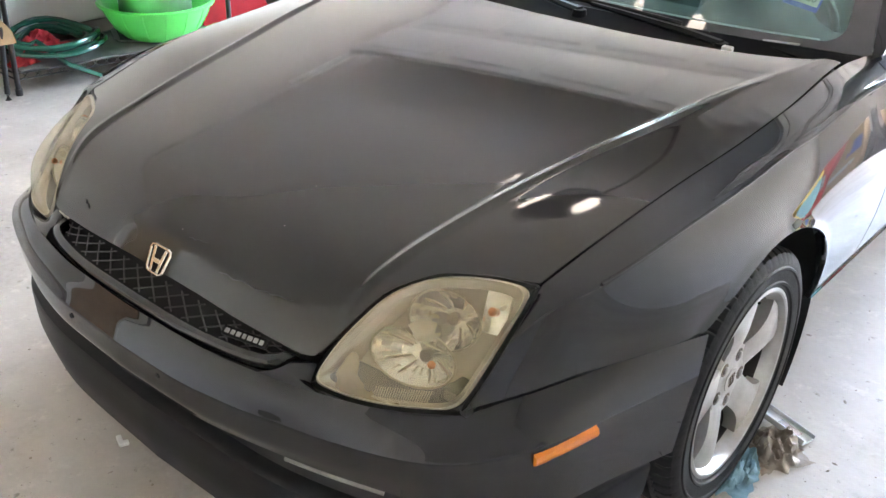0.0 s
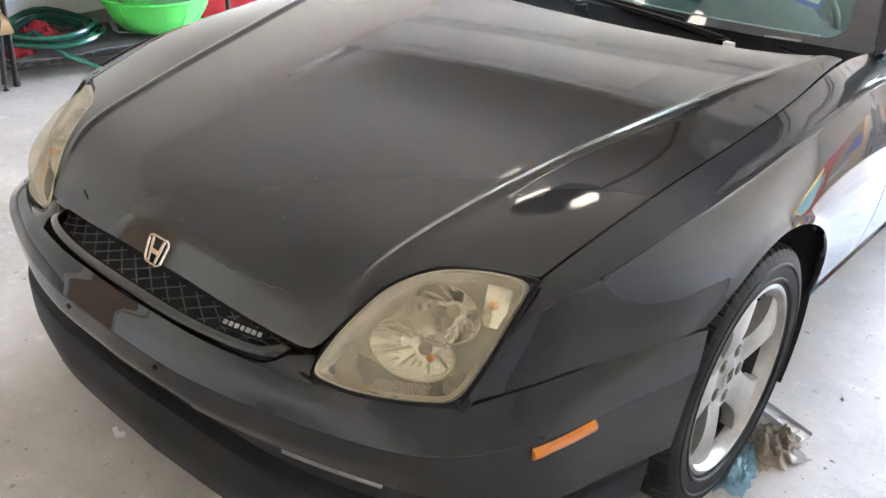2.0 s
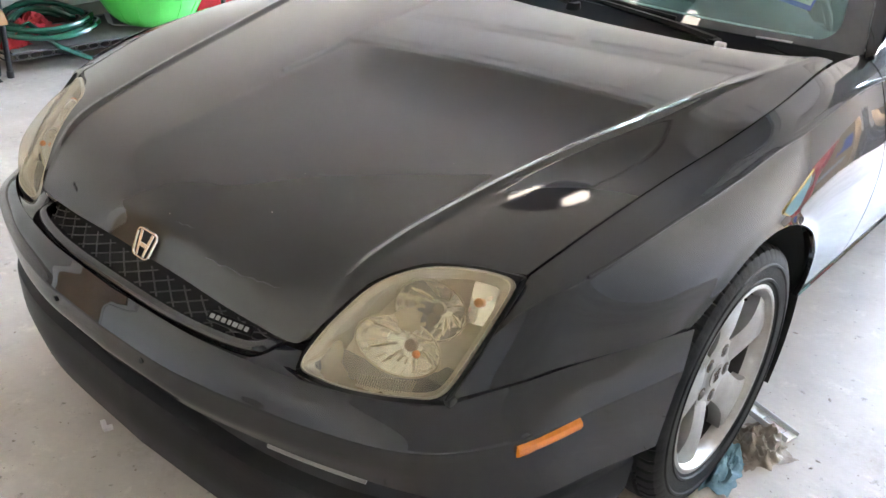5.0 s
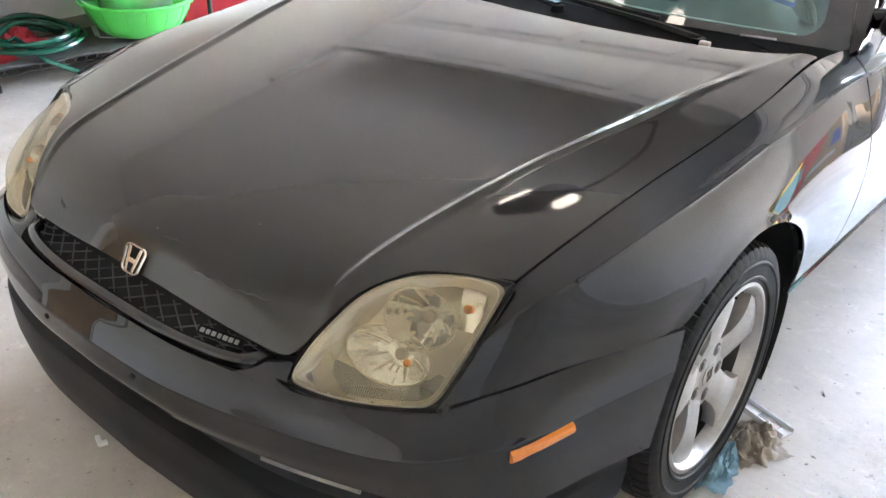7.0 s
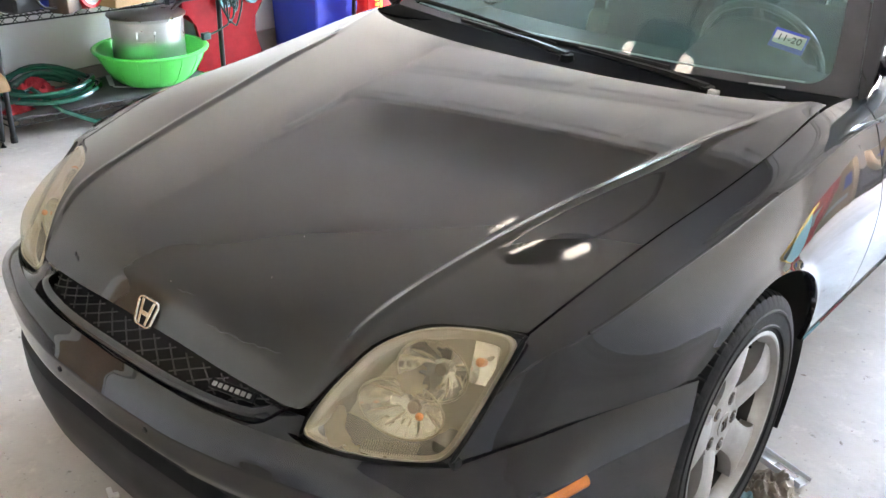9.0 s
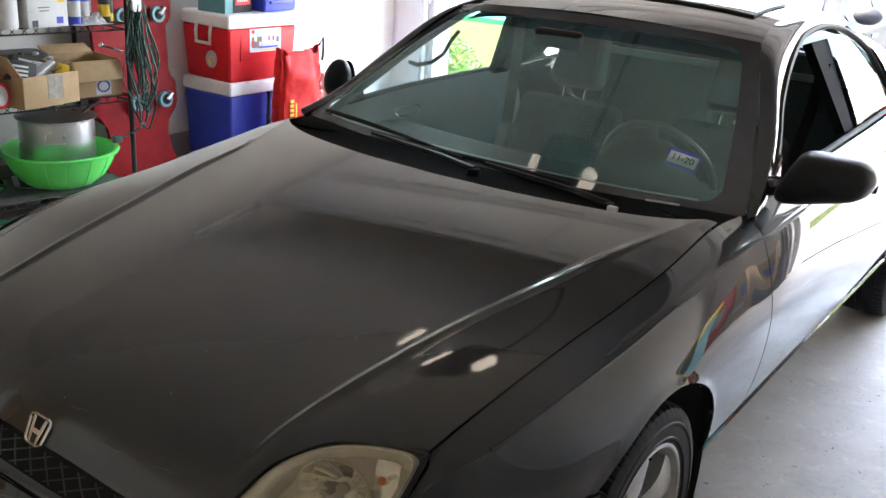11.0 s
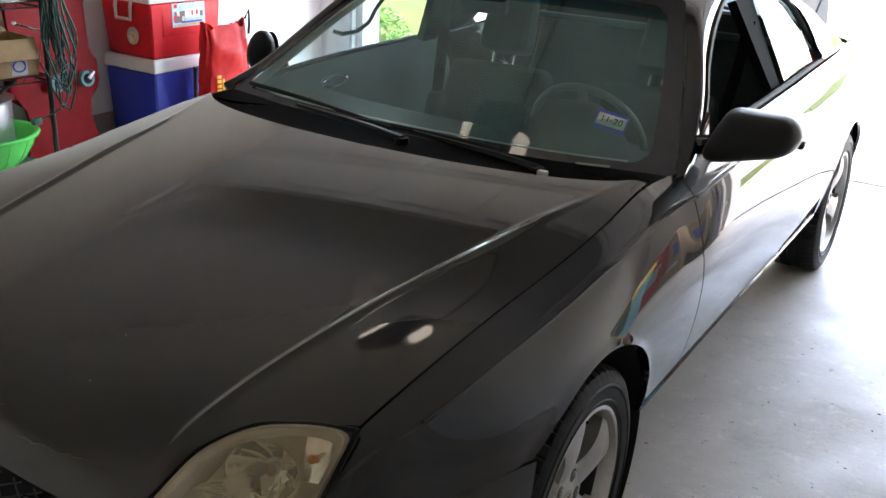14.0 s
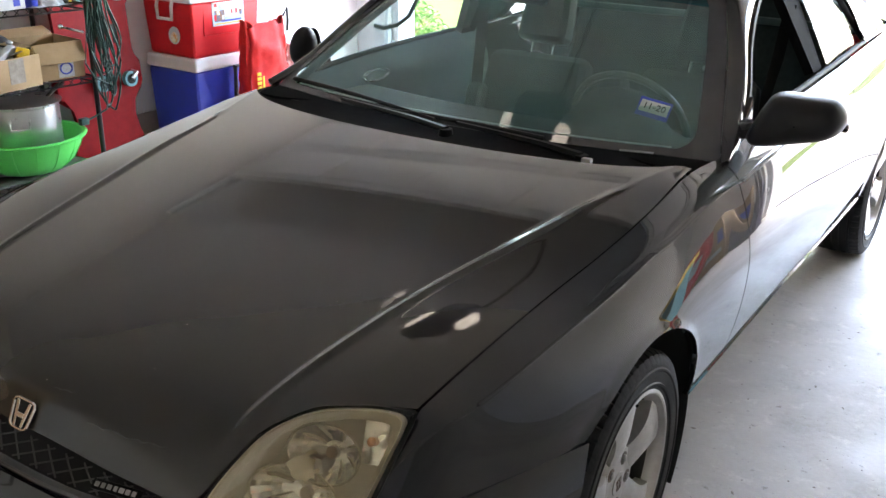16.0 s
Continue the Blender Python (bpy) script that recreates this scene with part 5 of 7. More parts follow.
# door mirrors
for mir in SIDES:
    sx = -1 if mir else 1
    mr = new("door_mirror")
    mr.parent = CAR
    tagged(mr, "black door mirror")
    key = np.array([(0.772, 0.905), (0.800, 0.886), (0.90, 0.908), (0.975, 0.930), (1.000, 0.960), (1.002, 0.990), (0.975, 1.024), (0.90, 1.028), (0.832, 1.024), (0.805, 0.990), (0.785, 0.948)])
    ring = []
    for i in range(len(key)):
        p0, p1, p2, p3 = key[i - 1], key[i], key[(i + 1) % len(key)], key[(i + 2) % len(key)]
        for t in (0, 0.25, 0.5, 0.75):
            ring.append(0.5 * (2 * p1 + (p2 - p0) * t + (2 * p0 - 5 * p1 + 4 * p2 - p3) * t * t + (3 * p1 - p0 - 3 * p2 + p3) * t ** 3))
    ring = np.array(ring)
    mid = np.array([0.90, 0.962])
    secs = ((0.02, 0.694), (0.45, 0.697), (0.70, 0.703), (0.86, 0.714), (0.95, 0.732), (1.0, 0.765), (1.0, 0.790), (0.94, 0.796))
    P = np.array([[((mid + (c - mid) * k)[0], y + 0.10 * abs(float(c[0]) - 0.80) ** 2, (mid + (c - mid) * k)[1]) for k, y in secs] for c in ring])
    P = P * np.array([sx, 1, 1])
    if mir:   # the far mirror is folded back
        bm = B()
        ball(bm, (0, 0, 0), (0.043, 0.060, 0.074), pose(-0.852, 0.880, 0.940, 0, 8, 6))
        for v in bm.verts:
            if v.co.y > 0.93:
                v.co.y = 0.93 + (v.co.y - 0.93) * 0.2
        part("housing", bm, M["mirror_black"], mr)
        bm = B()
        ball(bm, (0, 0, 0), (0.036, 0.004, 0.064), pose(-0.852, 0.928, 0.940, 0, 8, 6))
        part("mirror_glass", bm, M["rubber"], mr)
        part("arm", box(B(), (-0.775, 0.87, 0.90), (0.08, 0.05, 0.035), 0.012), M["paint"], mr)
        continue
    make("housing", *from_grid(P, False, 0, close_u=True), M["mirror_black"], mr, "", 50)
    bm = B()
    ball(bm, (0.100, -0.003, 0.972), (0.095, 0.004, 0.048), Matrix.Translation((sx * 0.80, 0.795, 0)))
    part("mirror_glass", bm, M["mirror_glass"], mr)
    bm = B()
    tube(bm, [(sx * 0.748, 0.785, 0.915), (sx * 0.775, 0.775, 0.922), (sx * 0.81, 0.765, 0.937), (sx * 0.84, 0.757, 0.955)], [0.034, 0.031, 0.029, 0.03], 10, flat=0.8)
    part("arm", bm, M["paint"], mr)
    bm = B()
    prism(bm, [(0.79, 0.905), (0.875, 0.912), (0.87, 0.925), (0.86, 0.985), (0.845, 0.975)][::1], 0, 0.010, 0.003, Matrix(((0, 0, sx, sx * 0.738), (1, 0, 0, 0.0), (0, 1, 0, 0), (0, 0, 0, 1))))
    part("sail_cover", bm, M["paint"], mr, "triangular mirror foot")
    hd = new("door_handle")
    hd.parent = CAR
    part("grip", box(B(), (sx * 0.862, 1.62, 0.775), (0.022, 0.16, 0.03), 0.008), M["paint"], hd)

# ---------- wheels ----------


def tyre_mesh():
    prof = [(0.205, -0.080), (0.214, -0.092), (0.250, -0.100), (0.282, -0.099), (0.297, -0.091), (0.303, -0.080), (0.304, -0.055), (0.2985, -0.052), (0.2985, -0.047), (0.305, -0.044), (0.3055, -0.016), (0.2995, -0.013), (0.2995, 0.013), (0.3055, 0.016), (0.305, 0.044), (0.2985, 0.047), (0.2985, 0.052), (0.304, 0.055), (0.303, 0.080), (0.297, 0.091), (0.282, 0.099), (0.270, 0.1002), (0.267, 0.1030), (0.263, 0.1030), (0.260, 0.1004), (0.236, 0.0985), (0.234, 0.1010), (0.229, 0.1000), (0.226, 0.0960), (0.214, 0.092), (0.205, 0.080)]
    seg = 378
    V, Fc = [], []
    for i in range(seg):
        a = 2 * math.pi * i / seg
        for r, x in prof:
            if i % 6 < 1 and r > 0.296 and abs(x) > 0.05:
                r -= 0.0040
            V.append((x, r * math.cos(a), r * math.sin(a)))
    k = len(prof)
    for i in range(seg):
        for j in range(k - 1):
            a, b = i * k + j, ((i + 1) % seg) * k + j
            Fc.append((a, a + 1, b + 1, b))
    return V, Fc


TV, TF = tyre_mesh()
WM = Matrix(((0, 0, 1, 0), (1, 0, 0, 0), (0, 1, 0, 0), (0, 0, 0, 1)))   # the wheel's axis along x


def wheel(x, y, side, turn, spin):
    w = new("wheel")
    w.parent = CAR
    tagged(w, "silver five-spoke alloy wheel with black tyre")
    w.matrix_world = pose(x, y, 0.304, 0, 0, turn + (180 if side < 0 else 0)) @ pose(0, 0, 0, spin, 0, 0)
    make("tyre", TV, TF, M["rubber"], w, "black tyre with worn sidewall", 30)
    bm = B()
    lathe(bm, [(0.222, 0.086), (0.220, 0.094), (0.213, 0.096), (0.209, 0.094), (0.206, 0.086), (0.201, 0.078), (0.199, 0.068), (0.197, 0.060)], 72, WM)
    part("rim", bm, M["alloy"], w, "silver alloy rim")
    bm = B()
    lathe(bm, [(0.197, 0.060), (0.193, 0.030), (0.186, 0.0), (0.19, -0.09)], 72, WM)
    part("barrel", bm, M["barrel"], w, "silver inner barrel coloured near black for the shadow inside the wheel")
    bm = B()
    lathe(bm, [(0.001, 0.012), (0.13, 0.012), (0.14, -0.005), (0.186, -0.01), (0.188, -0.03), (0.001, -0.03)], 48, WM)
    part("brake_disc", bm, M["brake"], w)
    bm = B()
    lathe(bm, [(0.001, 0.068), (0.030, 0.068), (0.034, 0.066), (0.05, 0.066), (0.080, 0.066), (0.088, 0.056), (0.088, 0.02)], 48, WM)
    hub = part("hub", bm, M["alloy"], w)
    for k in range(5):
        a = math.radians(72 * k)
        rot = Matrix.Rotation(a, 4, "X")
        # a spoke: broad at the hub, waisted, broad again at the rim
        n, V, Fs = 12, [], []
        for i in range(n):
            s = i / (n - 1)
            r = 0.055 + s * 0.148
            wd = 0.043 - 0.006 * math.sin(s * 3.0) + 0.040 * s ** 3
            x0 = 0.062 + 0.016 * math.sin(s * 2.6) + 0.008 * s
            for c, dx in ((-1.0, -0.035), (-0.97, -0.004), (-0.55, 0.001), (0, 0.002), (0.55, 0.001), (0.97, -0.004), (1.0, -0.035)):
                V.append(tuple(rot @ Vector((x0 + dx, c * wd, r))))
        for i in range(n - 1):
            for j in range(6):
                q = i * 7 + j
                Fs.append((q, q + 7, q + 8, q + 1))
        make("spoke", V, Fs, M["alloy"], w, "", 50)
        b = math.radians(72 * k + 36)
        cy, cz = 0.057 * math.sin(-b), 0.057 * math.cos(b)
        # dark disc on the hub face; the recess's shade is its colour
        bm = B()
        cyl(bm, (0.040, cy, cz), (0.0668, cy, cz), 0.0155, seg=20)
        part("nut_recess_shade", bm, M["steel_dark"], hub)
        bm = B()
        cyl(bm, (0.05, cy, cz), (0.069, cy, cz), 0.0105, 0.0095, 6)
        ball(bm, (0.069, cy, cz), (0.003, 0.009, 0.009), seg=12)
        part("wheel_nut", bm, M["nut"], hub)
    bm = B()
    cyl(bm, (0.060, 0, 0), (0.070, 0, 0), 0.030, 0.027, 32)
    cap = part("centre_cap", bm, M["alloy"], w)
    bm = B()
    tube(bm, [(0.0712, x, y) for x, y in ((-0.013, 0.013), (0.013, 0.013), (0.010, -0.013), (-0.010, -0.013))], 0.0010, 5, closed=True)
    tube(bm, [(0.0712, -0.005, 0.012), (0.0712, -0.004, -0.012)], 0.0010, 5)
    tube(bm, [(0.0712, 0.005, 0.012), (0.0712, 0.004, -0.012)], 0.0010, 5)
    part("cap_mark", bm, M["steel_dark"], cap)
    bm = B()
    cyl(bm, (0.07, 0.050, 0.184), (0.086, 0.050, 0.180), 0.0040, 0.0032, 8)
    part("valve", bm, M["rubber"], w)
    return w


wheel(0.745, -0.018, 1, 1, 6)
wheel(-0.757, -0.015, -1, -1, 40)
wheel(0.752, RY, 1, 0, 30)
wheel(-0.752, RY, -1, 0, 10)

# ---------- cabin ----------
P = np.zeros((33, 14, 3))
for i, s in enumerate(np.linspace(-1, 1, 33)):
    x = s * 0.66
    yf = 0.552 + 0.13 * s * s
    for j, t in enumerate(np.linspace(0, 1, 14)):
        hump = 0.138 * math.exp(-((x - 0.35) / 0.125) ** 4) * math.exp(-((t - 0.60) / 0.22) ** 4)
        P[i, j] = (x, yf + 0.40 * min(t / 0.8, 1.0) - 0.06 * s * s + (0.03 if t > 0.8 else 0) * (t - 0.8) / 0.2, 0.795 + 0.022 * math.sin(min(t / 0.8, 1) * 2.2) - (0.24 * ((t - 0.8) / 0.2) ** 1.2 if t > 0.8 else 0) + hump)
panel("dashboard", P, M["dash"], CAR, "dark grey dashboard with instrument hood", flip=False, flange=0)
bm = B()
cyl(bm, (0.345, 0.86, 0.80), (0.345, 0.97, 0.85), 0.03, seg=12)
ringm = Matrix.Translation((0.355, 0.985, 0.828)) @ Matrix.Rotation(radians(-64), 4, "X")
tube(bm, [ringm @ Vector((0.178 * math.cos(a), 0.178 * math.sin(a), 0)) for a in np.linspace(0, 2 * math.pi, 48, endpoint=False)], 0.0115, 8, closed=True)
ball(bm, (0, 0, 0), (0.07, 0.06, 0.03), ringm)
for a in (0.1, math.pi - 0.1, -1.57):
    cyl(bm, ringm @ Vector((0, 0, 0)), ringm @ Vector((0.18 * math.cos(a), 0.18 * math.sin(a), 0)), 0.014, seg=8)
part("steering_wheel", bm, M["wheel_black"], CAR, "dark steering wheel")


def seat(x, y):
    s = new("front_seat")
    s.parent = CAR
    tagged(s, "dark cloth front seat with headrest")
    part("cushion", box(B(), (x, y - 0.30, 0.40), (0.50, 0.52, 0.18), 0.06, seg=3), M["cabin_cloth"], s)
    bm = B()
    m = Matrix.Translation((x, y, 0.335)) @ Matrix.Rotation(radians(-18), 4, "X")
    taper_box(bm, (0, 0, 0.28), (0.50, 0.15, 0.58), (0.84, 0.75), 0.055, m, 3)
    for k in (-1, 1):
        box(bm, (k * 0.215, -0.05, 0.22), (0.075, 0.12, 0.40), 0.035, m, 3)
    part("backrest", bm, M["cabin_cloth"], s)
    bm = B()
    taper_box(bm, (0, -0.01, 0.725), (0.215, 0.11, 0.23), (0.86, 0.85), 0.045, m, 3)
    part("headrest", bm, M["cabin_cloth"], s)
    for k in (-1, 1):
        bm = B()
        cyl(bm, m @ Vector((k * 0.045, -0.005, 0.54)), m @ Vector((k * 0.045, -0.005, 0.65)), 0.006, seg=8)
        part("headrest_post", bm, M["chrome"], s)


seat(0.35, 1.44)
seat(-0.285, 1.44)
bm = B()
box(bm, (0, 2.14, 0.44), (1.16, 0.46, 0.16), 0.05, seg=3)
m = Matrix.Translation((0, 2.36, 0.46)) @ Matrix.Rotation(radians(-24), 4, "X")
box(bm, (-0.30, 0, 0.31), (0.56, 0.13, 0.64), 0.05, m, 3)
box(bm, (0.30, 0, 0.31), (0.56, 0.13, 0.64), 0.05, m, 3)
part("rear_seat", bm, M["cabin_cloth"], CAR, "dark cloth rear bench seat")
part("parcel_shelf", box(B(), (0, 2.72, 0.955), (1.2, 0.46, 0.03), 0.01), M["cabin"], CAR)
part("cabin_floor", box(B(), (0, 1.45, 0.335), (1.36, 2.3, 0.03)), M["cabin"], CAR)
part("firewall", box(B(), (0, 0.56, 0.60), (1.36, 0.05, 0.50)), M["dark"], CAR)
for s in (-1, 1):
    P = np.zeros((24, 10, 3))
    for i, y in enumerate(np.linspace(0.74, 1.84, 24)):
        for j, t in enumerate(np.linspace(0, 1, 10)):
            P[i, j] = (s * (0.735 - 0.075 * math.sin(min(1, t * 3.2) * 1.57) - (0.035 if 0.40 < t < 0.62 else 0)), y, float(top_z(y)) + 0.004 - t * 0.50)
    card = panel("door_card", P, M["cabin"], CAR, "grey inner door panel", flip=(s < 0), flange=0)
    bm = B()
    tube(bm, [(s * 0.655, 1.045 + 0.075 * math.cos(a), 0.84 + 0.02 * math.sin(a)) for a in np.linspace(0, 6.28, 20, endpoint=False)], 0.0045, 6, closed=True)
    part("door_pull", bm, M["chrome"], card)
    bm = B()
    tube(bm, [(s * 0.60, 1.69, 1.13), (s * 0.59, 1.66, 0.95), (s * 0.57, 1.6, 0.75), (s * 0.52, 1.55, 0.50)], 0.022, 6, flat=0.15)
    part("seat_belt", bm, M["rubber"], CAR)
    bm = B()
    tube(bm, [(s * 0.60, 0.965, 1.03), (s * 0.57, 0.975, 1.022), (s * 0.568, 1.057, 1.024), (s * 0.566, 1.122, 1.048), (s * 0.56, 1.153, 1.092), (s * 0.545, 1.18, 1.13)], 0.0075, 8)
    part("grab_handle", bm, M["grab"], CAR)
for mir in SIDES:
    tt = np.linspace(0.03, 0.97, 24)
    a, b = ws_r(tt) + np.array([-0.012, 0.010, -0.010]), dlo(np.interp(tt, (0, 1), (0.0, 0.30))) + np.array([-0.030, 0, -0.014])
    P = np.stack([a * (1 - k) + b * k + np.array([-0.012, 0.004, -0.006]) * 4 * k * (1 - k) for k in np.linspace(0, 1, 6)], 1)
    panel("pillar_trim", P, M["cabin"], CAR, "grey inner pillar trim", flip=False, mirror=mir, flange=0.004)
bm = B()
box(bm, (-0.06, 1.04, 1.172), (0.17, 0.035, 0.060), 0.022, seg=3)
cyl(bm, (-0.03, 1.05, 1.18), (-0.01, 1.10, 1.22), 0.012)
part("rear_view_mirror", bm, M["frit"], CAR, "black inside rear-view mirror")
for s in (-1, 1):
    part("sun_visor", box(B(), (s * 0.28, 1.25, 1.215), (0.38, 0.15, 0.02), 0.008, None), M["headliner"], CAR)

# ---------- against the side wall: wire rack and what it holds ----------
RX1, RY0, RY1 = -3.03, 0.178, 1.26
front_x = lambda y: -2.725 + (y - RY0) / (RY1 - RY0) * 0.145
rack = thing("wire_rack", Matrix(), "black wire storage rack against the white wall", "rack")
for y in (RY0, RY1):
    for x in (front_x(y), RX1):
        bm = B()
        cyl(bm, (x, y, 0.0), (x, y, 1.05), 0.0125, seg=12)
        cyl(bm, (x, y, 0.0), (x, y, 0.03), 0.016, seg=12)
        part("post", bm, M["wire"], rack)
for z in (0.10, 0.56, 0.91):
    bm = B()
    for dz in (0, -0.028):
        for a, b in (((front_x(RY0), RY0), (front_x(RY1), RY1)), ((RX1, RY0), (RX1, RY1)), ((front_x(RY0), RY0), (RX1, RY0)), ((front_x(RY1), RY1), (RX1, RY1))):
            cyl(bm, (*a, z + dz), (*b, z + dz), 0.004, seg=6)
    n = 40
    d = (RY1 - RY0) / n
    for k in range(1, n):
        y = RY0 + d * k
        e = y + (d if k % 2 else -d)
        cyl(bm, (front_x(y), y, z), (RX1, y, z), 0.0022, seg=5)
        cyl(bm, (front_x(y), y, z), (front_x(e), e, z - 0.028), 0.0022, seg=5)
    for x in (-2.78, -2.90):
        cyl(bm, (x, RY0, z - 0.004), (x, RY1, z - 0.004), 0.003, seg=5)
    part("shelf", bm, M["wire"], rack)

P = np.zeros((9, 30, 3))
for j, y in enumerate(np.linspace(RY0 + 0.02, RY1 - 0.02, 30)):
    xa, xb = RX1 + 0.01, front_x(y) + 0.012 + 0.010 * noise.noise((y * 4, 0.0, 2.0))
    for i, t in enumerate(np.linspace(0, 1, 9)):
        P[i, j] = (xa + (xb - xa) * t, y, 0.113 + 0.004 * noise.noise((t * 4, y * 5, 1.0)) - 0.022 * max(0, t - 0.86) / 0.14 * (0.6 + 0.5 * noise.noise((y * 6, 3.0, 5.0))))
ob = make("rubber_mat", *from_grid(P, True, 0.006), M["mat_grey"], None, "", 40)
tagged(ob, "dusty dark grey rubber mat lying on the lowest rack shelf", "mat")

# hose coil with its free end
bm = B()
pts = []
for k in range(136):
    a = k * 0.30 + 2.4
    w = 0.5 + 0.5 * math.sin(k * 0.093 + 0.6)
    ry, rx = 0.224 - 0.060 * w, 0.185 - 0.050 * (0.5 + 0.5 * math.sin(k * 0.071 + 2.0))
    back = max(0.0, -math.cos(a)) ** 1.5
    pts.append((rx * math.cos(a) + 0.02 * math.sin(k * 0.037), ry * math.sin(a) + 0.012 * math.sin(k * 0.21), 0.016 + 0.048 * k / 136 + 0.030 * (k % 41) / 41 * 0.5 + 0.040 * back + 0.006 * math.sin(k * 0.9)))
pts += [(0.02, -0.10, 0.070), (0.10, -0.090, 0.050), (0.150, -0.070, 0.016), (0.185, -0.050, -0.010), (0.190, 0.035, -0.060), (0.192, 0.104, -0.098), (0.20, 0.20, -0.107), (0.24, 0.34, -0.107)]
tube(bm, pts, 0.0125, 9)
one("garden_hose", bm, M["hose"], pose(-2.865, 0.455, 0.120), "glossy dark green garden hose coiled on the lowest rack shelf", "hose")
br = thing("bent_bracket", Matrix(), "pale bent metal bracket with a thin rod lying on the mat", "bracket")
bm = B()
tube(bm, [(-3.0, 0.843, 0.124), (-2.835, 0.765, 0.124)], 0.013, 6, flat=0.25)
part("flat_bar", bm, M["galv"], br)
bm = B()
tube(bm, [(-2.835, 0.765, 0.125), (-2.80, 0.757, 0.125), (-2.78, 0.772, 0.125), (-2.689, 0.862, 0.125)], 0.0042, 6)
part("rod", bm, M["galv"], br)


def crumple(sx, sy, sz, seed, n=40):
    """A crumpled cloth heap."""
    P = np.zeros((n, n, 3))
    for i in range(n):
        for j in range(n):
            u, v = i / (n - 1) * 2 - 1, j / (n - 1) * 2 - 1
            d = min(1, math.hypot(u, v))
            k = noise.noise((u * 2.1 + seed, v * 2.1, seed)) + 0.5 * noise.noise((u * 5 + seed, v * 5, 3.0))
            fold = 1 - 2 * abs(noise.noise((u * 2.6 + seed, v * 2.2 - seed, 1.7))) + 0.5 * (1 - 2 * abs(noise.noise((u * 6 - seed, v * 5.5, 4.1))))
            P[i, j] = (u * sx * (1 + 0.3 * k), v * sy * (1 + 0.3 * noise.noise((v * 3, u * 3, seed + 7))), max(0.002, sz * (1 - d ** 3) * (0.25 + 0.55 * k + 0.55 * fold)))
    return P


def heap(name, sx, sy, sz, seed, material, m, label, category):
    ob = make(name, *from_grid(crumple(sx, sy, sz, seed), False, 0.0), material, None, "", 32)
    ob.matrix_world = m
    return tagged(ob, label, category)


heap("red_cloth", 0.085, 0.125, 0.055, 2.0, M["red_cloth"], pose(-2.915, 0.395, 0.150, 0, 12, 25), "crumpled red cloth lying on the coiled hose", "cloth")
heap("red_cloth", 0.05, 0.07, 0.045, 6.0, M["red_cloth"], pose(-2.80, 0.25, 0.116, 0, 0, 10), "crumpled red cloth tucked beside the coiled hose", "cloth")

# green basin with stock pot
bs = thing("plastic_basin", pose(-2.77, 0.965, 0.118) @ Matrix.Diagonal((0.87, 0.87, 0.90, 1)), "bright green ribbed plastic basin on the lowest shelf", "basin")
prof = [(0.001, 0.0), (0.150, 0.0), (0.185, 0.012), (0.242, 0.06), (0.286, 0.135), (0.302, 0.19), (0.318, 0.197), (0.326, 0.190), (0.322, 0.184), (0.330, 0.197), (0.318, 0.205), (0.300, 0.200), (0.280, 0.135), (0.236, 0.064), (0.180, 0.020), (0.001, 0.012)]
part("bowl", lathe(B(), prof, 64), M["green_plastic"], bs)
for k in range(15):
    a = 2 * math.pi * k / 15
    bm = B()
    tube(bm, [((r + 0.002) * math.cos(a), (r + 0.002) * math.sin(a), z) for r, z in ((0.188, 0.014), (0.243, 0.06), (0.286, 0.135), (0.304, 0.188))], 0.0020, 5)
    part("rib", bm, M["green_plastic"], bs)
pot = thing("stock_pot", pose(-2.77, 0.96, 0.160) @ Matrix.Diagonal((0.93, 0.93, 0.915, 1)), "large dented aluminium stock pot with lid standing in the basin", "pot")
part("body", lathe(B(), [(0.001, 0), (0.182, 0), (0.190, 0.012), (0.190, 0.315), (0.196, 0.322), (0.196, 0.326), (0.186, 0.326), (0.184, 0.02), (0.001, 0.012)], 56), M["aluminium"], pot)
part("lid", lathe(B(), [(0.204, 0.326), (0.206, 0.332), (0.195, 0.338), (0.12, 0.350), (0.03, 0.356), (0.001, 0.357)], 56), M["aluminium"], pot)
bm = B()
cyl(bm, (0, 0, 0.355), (0, 0, 0.375), 0.008)
ball(bm, (0, 0, 0.380), (0.018, 0.018, 0.010))
part("knob", bm, M["aluminium"], pot)
for a in (-0.62, 2.5):
    bm = B()
    c, s = math.cos(a), math.sin(a)
    tube(bm, [(0.19 * c - w * s, 0.19 * s + w * c, z) if e else (0.222 * c - w * s, 0.222 * s + w * c, z) for w, z, e in ((-0.045, 0.27, 1), (-0.045, 0.265, 0), (-0.045, 0.225, 0), (0.045, 0.225, 0), (0.045, 0.265, 0), (0.045, 0.27, 1))], 0.005, 6)
    part("handle", bm, M["aluminium"], pot)
bm = B()
tube(bm, [(0.07, 0.10, 0.340), (0.08, 0.16, 0.385), (0.09, 0.19, 0.405)], [0.008, 0.012, 0.013], 8)
one("ladle_handle", bm, M["steel_dark"], pose(-2.77, 0.96, 0.132), "dark utensil handle sticking out of the pot", "utensil")

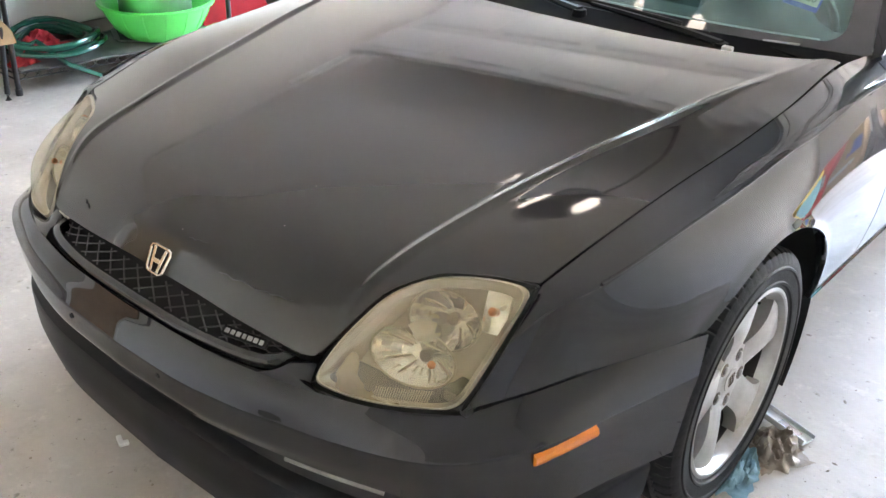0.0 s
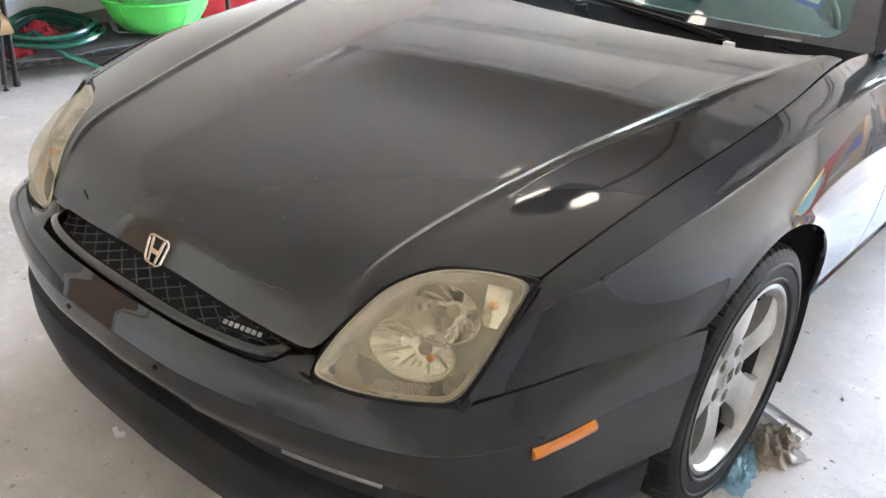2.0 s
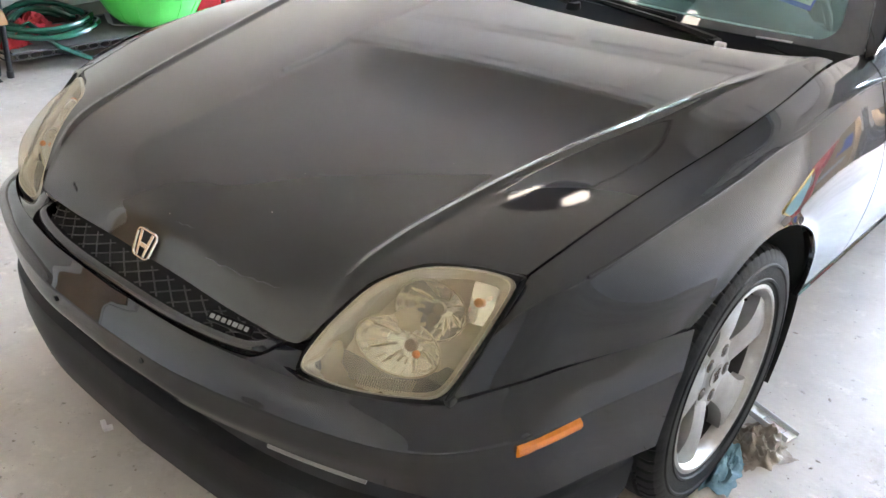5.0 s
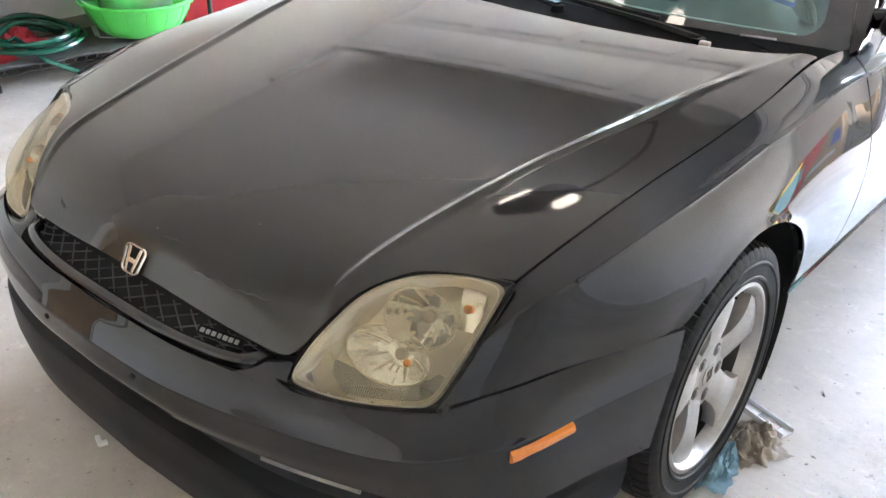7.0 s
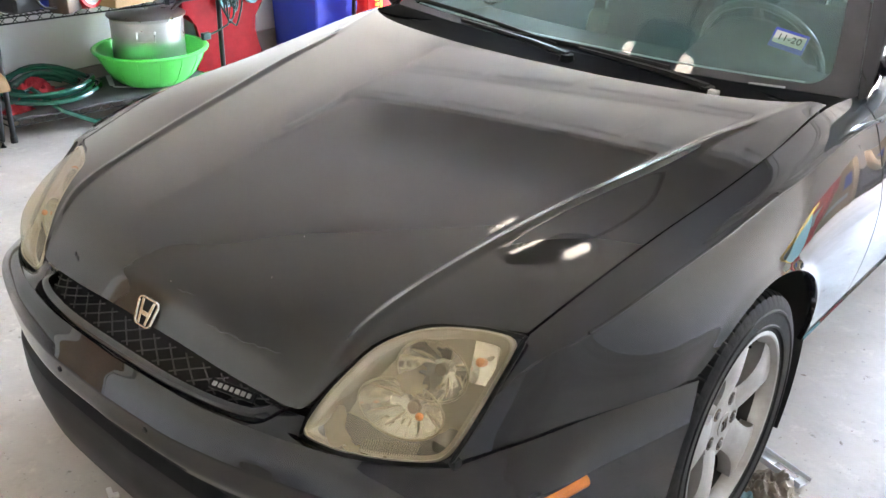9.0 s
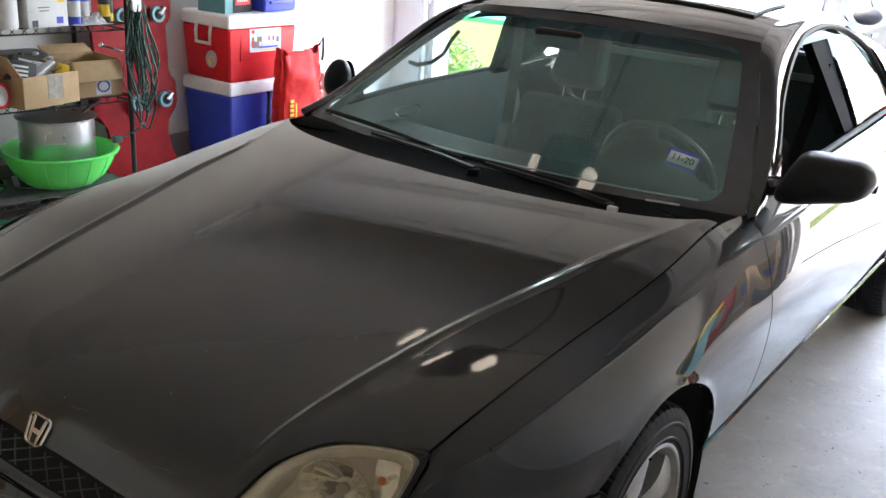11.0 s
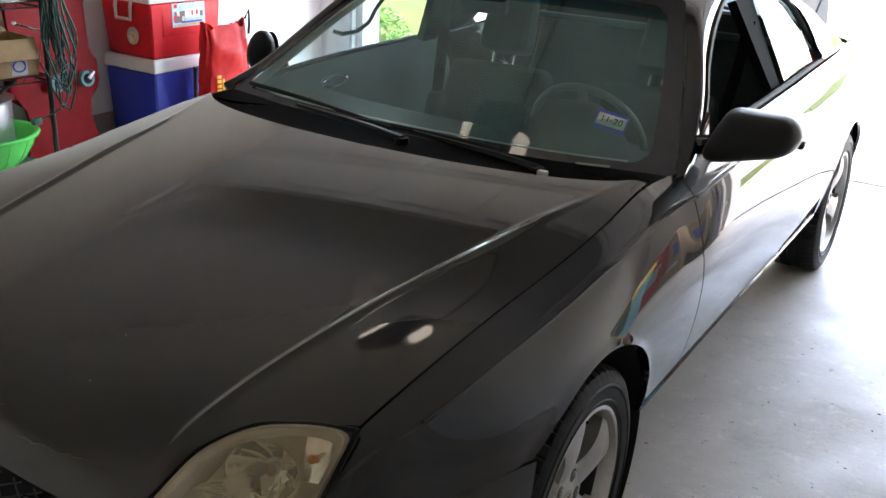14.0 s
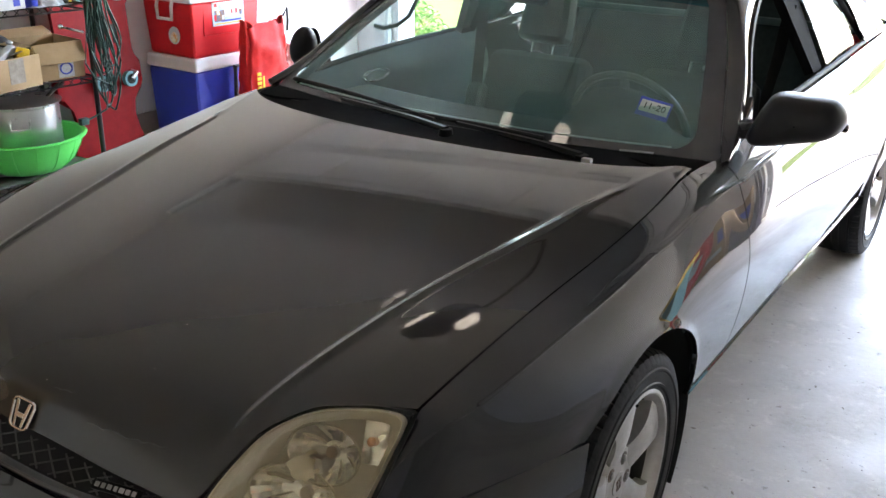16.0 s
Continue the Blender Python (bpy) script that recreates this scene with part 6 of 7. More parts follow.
# cardboard boxes on the middle shelf


def open_box(w, d, h, flaps, m, label):
    """w along y, d along x."""
    b = thing("cardboard_box", m, label, "box", "cardboard boxes on the rack")
    t = 0.005
    bm = B()
    box(bm, (0, 0, t / 2), (d, w, t))
    for c, s in (((d / 2, 0, h / 2), (t, w, h)), ((-d / 2, 0, h / 2), (t, w, h)), ((0, w / 2, h / 2), (d, t, h)), ((0, -w / 2, h / 2), (d, t, h))):
        box(bm, c, s, 0.001)
    part("tray", bm, M["cardboard"], b)
    for sx, sy, ang, ln in flaps:
        bm = B()
        if sx:
            mm = Matrix.Translation((sx * d / 2, 0, h)) @ Matrix.Rotation(radians(ang * sx), 4, "Y")
            box(bm, (0, 0, ln / 2), (0.004, w * 0.98, ln), 0.001, mm)
        else:
            mm = Matrix.Translation((0, sy * w / 2, h)) @ Matrix.Rotation(radians(-ang * sy), 4, "X")
            box(bm, (0, 0, ln / 2), (d * 0.98, 0.004, ln), 0.001, mm)
        part("flap", bm, M["cardboard"], b)
    return b


SH = 0.565
b1 = open_box(0.31, 0.25, 0.145, ((0, -1, 35, 0.12),), pose(-2.68, 0.80, SH, 0, 0, 8), "open brown cardboard box filled with tools and cords")
part("tape", box(B(), (0.1285, 0.02, 0.085), (0.001, 0.085, 0.11)), M["tan_rag"], b1, "pale packing tape")
b2 = open_box(0.25, 0.26, 0.175, ((1, 0, 158, 0.10), (-1, 0, 70, 0.09), (0, -1, 100, 0.06)), pose(-2.74, 1.11, SH, 0, 0, -6), "open brown cardboard box with a blue and white label")
part("label_print", box(B(), (0.132, 0.03, 0.05), (0.001, 0.08, 0.085)), M["paper"], b2, "white label with blue ring")
bm = B()
tube(bm, [(0.134, 0.03 + 0.03 * math.cos(a), 0.05 + 0.026 * math.sin(a)) for a in np.linspace(0, 6.28, 20, endpoint=False)], 0.004, 5, closed=True)
part("label_ring", bm, M["blue_plastic"], b2)
rnd = random.Random(4)
for k, (dx, dy, dz, s, mt, nm, lb, ct) in enumerate((
        (0.03, -0.085, 0.15, (0.10, 0.13, 0.09), "black_plastic", "tool_case", "black tool carton in the open box", "carton"),
        (-0.04, 0.0, 0.155, (0.09, 0.17, 0.08), "black_plastic", "tool_case", "dark tool carton in the open box", "carton"),
        (0.05, 0.02, 0.15, (0.035, 0.16, 0.03), "paper", "paper_roll", "white rolled sheet in the open box", "paper"),
        (0.00, 0.05, 0.155, (0.05, 0.10, 0.05), "paper", "plastic_fitting", "white plastic fitting in the open box", "fitting"),
        (0.07, 0.11, 0.15, (0.04, 0.06, 0.05), "yellow", "tape_measure", "yellow and black tape measure in the open box", "tape measure"))):
    ob = one(nm, box(B(), (0, 0, 0), s, 0.008, seg=2), M[mt], pose(-2.68 + dx, 0.80 + dy, SH + dz, rnd.uniform(-25, 25), rnd.uniform(-20, 20), rnd.uniform(-40, 40)), lb, ct)
    if nm == "tool_case":
        for q in (-0.018, 0.0, 0.02):
            part("print_bar", box(B(), (s[0] / 2 + 0.0005, -0.01, q), (0.001, s[1] * 0.55, 0.009)), M["paper"], ob)
            part("print_bar", box(B(), (q, -0.01, s[2] / 2 + 0.0005), (0.009, s[1] * 0.55, 0.001)), M["paper"], ob)
bm = B()
tube(bm, [(-2.60, 0.84, 0.715), (-2.60, 0.95, 0.735)], 0.006, 6)
one("steel_bar", bm, M["chrome"], Matrix(), "bright steel bar lying across the open box", "tool")
bm = B()
tube(bm, [(-2.66, 1.17, 0.80), (-2.58, 1.23, 0.775)], 0.006, 6)
ball(bm, (-2.665, 1.165, 0.802), (0.012, 0.012, 0.012))
one("ratchet", bm, M["chrome"], Matrix(), "chrome ratchet resting on a box flap", "tool")

rnd = random.Random(14)
for k in range(7):
    mt, nm, lb, ct = (("black_plastic", "screwdriver", "black handled screwdriver standing in the open box", "screwdriver"), ("steel_dark", "wrench", "dull steel wrench standing in the open box", "wrench"), ("galv", "wrench", "bright steel wrench standing in the open box", "wrench"))[k % 3]
    x, y = -2.69 + rnd.uniform(-0.08, 0.08), 0.80 + rnd.uniform(-0.12, 0.12)
    a, l = rnd.uniform(0, 6.28), rnd.uniform(0.13, 0.19)
    p, q = Vector((x, y, SH + 0.02)), Vector((x + 0.05 * math.cos(a), y + 0.05 * math.sin(a), SH + l + 0.03))
    bm = B()
    if mt == "black_plastic":
        tube(bm, [p, p.lerp(q, 0.55), p.lerp(q, 0.6), p.lerp(q, 0.8), q], [0.004, 0.004, 0.012, 0.014, 0.011], 8)
    else:
        tube(bm, [p, p.lerp(q, 0.8)], 0.007, 6, flat=0.5)
        ball(bm, q, (0.016, 0.016, 0.010))
    one(nm, bm, M[mt], Matrix(), lb, ct, "hand tools in the box")

# tools left of the boxes
dr = thing("power_tool", pose(-2.74, 0.36, SH, 0, 0, 15), "grey and blue power tool on the middle shelf", "power tool")
part("body", box(B(), (0, 0, 0.06), (0.13, 0.26, 0.10), 0.03, seg=3), M["black_plastic"], dr)
part("blue_band", box(B(), (0.035, 0.03, 0.065), (0.08, 0.05, 0.105), 0.02), M["blue_plastic"], dr)
part("grip", box(B(), (0.04, -0.1, 0.12), (0.04, 0.12, 0.05), 0.018), M["black_plastic"], dr)
bm = B()
tube(bm, [(-2.60 + 0.0 * k, 0.40 + 0.07 * math.cos(a), SH + 0.085 + 0.055 * math.sin(a)) for k, a in enumerate(np.linspace(0, 6.28, 24, endpoint=False))], 0.007, 6, closed=True)
one("cable_ring", bm, M["wire"], Matrix(), "grey cable ring leaning on the shelf", "cable")
tp = thing("tape_roll", pose(-2.62, 0.575, SH + 0.062, 0, 78, 12), "red roll with a white face standing on the shelf", "tape roll")
part("roll", lathe(B(), [(0.03, -0.028), (0.06, -0.028), (0.06, 0.028), (0.03, 0.028), (0.03, -0.028)], 32), M["red_plastic"], tp)
part("face", lathe(B(), [(0.001, 0.024), (0.044, 0.024), (0.046, 0.031), (0.001, 0.031)], 32), M["paper"], tp)
one("dark_shelf_bulk", box(B(), (0, 0, 0.07), (0.2, 0.22, 0.14), 0.04, seg=3), M["black_plastic"], pose(-2.90, 0.56, SH, 0, 0, 10), "dark tool bag at the back of the shelf", "bag")
# two black bulks added for the shadow and dark clutter behind the boxes
one("dark_shelf_bulk", box(B(), (0, 0, 0.10), (0.18, 0.30, 0.20), 0.05, seg=3), M["black_plastic"], pose(-2.92, 0.86, SH, 0, 0, -4), "slumped black bulk added for the shadow at the back of the shelf", "bag")
one("dark_shelf_bulk", box(B(), (0, 0, 0.085), (0.18, 0.20, 0.17), 0.05, seg=3), M["black_plastic"], pose(-2.93, 0.36, SH, 0, 0, 6), "small black bulk for dark clutter and shadow at the back of the shelf", "bag")
one("drill_case", box(B(), (0, 0, 0.045), (0.10, 0.12, 0.09), 0.02, seg=2), M["steel_dark"], pose(-2.62, 0.47, SH, 0, 0, 30), "dark grey tool with rounded corners on the shelf", "tool")

# top shelf
TS = 0.915
wb = thing("white_carton", pose(-2.66, 0.845, TS, 0, 0, 4), "white product carton with small printed pictures", "carton")
part("carton", box(B(), (0, 0, 0.095), (0.14, 0.21, 0.19), 0.003), M["paper"], wb)
for y, z, w, h, mt in ((0.06, 0.03, 0.035, 0.03, "blue_plastic"), (0.07, 0.12, 0.04, 0.02, "yellow"), (-0.07, 0.02, 0.03, 0.03, "black_plastic"), (-0.02, 0.09, 0.06, 0.004, "steel_dark"), (-0.02, 0.075, 0.05, 0.004, "steel_dark")):
    part("print", box(B(), (0.0705, y, z), (0.001, w, h)), M[mt], wb)
sb = thing("storage_jar", pose(-2.64, 0.67, TS), "clear storage jar with a red lid", "jar")
part("jar", lathe(B(), [(0.001, 0), (0.05, 0), (0.055, 0.01), (0.055, 0.12), (0.05, 0.13), (0.001, 0.13)], 28), M["paper"], sb)
part("lid", lathe(B(), [(0.057, 0.13), (0.057, 0.15), (0.05, 0.155), (0.001, 0.155)], 28), M["red_plastic"], sb)


def bottle(x, y, r, h, mt, cap, label, band="paper"):
    b = thing("bottle", pose(x, y, TS), label, "bottle", "bottles on the top shelf")
    part("body", lathe(B(), [(0.001, 0), (r * 0.95, 0), (r, 0.006), (r, h * 0.68), (r * 0.85, h * 0.76), (r * 0.4, h * 0.84), (r * 0.38, h * 0.9)], 24), M[mt], b)
    part("cap", lathe(B(), [(r * 0.45, h * 0.88), (r * 0.45, h), (r * 0.3, h * 1.01), (0.001, h * 1.01)], 20), M[cap], b)
    part("label_band", lathe(B(), [(r * 1.01, h * 0.2), (r * 1.012, h * 0.55)], 24), M[band], b)


bottle(-2.62, 1.000, 0.030, 0.20, "blue_plastic", "blue_plastic", "blue spray bottle on the top shelf")
bottle(-2.64, 1.065, 0.028, 0.19, "blue_plastic", "white_plastic", "blue and white bottle on the top shelf")
bottle(-2.62, 1.165, 0.027, 0.16, "black_plastic", "black_plastic", "black bottle with a yellow label on the top shelf", "yellow")
bottle(-2.66, 1.215, 0.022, 0.20, "yellow", "black_plastic", "slim yellow and black bottle on the top shelf", "black_plastic")
bottle(-2.66, 0.955, 0.026, 0.23, "label_orange", "red_plastic", "orange spray can on the top shelf")
bottle(-2.72, 1.12, 0.035, 0.22, "black_plastic", "red_plastic", "black bottle on the top shelf")
heap("shelf_rag", 0.07, 0.10, 0.05, 5.0, M["paper"], pose(-2.63, 1.07, TS), "pale crumpled rag on the top shelf", "cloth")

# cord bundle on the rack post
bm = B()
rnd = random.Random(7)
chain = []
for k in range(14):
    w, ln = rnd.uniform(0.015, 0.080), rnd.uniform(0.42, 0.66)
    oy, ox = rnd.uniform(-0.02, 0.05), rnd.uniform(0.0, 0.03)
    for i in range(40):
        a = 2 * math.pi * i / 40
        u = (1 - math.cos(a)) / 2
        chain.append((0.02 + ox + 0.012 * math.sin(a * 2 + k), oy + w * math.sin(a) * (0.25 + 0.9 * u) + 0.04 * u + 0.010 * math.sin(a * 5 + k), -ln * u + 0.01 * math.sin(3 * a + k)))
chain += [(0.03, 0.0, 0.0), (0.05, -0.06, -0.2), (0.05, -0.09, -0.38), (0.04, -0.04, -0.46), (0.05, 0.03, -0.50), (0.05, 0.0, -0.62), (0.03, -0.06, -0.65), (0.02, -0.11, -0.665)]
tube(bm, chain, 0.0046, 6)
box(bm, (0.02, -0.12, -0.665), (0.03, 0.045, 0.035), 0.006)
one("extension_cord", bm, M["cord"], pose(-2.575, 1.27, 1.02), "dark green extension cord looped and hung on the rack post", "cable")
bm = B()
box(bm, (0.03, 0.01, -0.02), (0.05, 0.055, 0.10), 0.012)
box(bm, (0.03, 0.04, 0.03), (0.04, 0.06, 0.04), 0.012)
one("cord_tie", bm, M["white_plastic"], pose(-2.575, 1.27, 1.04), "white tag holding the hanging cord", "tag")

# creeper leaning on the wall
cr = thing("mechanic_creeper", pose(-2.86, 1.50, 0.0, 0, -5, 0), "red plastic mechanic's creeper standing on end against the wall", "creeper")
half_o = [(0.21, 1.055), (0.250, 1.042), (0.272, 1.010), (0.278, 0.96), (0.276, 0.885), (0.262, 0.862), (0.228, 0.852), (0.216, 0.835), (0.212, 0.60), (0.220, 0.575), (0.255, 0.552), (0.270, 0.53), (0.270, 0.42), (0.255, 0.385), (0.185, 0.335), (0.172, 0.25), (0.19, 0.16), (0.25, 0.08), (0.27, 0.02)]
outl = half_o + [(-a, b) for a, b in half_o[::-1]]
bm = prism(B(), outl[::-1], 0, 0.045, 0.014, Matrix(((0, 0, 1, 0), (1, 0, 0, 0), (0, 1, 0, 0), (0, 0, 0, 1))))
part("board", bm, M["red_creeper"], cr)
# near-black slab on the board, coloured as the shade in a slot
part("slot", box(B(), (0.046, 0.13, 0.69), (0.004, 0.03, 0.10), 0.002), M["dark"], cr)
for y, z in ((-0.06, 0.90), (0.16, 0.90), (-0.02, 0.445), (0.16, 0.445)):
    ca = new("caster")
    ca.parent = cr
    bm = B()
    cyl(bm, (0.065, y, z), (0.09, y, z), 0.042, seg=28)
    tyre = part("caster_wheel", bm, M["teal_wheel"], ca)
    bm = B()
    box(bm, (0.055, y + 0.01, z + 0.01), (0.02, 0.045, 0.05), 0.004)
    tube(bm, [(0.10, y + 0.0, z), (0.10, y + 0.03, z + 0.03), (0.06, y + 0.035, z + 0.035)], 0.011, 6)
    part("caster_fork", bm, M["galv"], ca)
    bm = B()
    cyl(bm, (0.088, y, z), (0.0925, y, z), 0.027, seg=24)
    part("caster_hub", bm, M["dark"], ca)

# ---------- coolers, boxes and bag ----------


def cooler(name, m, L, D, H, body, lid, label, handle=True):
    c = thing(name, m, label, "cooler", "stacked coolers")
    bm = B()
    taper_box(bm, (0, 0, (H - 0.07) / 2), (D * 0.88, L * 0.90, H - 0.07), (1.09, 1.07), 0.025, None, 3)
    part("body", bm, body, c)
    bm = B()
    taper_box(bm, (0, 0, H - 0.035), (D * 1.0, L * 1.0, 0.075), (0.965, 0.975), 0.018, None, 3)
    part("lid", bm, lid, c)
    if handle:
        bm = B()
        y, w = -L * 0.485, 0.062
        tube(bm, [(-w, y, H - 0.055), (-w, y - 0.012, H - 0.10), (-w * 0.95, y - 0.012, H - 0.165), (w * 0.95, y - 0.012, H - 0.165), (w, y - 0.012, H - 0.10), (w, y, H - 0.055)], 0.010, 8)
        part("handle", bm, M["white_plastic"], c, "white swing handle")
    return c


bc = cooler("wheeled_cooler", pose(-2.82, 2.20, 0.0), 0.52, 0.42, 0.53, M["blue_plastic"], M["white_plastic"], "blue cooler with white lid standing on the floor", False)
bm = B()
tube(bm, [(0.20, 0.02, 0.04), (0.226, 0.02, 0.30), (0.226, 0.02, 0.460), (0.226, 0.15, 0.460), (0.226, 0.15, 0.30), (0.20, 0.15, 0.04)], 0.014, 8)
part("tow_handle", bm, M["black_plastic"], bc, "black pull handle")
rc = cooler("cooler", pose(-2.81, 2.20, 0.53, 0, 0, -2), 0.53, 0.43, 0.375, M["red_plastic"], M["white_plastic"], "red cooler with white lid stacked on a blue cooler")
part("front_panel", box(B(), (0.196, 0.03, 0.20), (0.018, 0.40, 0.16), 0.008), M["red_plastic"], rc)
lb = part("label", box(B(), (0.2075, 0.01, 0.232), (0.002, 0.235, 0.130), 0.001), M["paper"], rc, "printed label with blue, red and white picture")
for y, z, w, h, mt in ((0.01, 0.232, 0.225, 0.120, "label_sky"), (0.045, 0.240, 0.125, 0.050, "white_plastic"), (0.03, 0.268, 0.085, 0.012, "paper"), (0.035, 0.240, 0.012, 0.026, "red_plastic"), (0.068, 0.240, 0.014, 0.026, "red_plastic"), (0.10, 0.232, 0.020, 0.030, "label_dark"),
                       (-0.055, 0.222, 0.075, 0.062, "label_dark"), (-0.065, 0.240, 0.020, 0.026, "label_orange"), (-0.030, 0.212, 0.018, 0.024, "paper"), (-0.088, 0.214, 0.016, 0.030, "red_plastic"), (-0.083, 0.281, 0.034, 0.030, "paper"), (-0.083, 0.281, 0.020, 0.018, "red_plastic"), (0.03, 0.192, 0.150, 0.010, "blue_plastic"), (0.01, 0.179, 0.215, 0.010, "yellow")):
    part("print", box(B(), (0.2082 + 0.0004 * (w < 0.2) + 0.0004 * (w < 0.03), y, z), (0.0015, w, h)), M[mt], lb)
bm = B()
lathe(bm, [(0.001, 0.002), (0.047, 0.002), (0.048, 0.0)], 28, Matrix.Translation((0.055, -0.256, 0.122)) @ Matrix.Rotation(radians(90 - 4), 4, "X"))
part("round_label", bm, M["paper"], rc, "round sticker")
bm = B()
lathe(bm, [(0.001, 0.004), (0.03, 0.004)], 20, Matrix.Translation((0.057, -0.256, 0.112)) @ Matrix.Rotation(radians(90 - 4), 4, "X"))
part("round_print", bm, M["label_orange"], rc)
tb = thing("product_box", pose(-2.80, 2.08, 0.905, 0, 0, 6), "teal and red printed product carton on the cooler", "carton")
part("carton", box(B(), (0, 0, 0.11), (0.20, 0.22, 0.22), 0.003), M["teal_wheel"], tb)
part("front_print", box(B(), (0.101, 0.03, 0.11), (0.002, 0.15, 0.218)), M["frit"], tb)
part("top_print", box(B(), (0.1025, 0.03, 0.205), (0.002, 0.15, 0.026)), M["label_orange"], tb)
part("red_print", box(B(), (0.1025, 0.035, 0.07), (0.002, 0.12, 0.05)), M["red_plastic"], tb)
for k in range(5):
    part("print_bar", box(B(), (0.104, -0.005 + k * 0.018, 0.072), (0.001, 0.012, 0.02)), M["paper"], tb)
blb = thing("blue_tub", pose(-2.80, 2.37, 0.905), "blue plastic tub stacked on the red cooler", "tub")
part("tub", taper_box(B(), (0, 0, 0.12), (0.30, 0.26, 0.24), (1.06, 1.06), 0.025, None, 3), M["blue_plastic"], blb)
part("grip_recess", box(B(), (0.155, 0, 0.055), (0.02, 0.18, 0.02), 0.008), M["blue_plastic"], blb)

# red rice bag
bag = thing("rice_bag", pose(-2.44, 2.30, 0.0, 0, 0, -8), "crumpled red woven bag with yellow print beside the coolers", "bag")
n, q = 40, 30
P = np.zeros((n, q, 3))
for i in range(n):
    a = 2 * math.pi * i / n
    for j in range(q):
        t = j / (q - 1)
        flat = 1 - 0.35 * t - 0.35 * max(0, t - 0.8) / 0.2
        ca, sa = math.cos(a), math.sin(a)
        kk = 0.014 * noise.noise((ca * 3, sa * 3, t * 6)) + 0.012 * noise.noise((ca * 9, sa * 9, t * 11)) + 0.005 * noise.noise((ca * 22, sa * 22, t * 26))
        x = math.copysign(abs(ca) ** 0.6, ca) * (0.085 * flat + kk)
        y = math.copysign(abs(sa) ** 0.6, sa) * (0.155 * (1 - 0.08 * t) + kk)
        z = 0.73 * t + (0.022 * (abs(sa) ** 3) - 0.012) * max(0, t - 0.7) / 0.3 + 0.012 * noise.noise((ca * 4, sa * 4, 9.0)) * t
        if j == q - 1:
            z += 0.02 * noise.noise((ca * 5, sa * 7, 2.0)) - 0.03 * (math.sin(a * 2.5) > 0.8)
        P[i, j] = (x, y, z)
make("sack", *from_grid(P, False, 0, close_u=True), M["red_bag"], bag, "", 70)
for k in range(5):
    part("print_bar", box(B(), (0.080, -0.100, 0.34 + k * 0.026), (0.004, 0.028, 0.017), 0.001), M["yellow"], bag, "yellow print bar")
part("print_bar", box(B(), (0.082, -0.072, 0.38), (0.004, 0.012, 0.10), 0.001), M["yellow"], bag)
C2 = np.zeros((14, 18, 3))
for i in range(14):
    for j in range(18):
        u, t = i / 13, j / 17
        C2[i, j] = (0.085 - 0.05 * t + 0.016 * noise.noise((u * 7, t * 9, 1.0)) + 0.010 * noise.noise((u * 17, t * 20, 5.0)), 0.085 + 0.10 * u + 0.012 * noise.noise((u * 5, t * 6, 3.0)), 0.18 + 0.40 * t + 0.02 * noise.noise((u * 6, t * 3, 8.0)))
make("crumpled_wrap", *from_grid(C2, False, 0.002), M["pink_film"], bag, "pale pink crumpled plastic film", 40)
bm = B()
tube(bm, [(0.03, 0.13, 0.74), (0.04, 0.15, 0.79), (0.05, 0.145, 0.72), (0.06, 0.13, 0.66)], 0.008, 6)
part("tie", bm, M["rubber"], bag, "dark twisted tie")

# ---------- on the floor ----------
bd = thing("white_tray", pose(0.852, 0.300, 0.020, 6, 10, 80), "dirty white card tray lying behind the front wheel", "tray")
part("base", box(B(), (0, 0, 0), (0.055, 0.15, 0.005), 0.002), M["paper"], bd)
for s in (-1, 1):
    part("edge", box(B(), (s * 0.026, 0, 0.006), (0.004, 0.15, 0.014), 0.001), M["paper"], bd)
part("stain", box(B(), (0, -0.02, 0.0035), (0.025, 0.06, 0.001)), M["steel_dark"], bd)
heap("blue_rag", 0.055, 0.10, 0.05, 11.0, M["blue_rag"], pose(0.83, 0.085, 0.002, 0, 0, 10), "crumpled blue shop rag on the floor", "cloth")
heap("plastic_wrapper", 0.075, 0.075, 0.045, 17.0, M["tan_rag"], pose(0.865, 0.205, 0.002, 0, 0, 60), "crumpled brown wrapper on the floor", "wrapper")
bm = B()
box(bm, (0, 0, 0.006), (0.035, 0.012, 0.008), 0.002)
box(bm, (0.016, 0.006, 0.007), (0.012, 0.022, 0.010), 0.002)
one("broken_clip", bm, M["white_plastic"], pose(-0.288, -0.842, 0.0, 0, 0, -20), "broken white plastic clip on the concrete", "clip")
rnd = random.Random(21)
V, Fc = [], []
for k in range(900):
    if k < 420:
        x, y = rnd.uniform(-2.4, 2.6), rnd.uniform(-2.2, 3.9)
    elif k < 720:
        x, y = rnd.gauss(1.25, 0.25), rnd.gauss(0.35, 0.45)
    else:
        x, y = rnd.gauss(-0.5, 0.6), rnd.gauss(-1.2, 0.25)
    r, a = 0.0012 + 0.0038 * rnd.random() ** 2.5, rnd.uniform(0, 6.28)
    lo = len(V)
    e = rnd.uniform(1.0, 2.6)
    for q in range(5):
        b = q * 1.2566 + rnd.uniform(-0.4, 0.4)
        p = (r * e * math.cos(b), r * math.sin(b))
        V.append((x + p[0] * math.cos(a) - p[1] * math.sin(a), y + p[0] * math.sin(a) + p[1] * math.cos(a), 0.0004))
    V.append((x, y, r * 0.8))
    Fc += [(lo + q, lo + (q + 1) % 5, lo + 5) for q in range(5)]
tagged(make("floor_grit", V, Fc, M["stem"], None, "", 30), "dark grit and crumbs scattered over the concrete floor", "grit", "", "stuff")

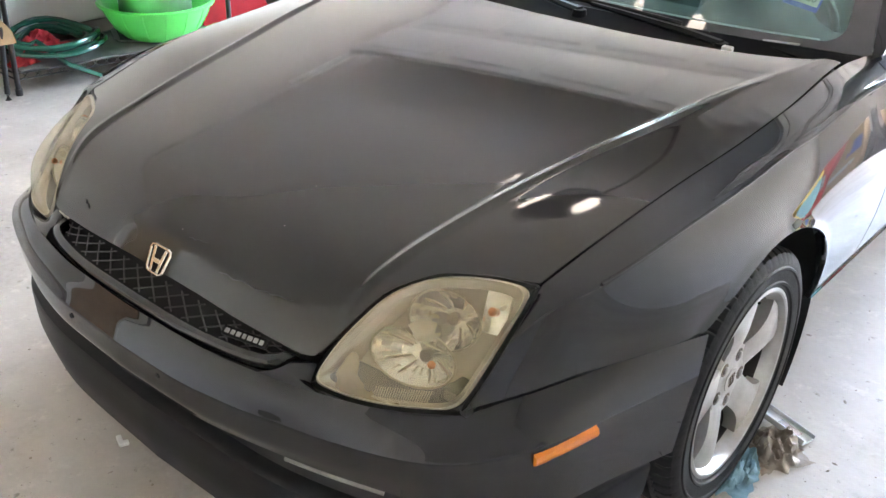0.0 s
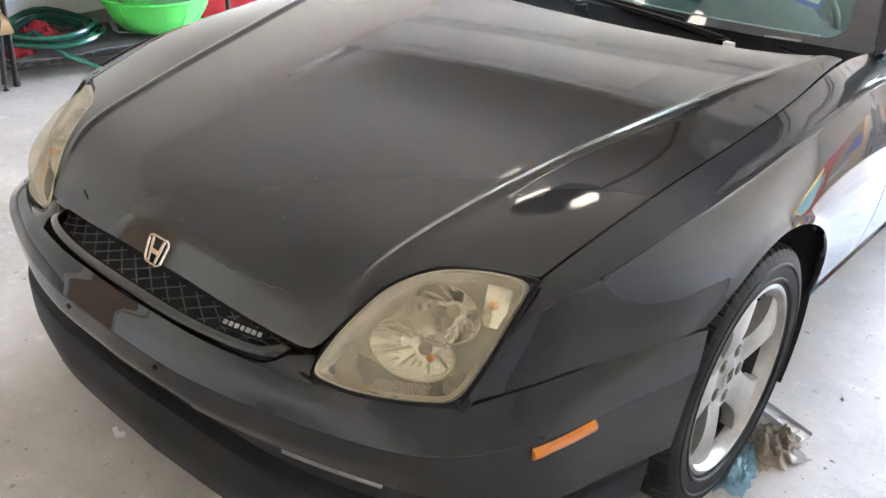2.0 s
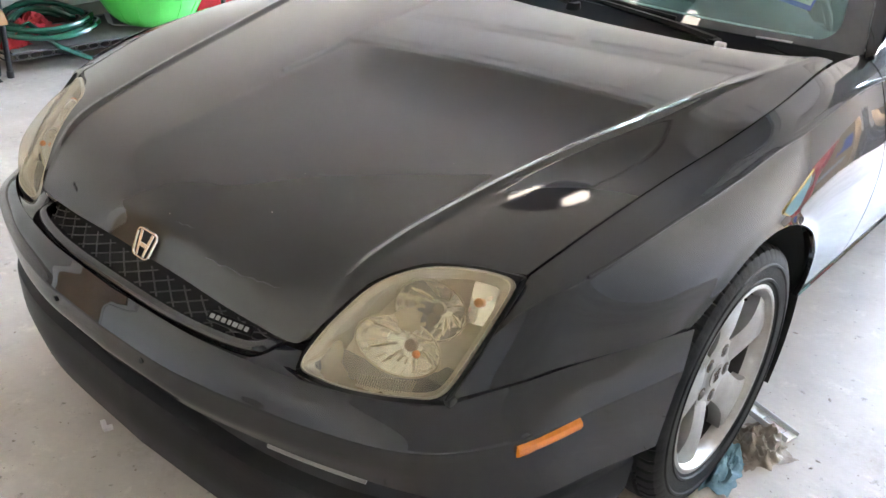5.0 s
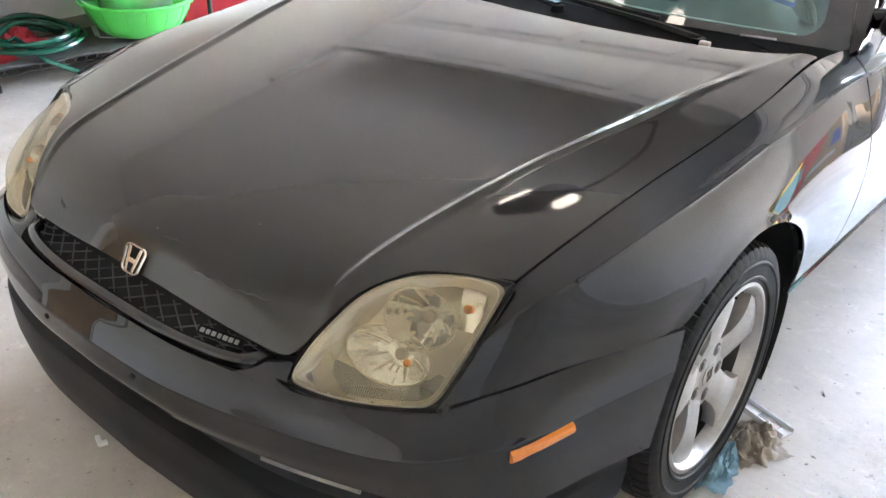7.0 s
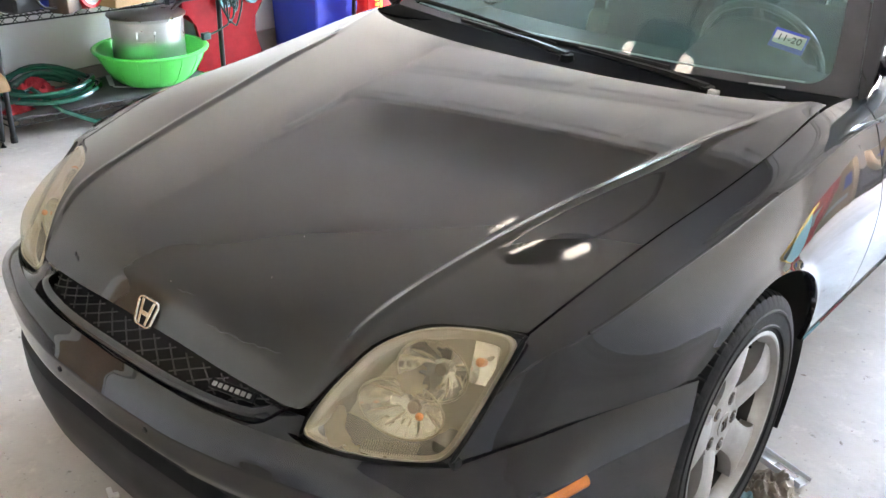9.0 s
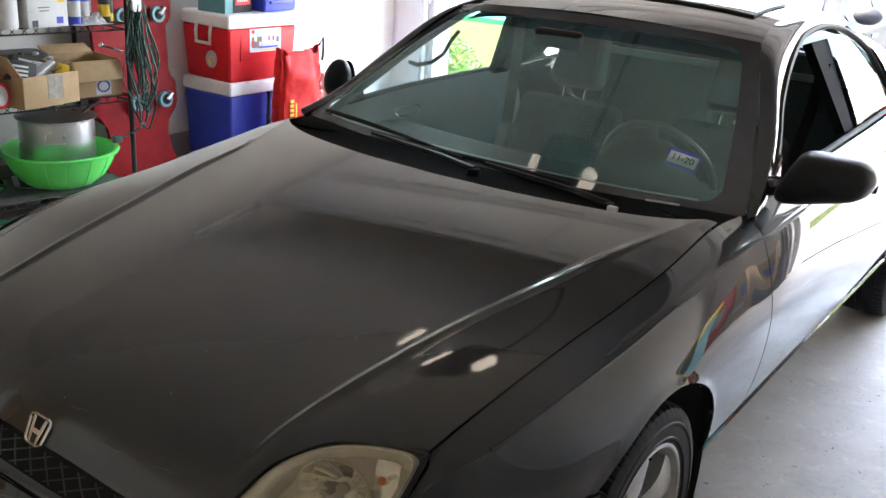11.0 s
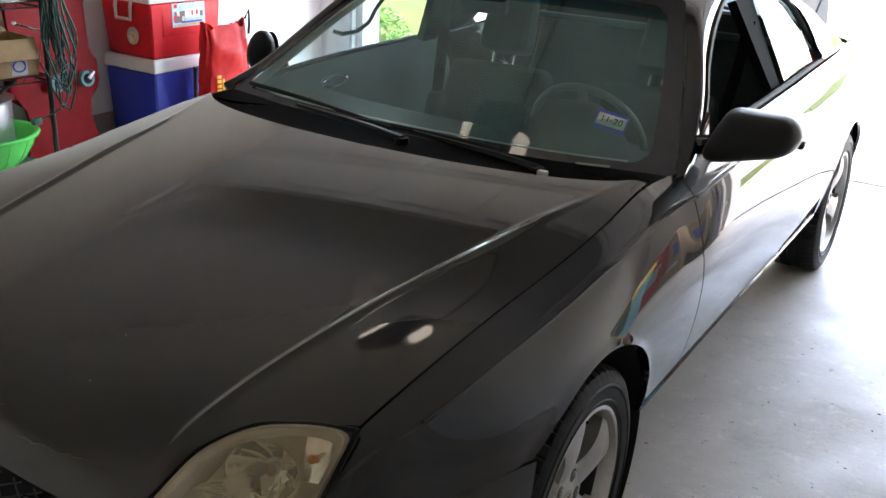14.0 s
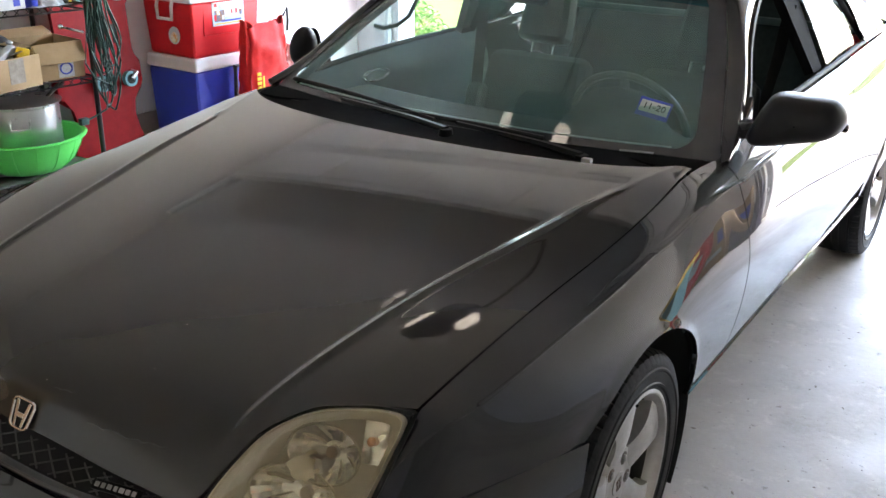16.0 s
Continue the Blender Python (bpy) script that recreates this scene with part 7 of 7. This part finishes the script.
# along the front wall beside the doorway, mirrored in the car's side
def carton(x, y, w, d, h, turn, mt, prints, label):
    c = thing("carton", pose(x, y, 0, 0, 0, turn), label, "carton", "clutter by the doorway")
    part("body", taper_box(B(), (0, 0, h / 2), (w, d, h), (0.98, 0.98), 0.006), M[mt], c)
    part("top_flap", box(B(), (0, 0, h + 0.003), (w * 0.97, d * 0.48, 0.004), 0.001, Matrix.Translation((0, d * 0.12, 0))), M[mt], c)
    for k, (px, pz, pw, ph, pm) in enumerate(prints):
        part("print", box(B(), (px * w, -d / 2 - 0.001, pz * h), (pw * w, 0.003, ph * h)), M[pm], c)


carton(2.36, 3.66, 0.24, 0.20, 0.62, 6, "cardboard", ((-0.1, 0.65, 0.5, 0.3, "blue_plastic"), (0.1, 0.3, 0.6, 0.1, "paper")), "tall brown carton with blue print by the doorway")
carton(2.62, 3.60, 0.22, 0.22, 0.58, -8, "red_plastic", ((0, 0.6, 0.6, 0.3, "paper"),), "red and white printed carton by the side wall")
tub = thing("storage_tub", pose(2.72, 3.12, 0, 0, 0, 3) @ Matrix.Diagonal((1, 1, 1.7, 1)), "teal plastic storage tub with a yellow lid by the side wall", "tub", "clutter by the doorway")
part("tub", taper_box(B(), (0, 0, 0.15), (0.36, 0.42, 0.30), (1.1, 1.08), 0.03, None, 3), M["teal_wheel"], tub)
part("lid", taper_box(B(), (0, 0, 0.318), (0.42, 0.48, 0.035), (0.96, 0.97), 0.012, None, 2), M["yellow"], tub)
for k in (-1, 1):
    part("lid_clip", box(B(), (0, k * 0.243, 0.30), (0.10, 0.012, 0.05), 0.004), M["white_plastic"], tub)
heap("dark_cloth_bag", 0.12, 0.12, 0.60, 23.0, M["bag_cloth"], pose(2.12, 3.70, 0.0, 0, 0, 15), "dark crumpled cloth bag on the floor by the doorway", "bag")

# folding stool by the rack
stl = thing("folding_stool", pose(-2.70, 0.13, 0.0), "black tubular folding stool with a pale cloth over it", "stool")
for k, (dx, dy) in enumerate(((0.0, -0.30), (0.0, -0.017), (-0.26, -0.30), (-0.26, -0.017))):
    bm = B()
    tube(bm, [(dx, dy, 0.0), (dx, dy, 0.03), (dx, dy + (0.035 if k % 2 else -0.005), 0.50)], [0.015, 0.0125, 0.0125], 10)
    part("leg", bm, M["wire"], stl)
bm = B()
tube(bm, [(0.0, -0.008, 0.14), (-0.26, -0.008, 0.14)], 0.008, 8)
part("crossbar", bm, M["wire"], stl)
part("seat", box(B(), (-0.13, -0.10, 0.50), (0.30, 0.30, 0.02), 0.008), M["wire"], stl)
n = 12
P = np.array([[(0.020 + 0.012 * math.sin(i * 0.9 + j * 0.3), -0.24 + 0.29 * i / n, (0.52 - 0.22 * (i / n) ** 2) * (1 - j / n) + (0.235 + 0.02 * i / n) * j / n) for j in range(n + 1)] for i in range(n + 1)])
panel("cloth", P, M["cardboard"], stl, "pale tan cloth hanging down", flange=0.004)

# ---------- outdoors: street, path, shrub, parked sedan ----------
bm = B()
box(bm, (0, 15.2, -0.305), (120, 6.4, 0.012))
tagged(part("street", bm, M["drive"], None), "pale concrete street beyond the driveway", "street", "", "structure")
bm = B()
box(bm, (20.2, 30, -0.304), (44, 23, 0.012))
box(bm, (-32, 20.1, -0.304), (60, 3.0, 0.012))
box(bm, (-22, 24.2, -0.304), (40, 1.1, 0.012))
tagged(part("pavement", bm, M["drive"], None), "pale concrete pavement and drive across the street", "pavement", "", "structure")
bm = B()
for y in (7.3, 10.4):
    box(bm, (0, y, float(ground_z(y)) + 0.001), (6.7, 0.012, 0.004))
tagged(part("joint", bm, M["stem"], None), "dark expansion joints across the driveway", "joint", "", "structure")
bm = B()
tube(bm, [(x, GY - 0.02 + 0.012 * math.sin(x * 2.1), 0.010) for x in np.linspace(0.3, 2.0, 24)], 0.009, 6)
one("threshold_cord", bm, M["galv"], Matrix(), "grey cord lying along the garage threshold", "cord")


def shrub(m, h, seed, label):
    s = thing("shrub", m, label, "shrub")
    r = random.Random(seed)
    bm, lf = B(), []
    for k in range(9):
        a, w = r.uniform(0, 6.28), r.uniform(0.1, 0.32)
        tube(bm, [(0, 0, 0), (w * 0.4 * math.cos(a), w * 0.4 * math.sin(a), h * 0.4), (w * math.cos(a), w * math.sin(a), h * r.uniform(0.7, 1.0))], [0.009, 0.006, 0.003], 5)
    part("stems", bm, M["wood_brown"], s)
    V, Fs = [], []
    for k in range(2200):
        a, rad, z = r.uniform(0, 6.28), abs(r.gauss(0, 0.26)), h * r.uniform(0.12, 1.08)
        rad = min(rad, 0.5) * (1.1 - 0.5 * z / h)
        c = Vector((rad * math.cos(a), rad * math.sin(a), z))
        q = Euler((r.uniform(-1, 1), r.uniform(-1, 1), r.uniform(0, 6.28))).to_matrix()
        L, w = r.uniform(0.018, 0.042), r.uniform(0.008, 0.015)
        i = len(V)
        V += [tuple(c + q @ Vector(p)) for p in ((0, -L, 0), (w, -L * 0.2, 0.006), (w * 0.7, L * 0.6, 0.004), (0, L, -0.006), (-w * 0.7, L * 0.6, 0.004), (-w, -L * 0.2, 0.006))]
        Fs += [(i, i + 1, i + 2, i + 3), (i, i + 3, i + 4, i + 5)]
    make("foliage", V, Fs, M["leaf"], s, "many small green leaves")


shrub(pose(-3.60, 5.15, -0.06), 0.46, 3, "leafy green shrub growing beside the doorway")
shrub(pose(-3.95, 5.75, -0.08), 0.34, 5, "leafy green shrub at the edge of the lawn")
shrub(pose(4.10, 4.75, -0.05), 0.75, 8, "leafy green shrub beside the doorway")

sedan = thing("parked_sedan", pose(-1.40, 7.32, -0.110), "dark blue-grey sedan parked on the driveway", "car")
sy = np.linspace(-2.25, 2.3, 60)
hw = pchip((-2.25, -2.1, -1.7, -0.5, 1.0, 2.0, 2.3), (0.55, 0.72, 0.86, 0.90, 0.90, 0.84, 0.66))
bz = pchip((-2.25, -2.1, -1.6, -0.8, 0.0, 1.2, 2.0, 2.3), (0.60, 0.72, 0.82, 0.92, 0.95, 0.98, 1.0, 0.94))
P = np.zeros((60, 21, 3))
for i, y in enumerate(sy):
    w, b = float(hw(y)), float(bz(y))
    pr = [(-1, 0.25), (-1.0, 0.45), (-1.0, 0.6), (-0.99, b - 0.14), (-0.965, b - 0.05), (-0.92, b), (-0.75, b + 0.025), (-0.5, b + 0.04), (-0.25, b + 0.05), (-0.1, b + 0.053), (0, b + 0.054)]
    pr = pr + [(-a, z) for a, z in pr[::-1][1:]]
    P[i] = [(a * w, y, z) for a, z in pr]
panel("body", P, M["car_blue"], sedan, flip=False, flange=0)
gy = pchip((-0.95, -0.15, 0.4, 1.0, 1.5, 1.95), (0.94, 1.36, 1.45, 1.42, 1.27, 1.02))
P = np.zeros((40, 15, 3))
for i, y in enumerate(np.linspace(-0.95, 1.95, 40)):
    top, b = float(gy(y)), 0.93
    for j, s in enumerate(np.linspace(-1, 1, 15)):
        k = abs(s)
        if k > 0.65:
            f = (1 - k) / 0.35
            P[i, j] = (math.copysign(0.84 - 0.20 * f * (top - b) / 0.5, s), y, b + (top - 0.03 - b) * f)
        else:
            P[i, j] = (s / 0.65 * (0.84 - 0.20 * (top - b) / 0.5), y, top - 0.03 * (k / 0.65) ** 2)
panel("cabin", P, M["car_blue"], sedan, flip=False, flange=0)
g = coons(line3((-0.70, -0.90, 0.965), (0, -1.02, 0.985), (0.70, -0.90, 0.965)), line3((-0.56, -0.20, 1.335), (0, -0.26, 1.36), (0.56, -0.20, 1.335)), line3((-0.70, -0.90, 0.965), (-0.56, -0.20, 1.335)), line3((0.70, -0.90, 0.965), (0.56, -0.20, 1.335)), 16, 10, (0, -0.02, 0.02))
panel("windshield", g + np.array([0, -0.012, 0.014]), M["dark_glass"], sedan, "dark reflecting windshield", flange=0)
for s in (-1, 1):
    for y0, y1, nm in ((-0.55, 0.32, "front_window"), (0.40, 1.15, "rear_window")):
        Q = np.array([[(s * (0.852 - 0.205 * f * (float(gy(y)) - 0.93) / 0.5), y, 0.95 + (float(gy(y)) - 0.10 - 0.95) * f) for f in np.linspace(0, 1, 6)] for y in np.linspace(y0, y1, 12)])
        panel(nm, Q, M["sedan_glass"], sedan, "dark side window", flip=(s < 0), flange=0)
    part("door_mirror", ball(B(), (s * 1.0, -0.62, 1.02), (0.115, 0.07, 0.072)), M["car_blue"], sedan)
    for y in (0.22, 1.08):
        part("door_handle", box(B(), (s * 0.905, y, 0.80), (0.02, 0.16, 0.028), 0.008), M["chrome"], sedan)
    for y in (-1.35, 1.35):
        w = new("wheel")
        w.parent = sedan
        bm = B()
        lathe(bm, [(0.20, -0.10), (0.30, -0.105), (0.318, -0.08), (0.318, 0.08), (0.30, 0.105), (0.20, 0.10)], 40, Matrix.Translation((s * 0.80, y, 0.318)) @ WM)
        part("tyre", bm, M["rubber"], w)
        bm = B()
        lathe(bm, [(0.001, 0.08), (0.05, 0.085), (0.19, 0.06), (0.205, 0.10)], 40, Matrix.Translation((s * 0.80, y, 0.318)) @ (WM if s > 0 else Matrix.Rotation(math.pi, 4, "Z") @ WM))
        part("rim", bm, M["alloy"], w)
        # flat near-black disc; the wheel opening's shade is painted, not hollowed
        bm = B()
        lathe(bm, [(0.36, 0.108), (0.001, 0.107)], 40, Matrix.Translation((s * 0.80, y, 0.33)) @ (WM if s > 0 else Matrix.Rotation(math.pi, 4, "Z") @ WM))
        part("wheel_arch", bm, M["dark"], sedan)
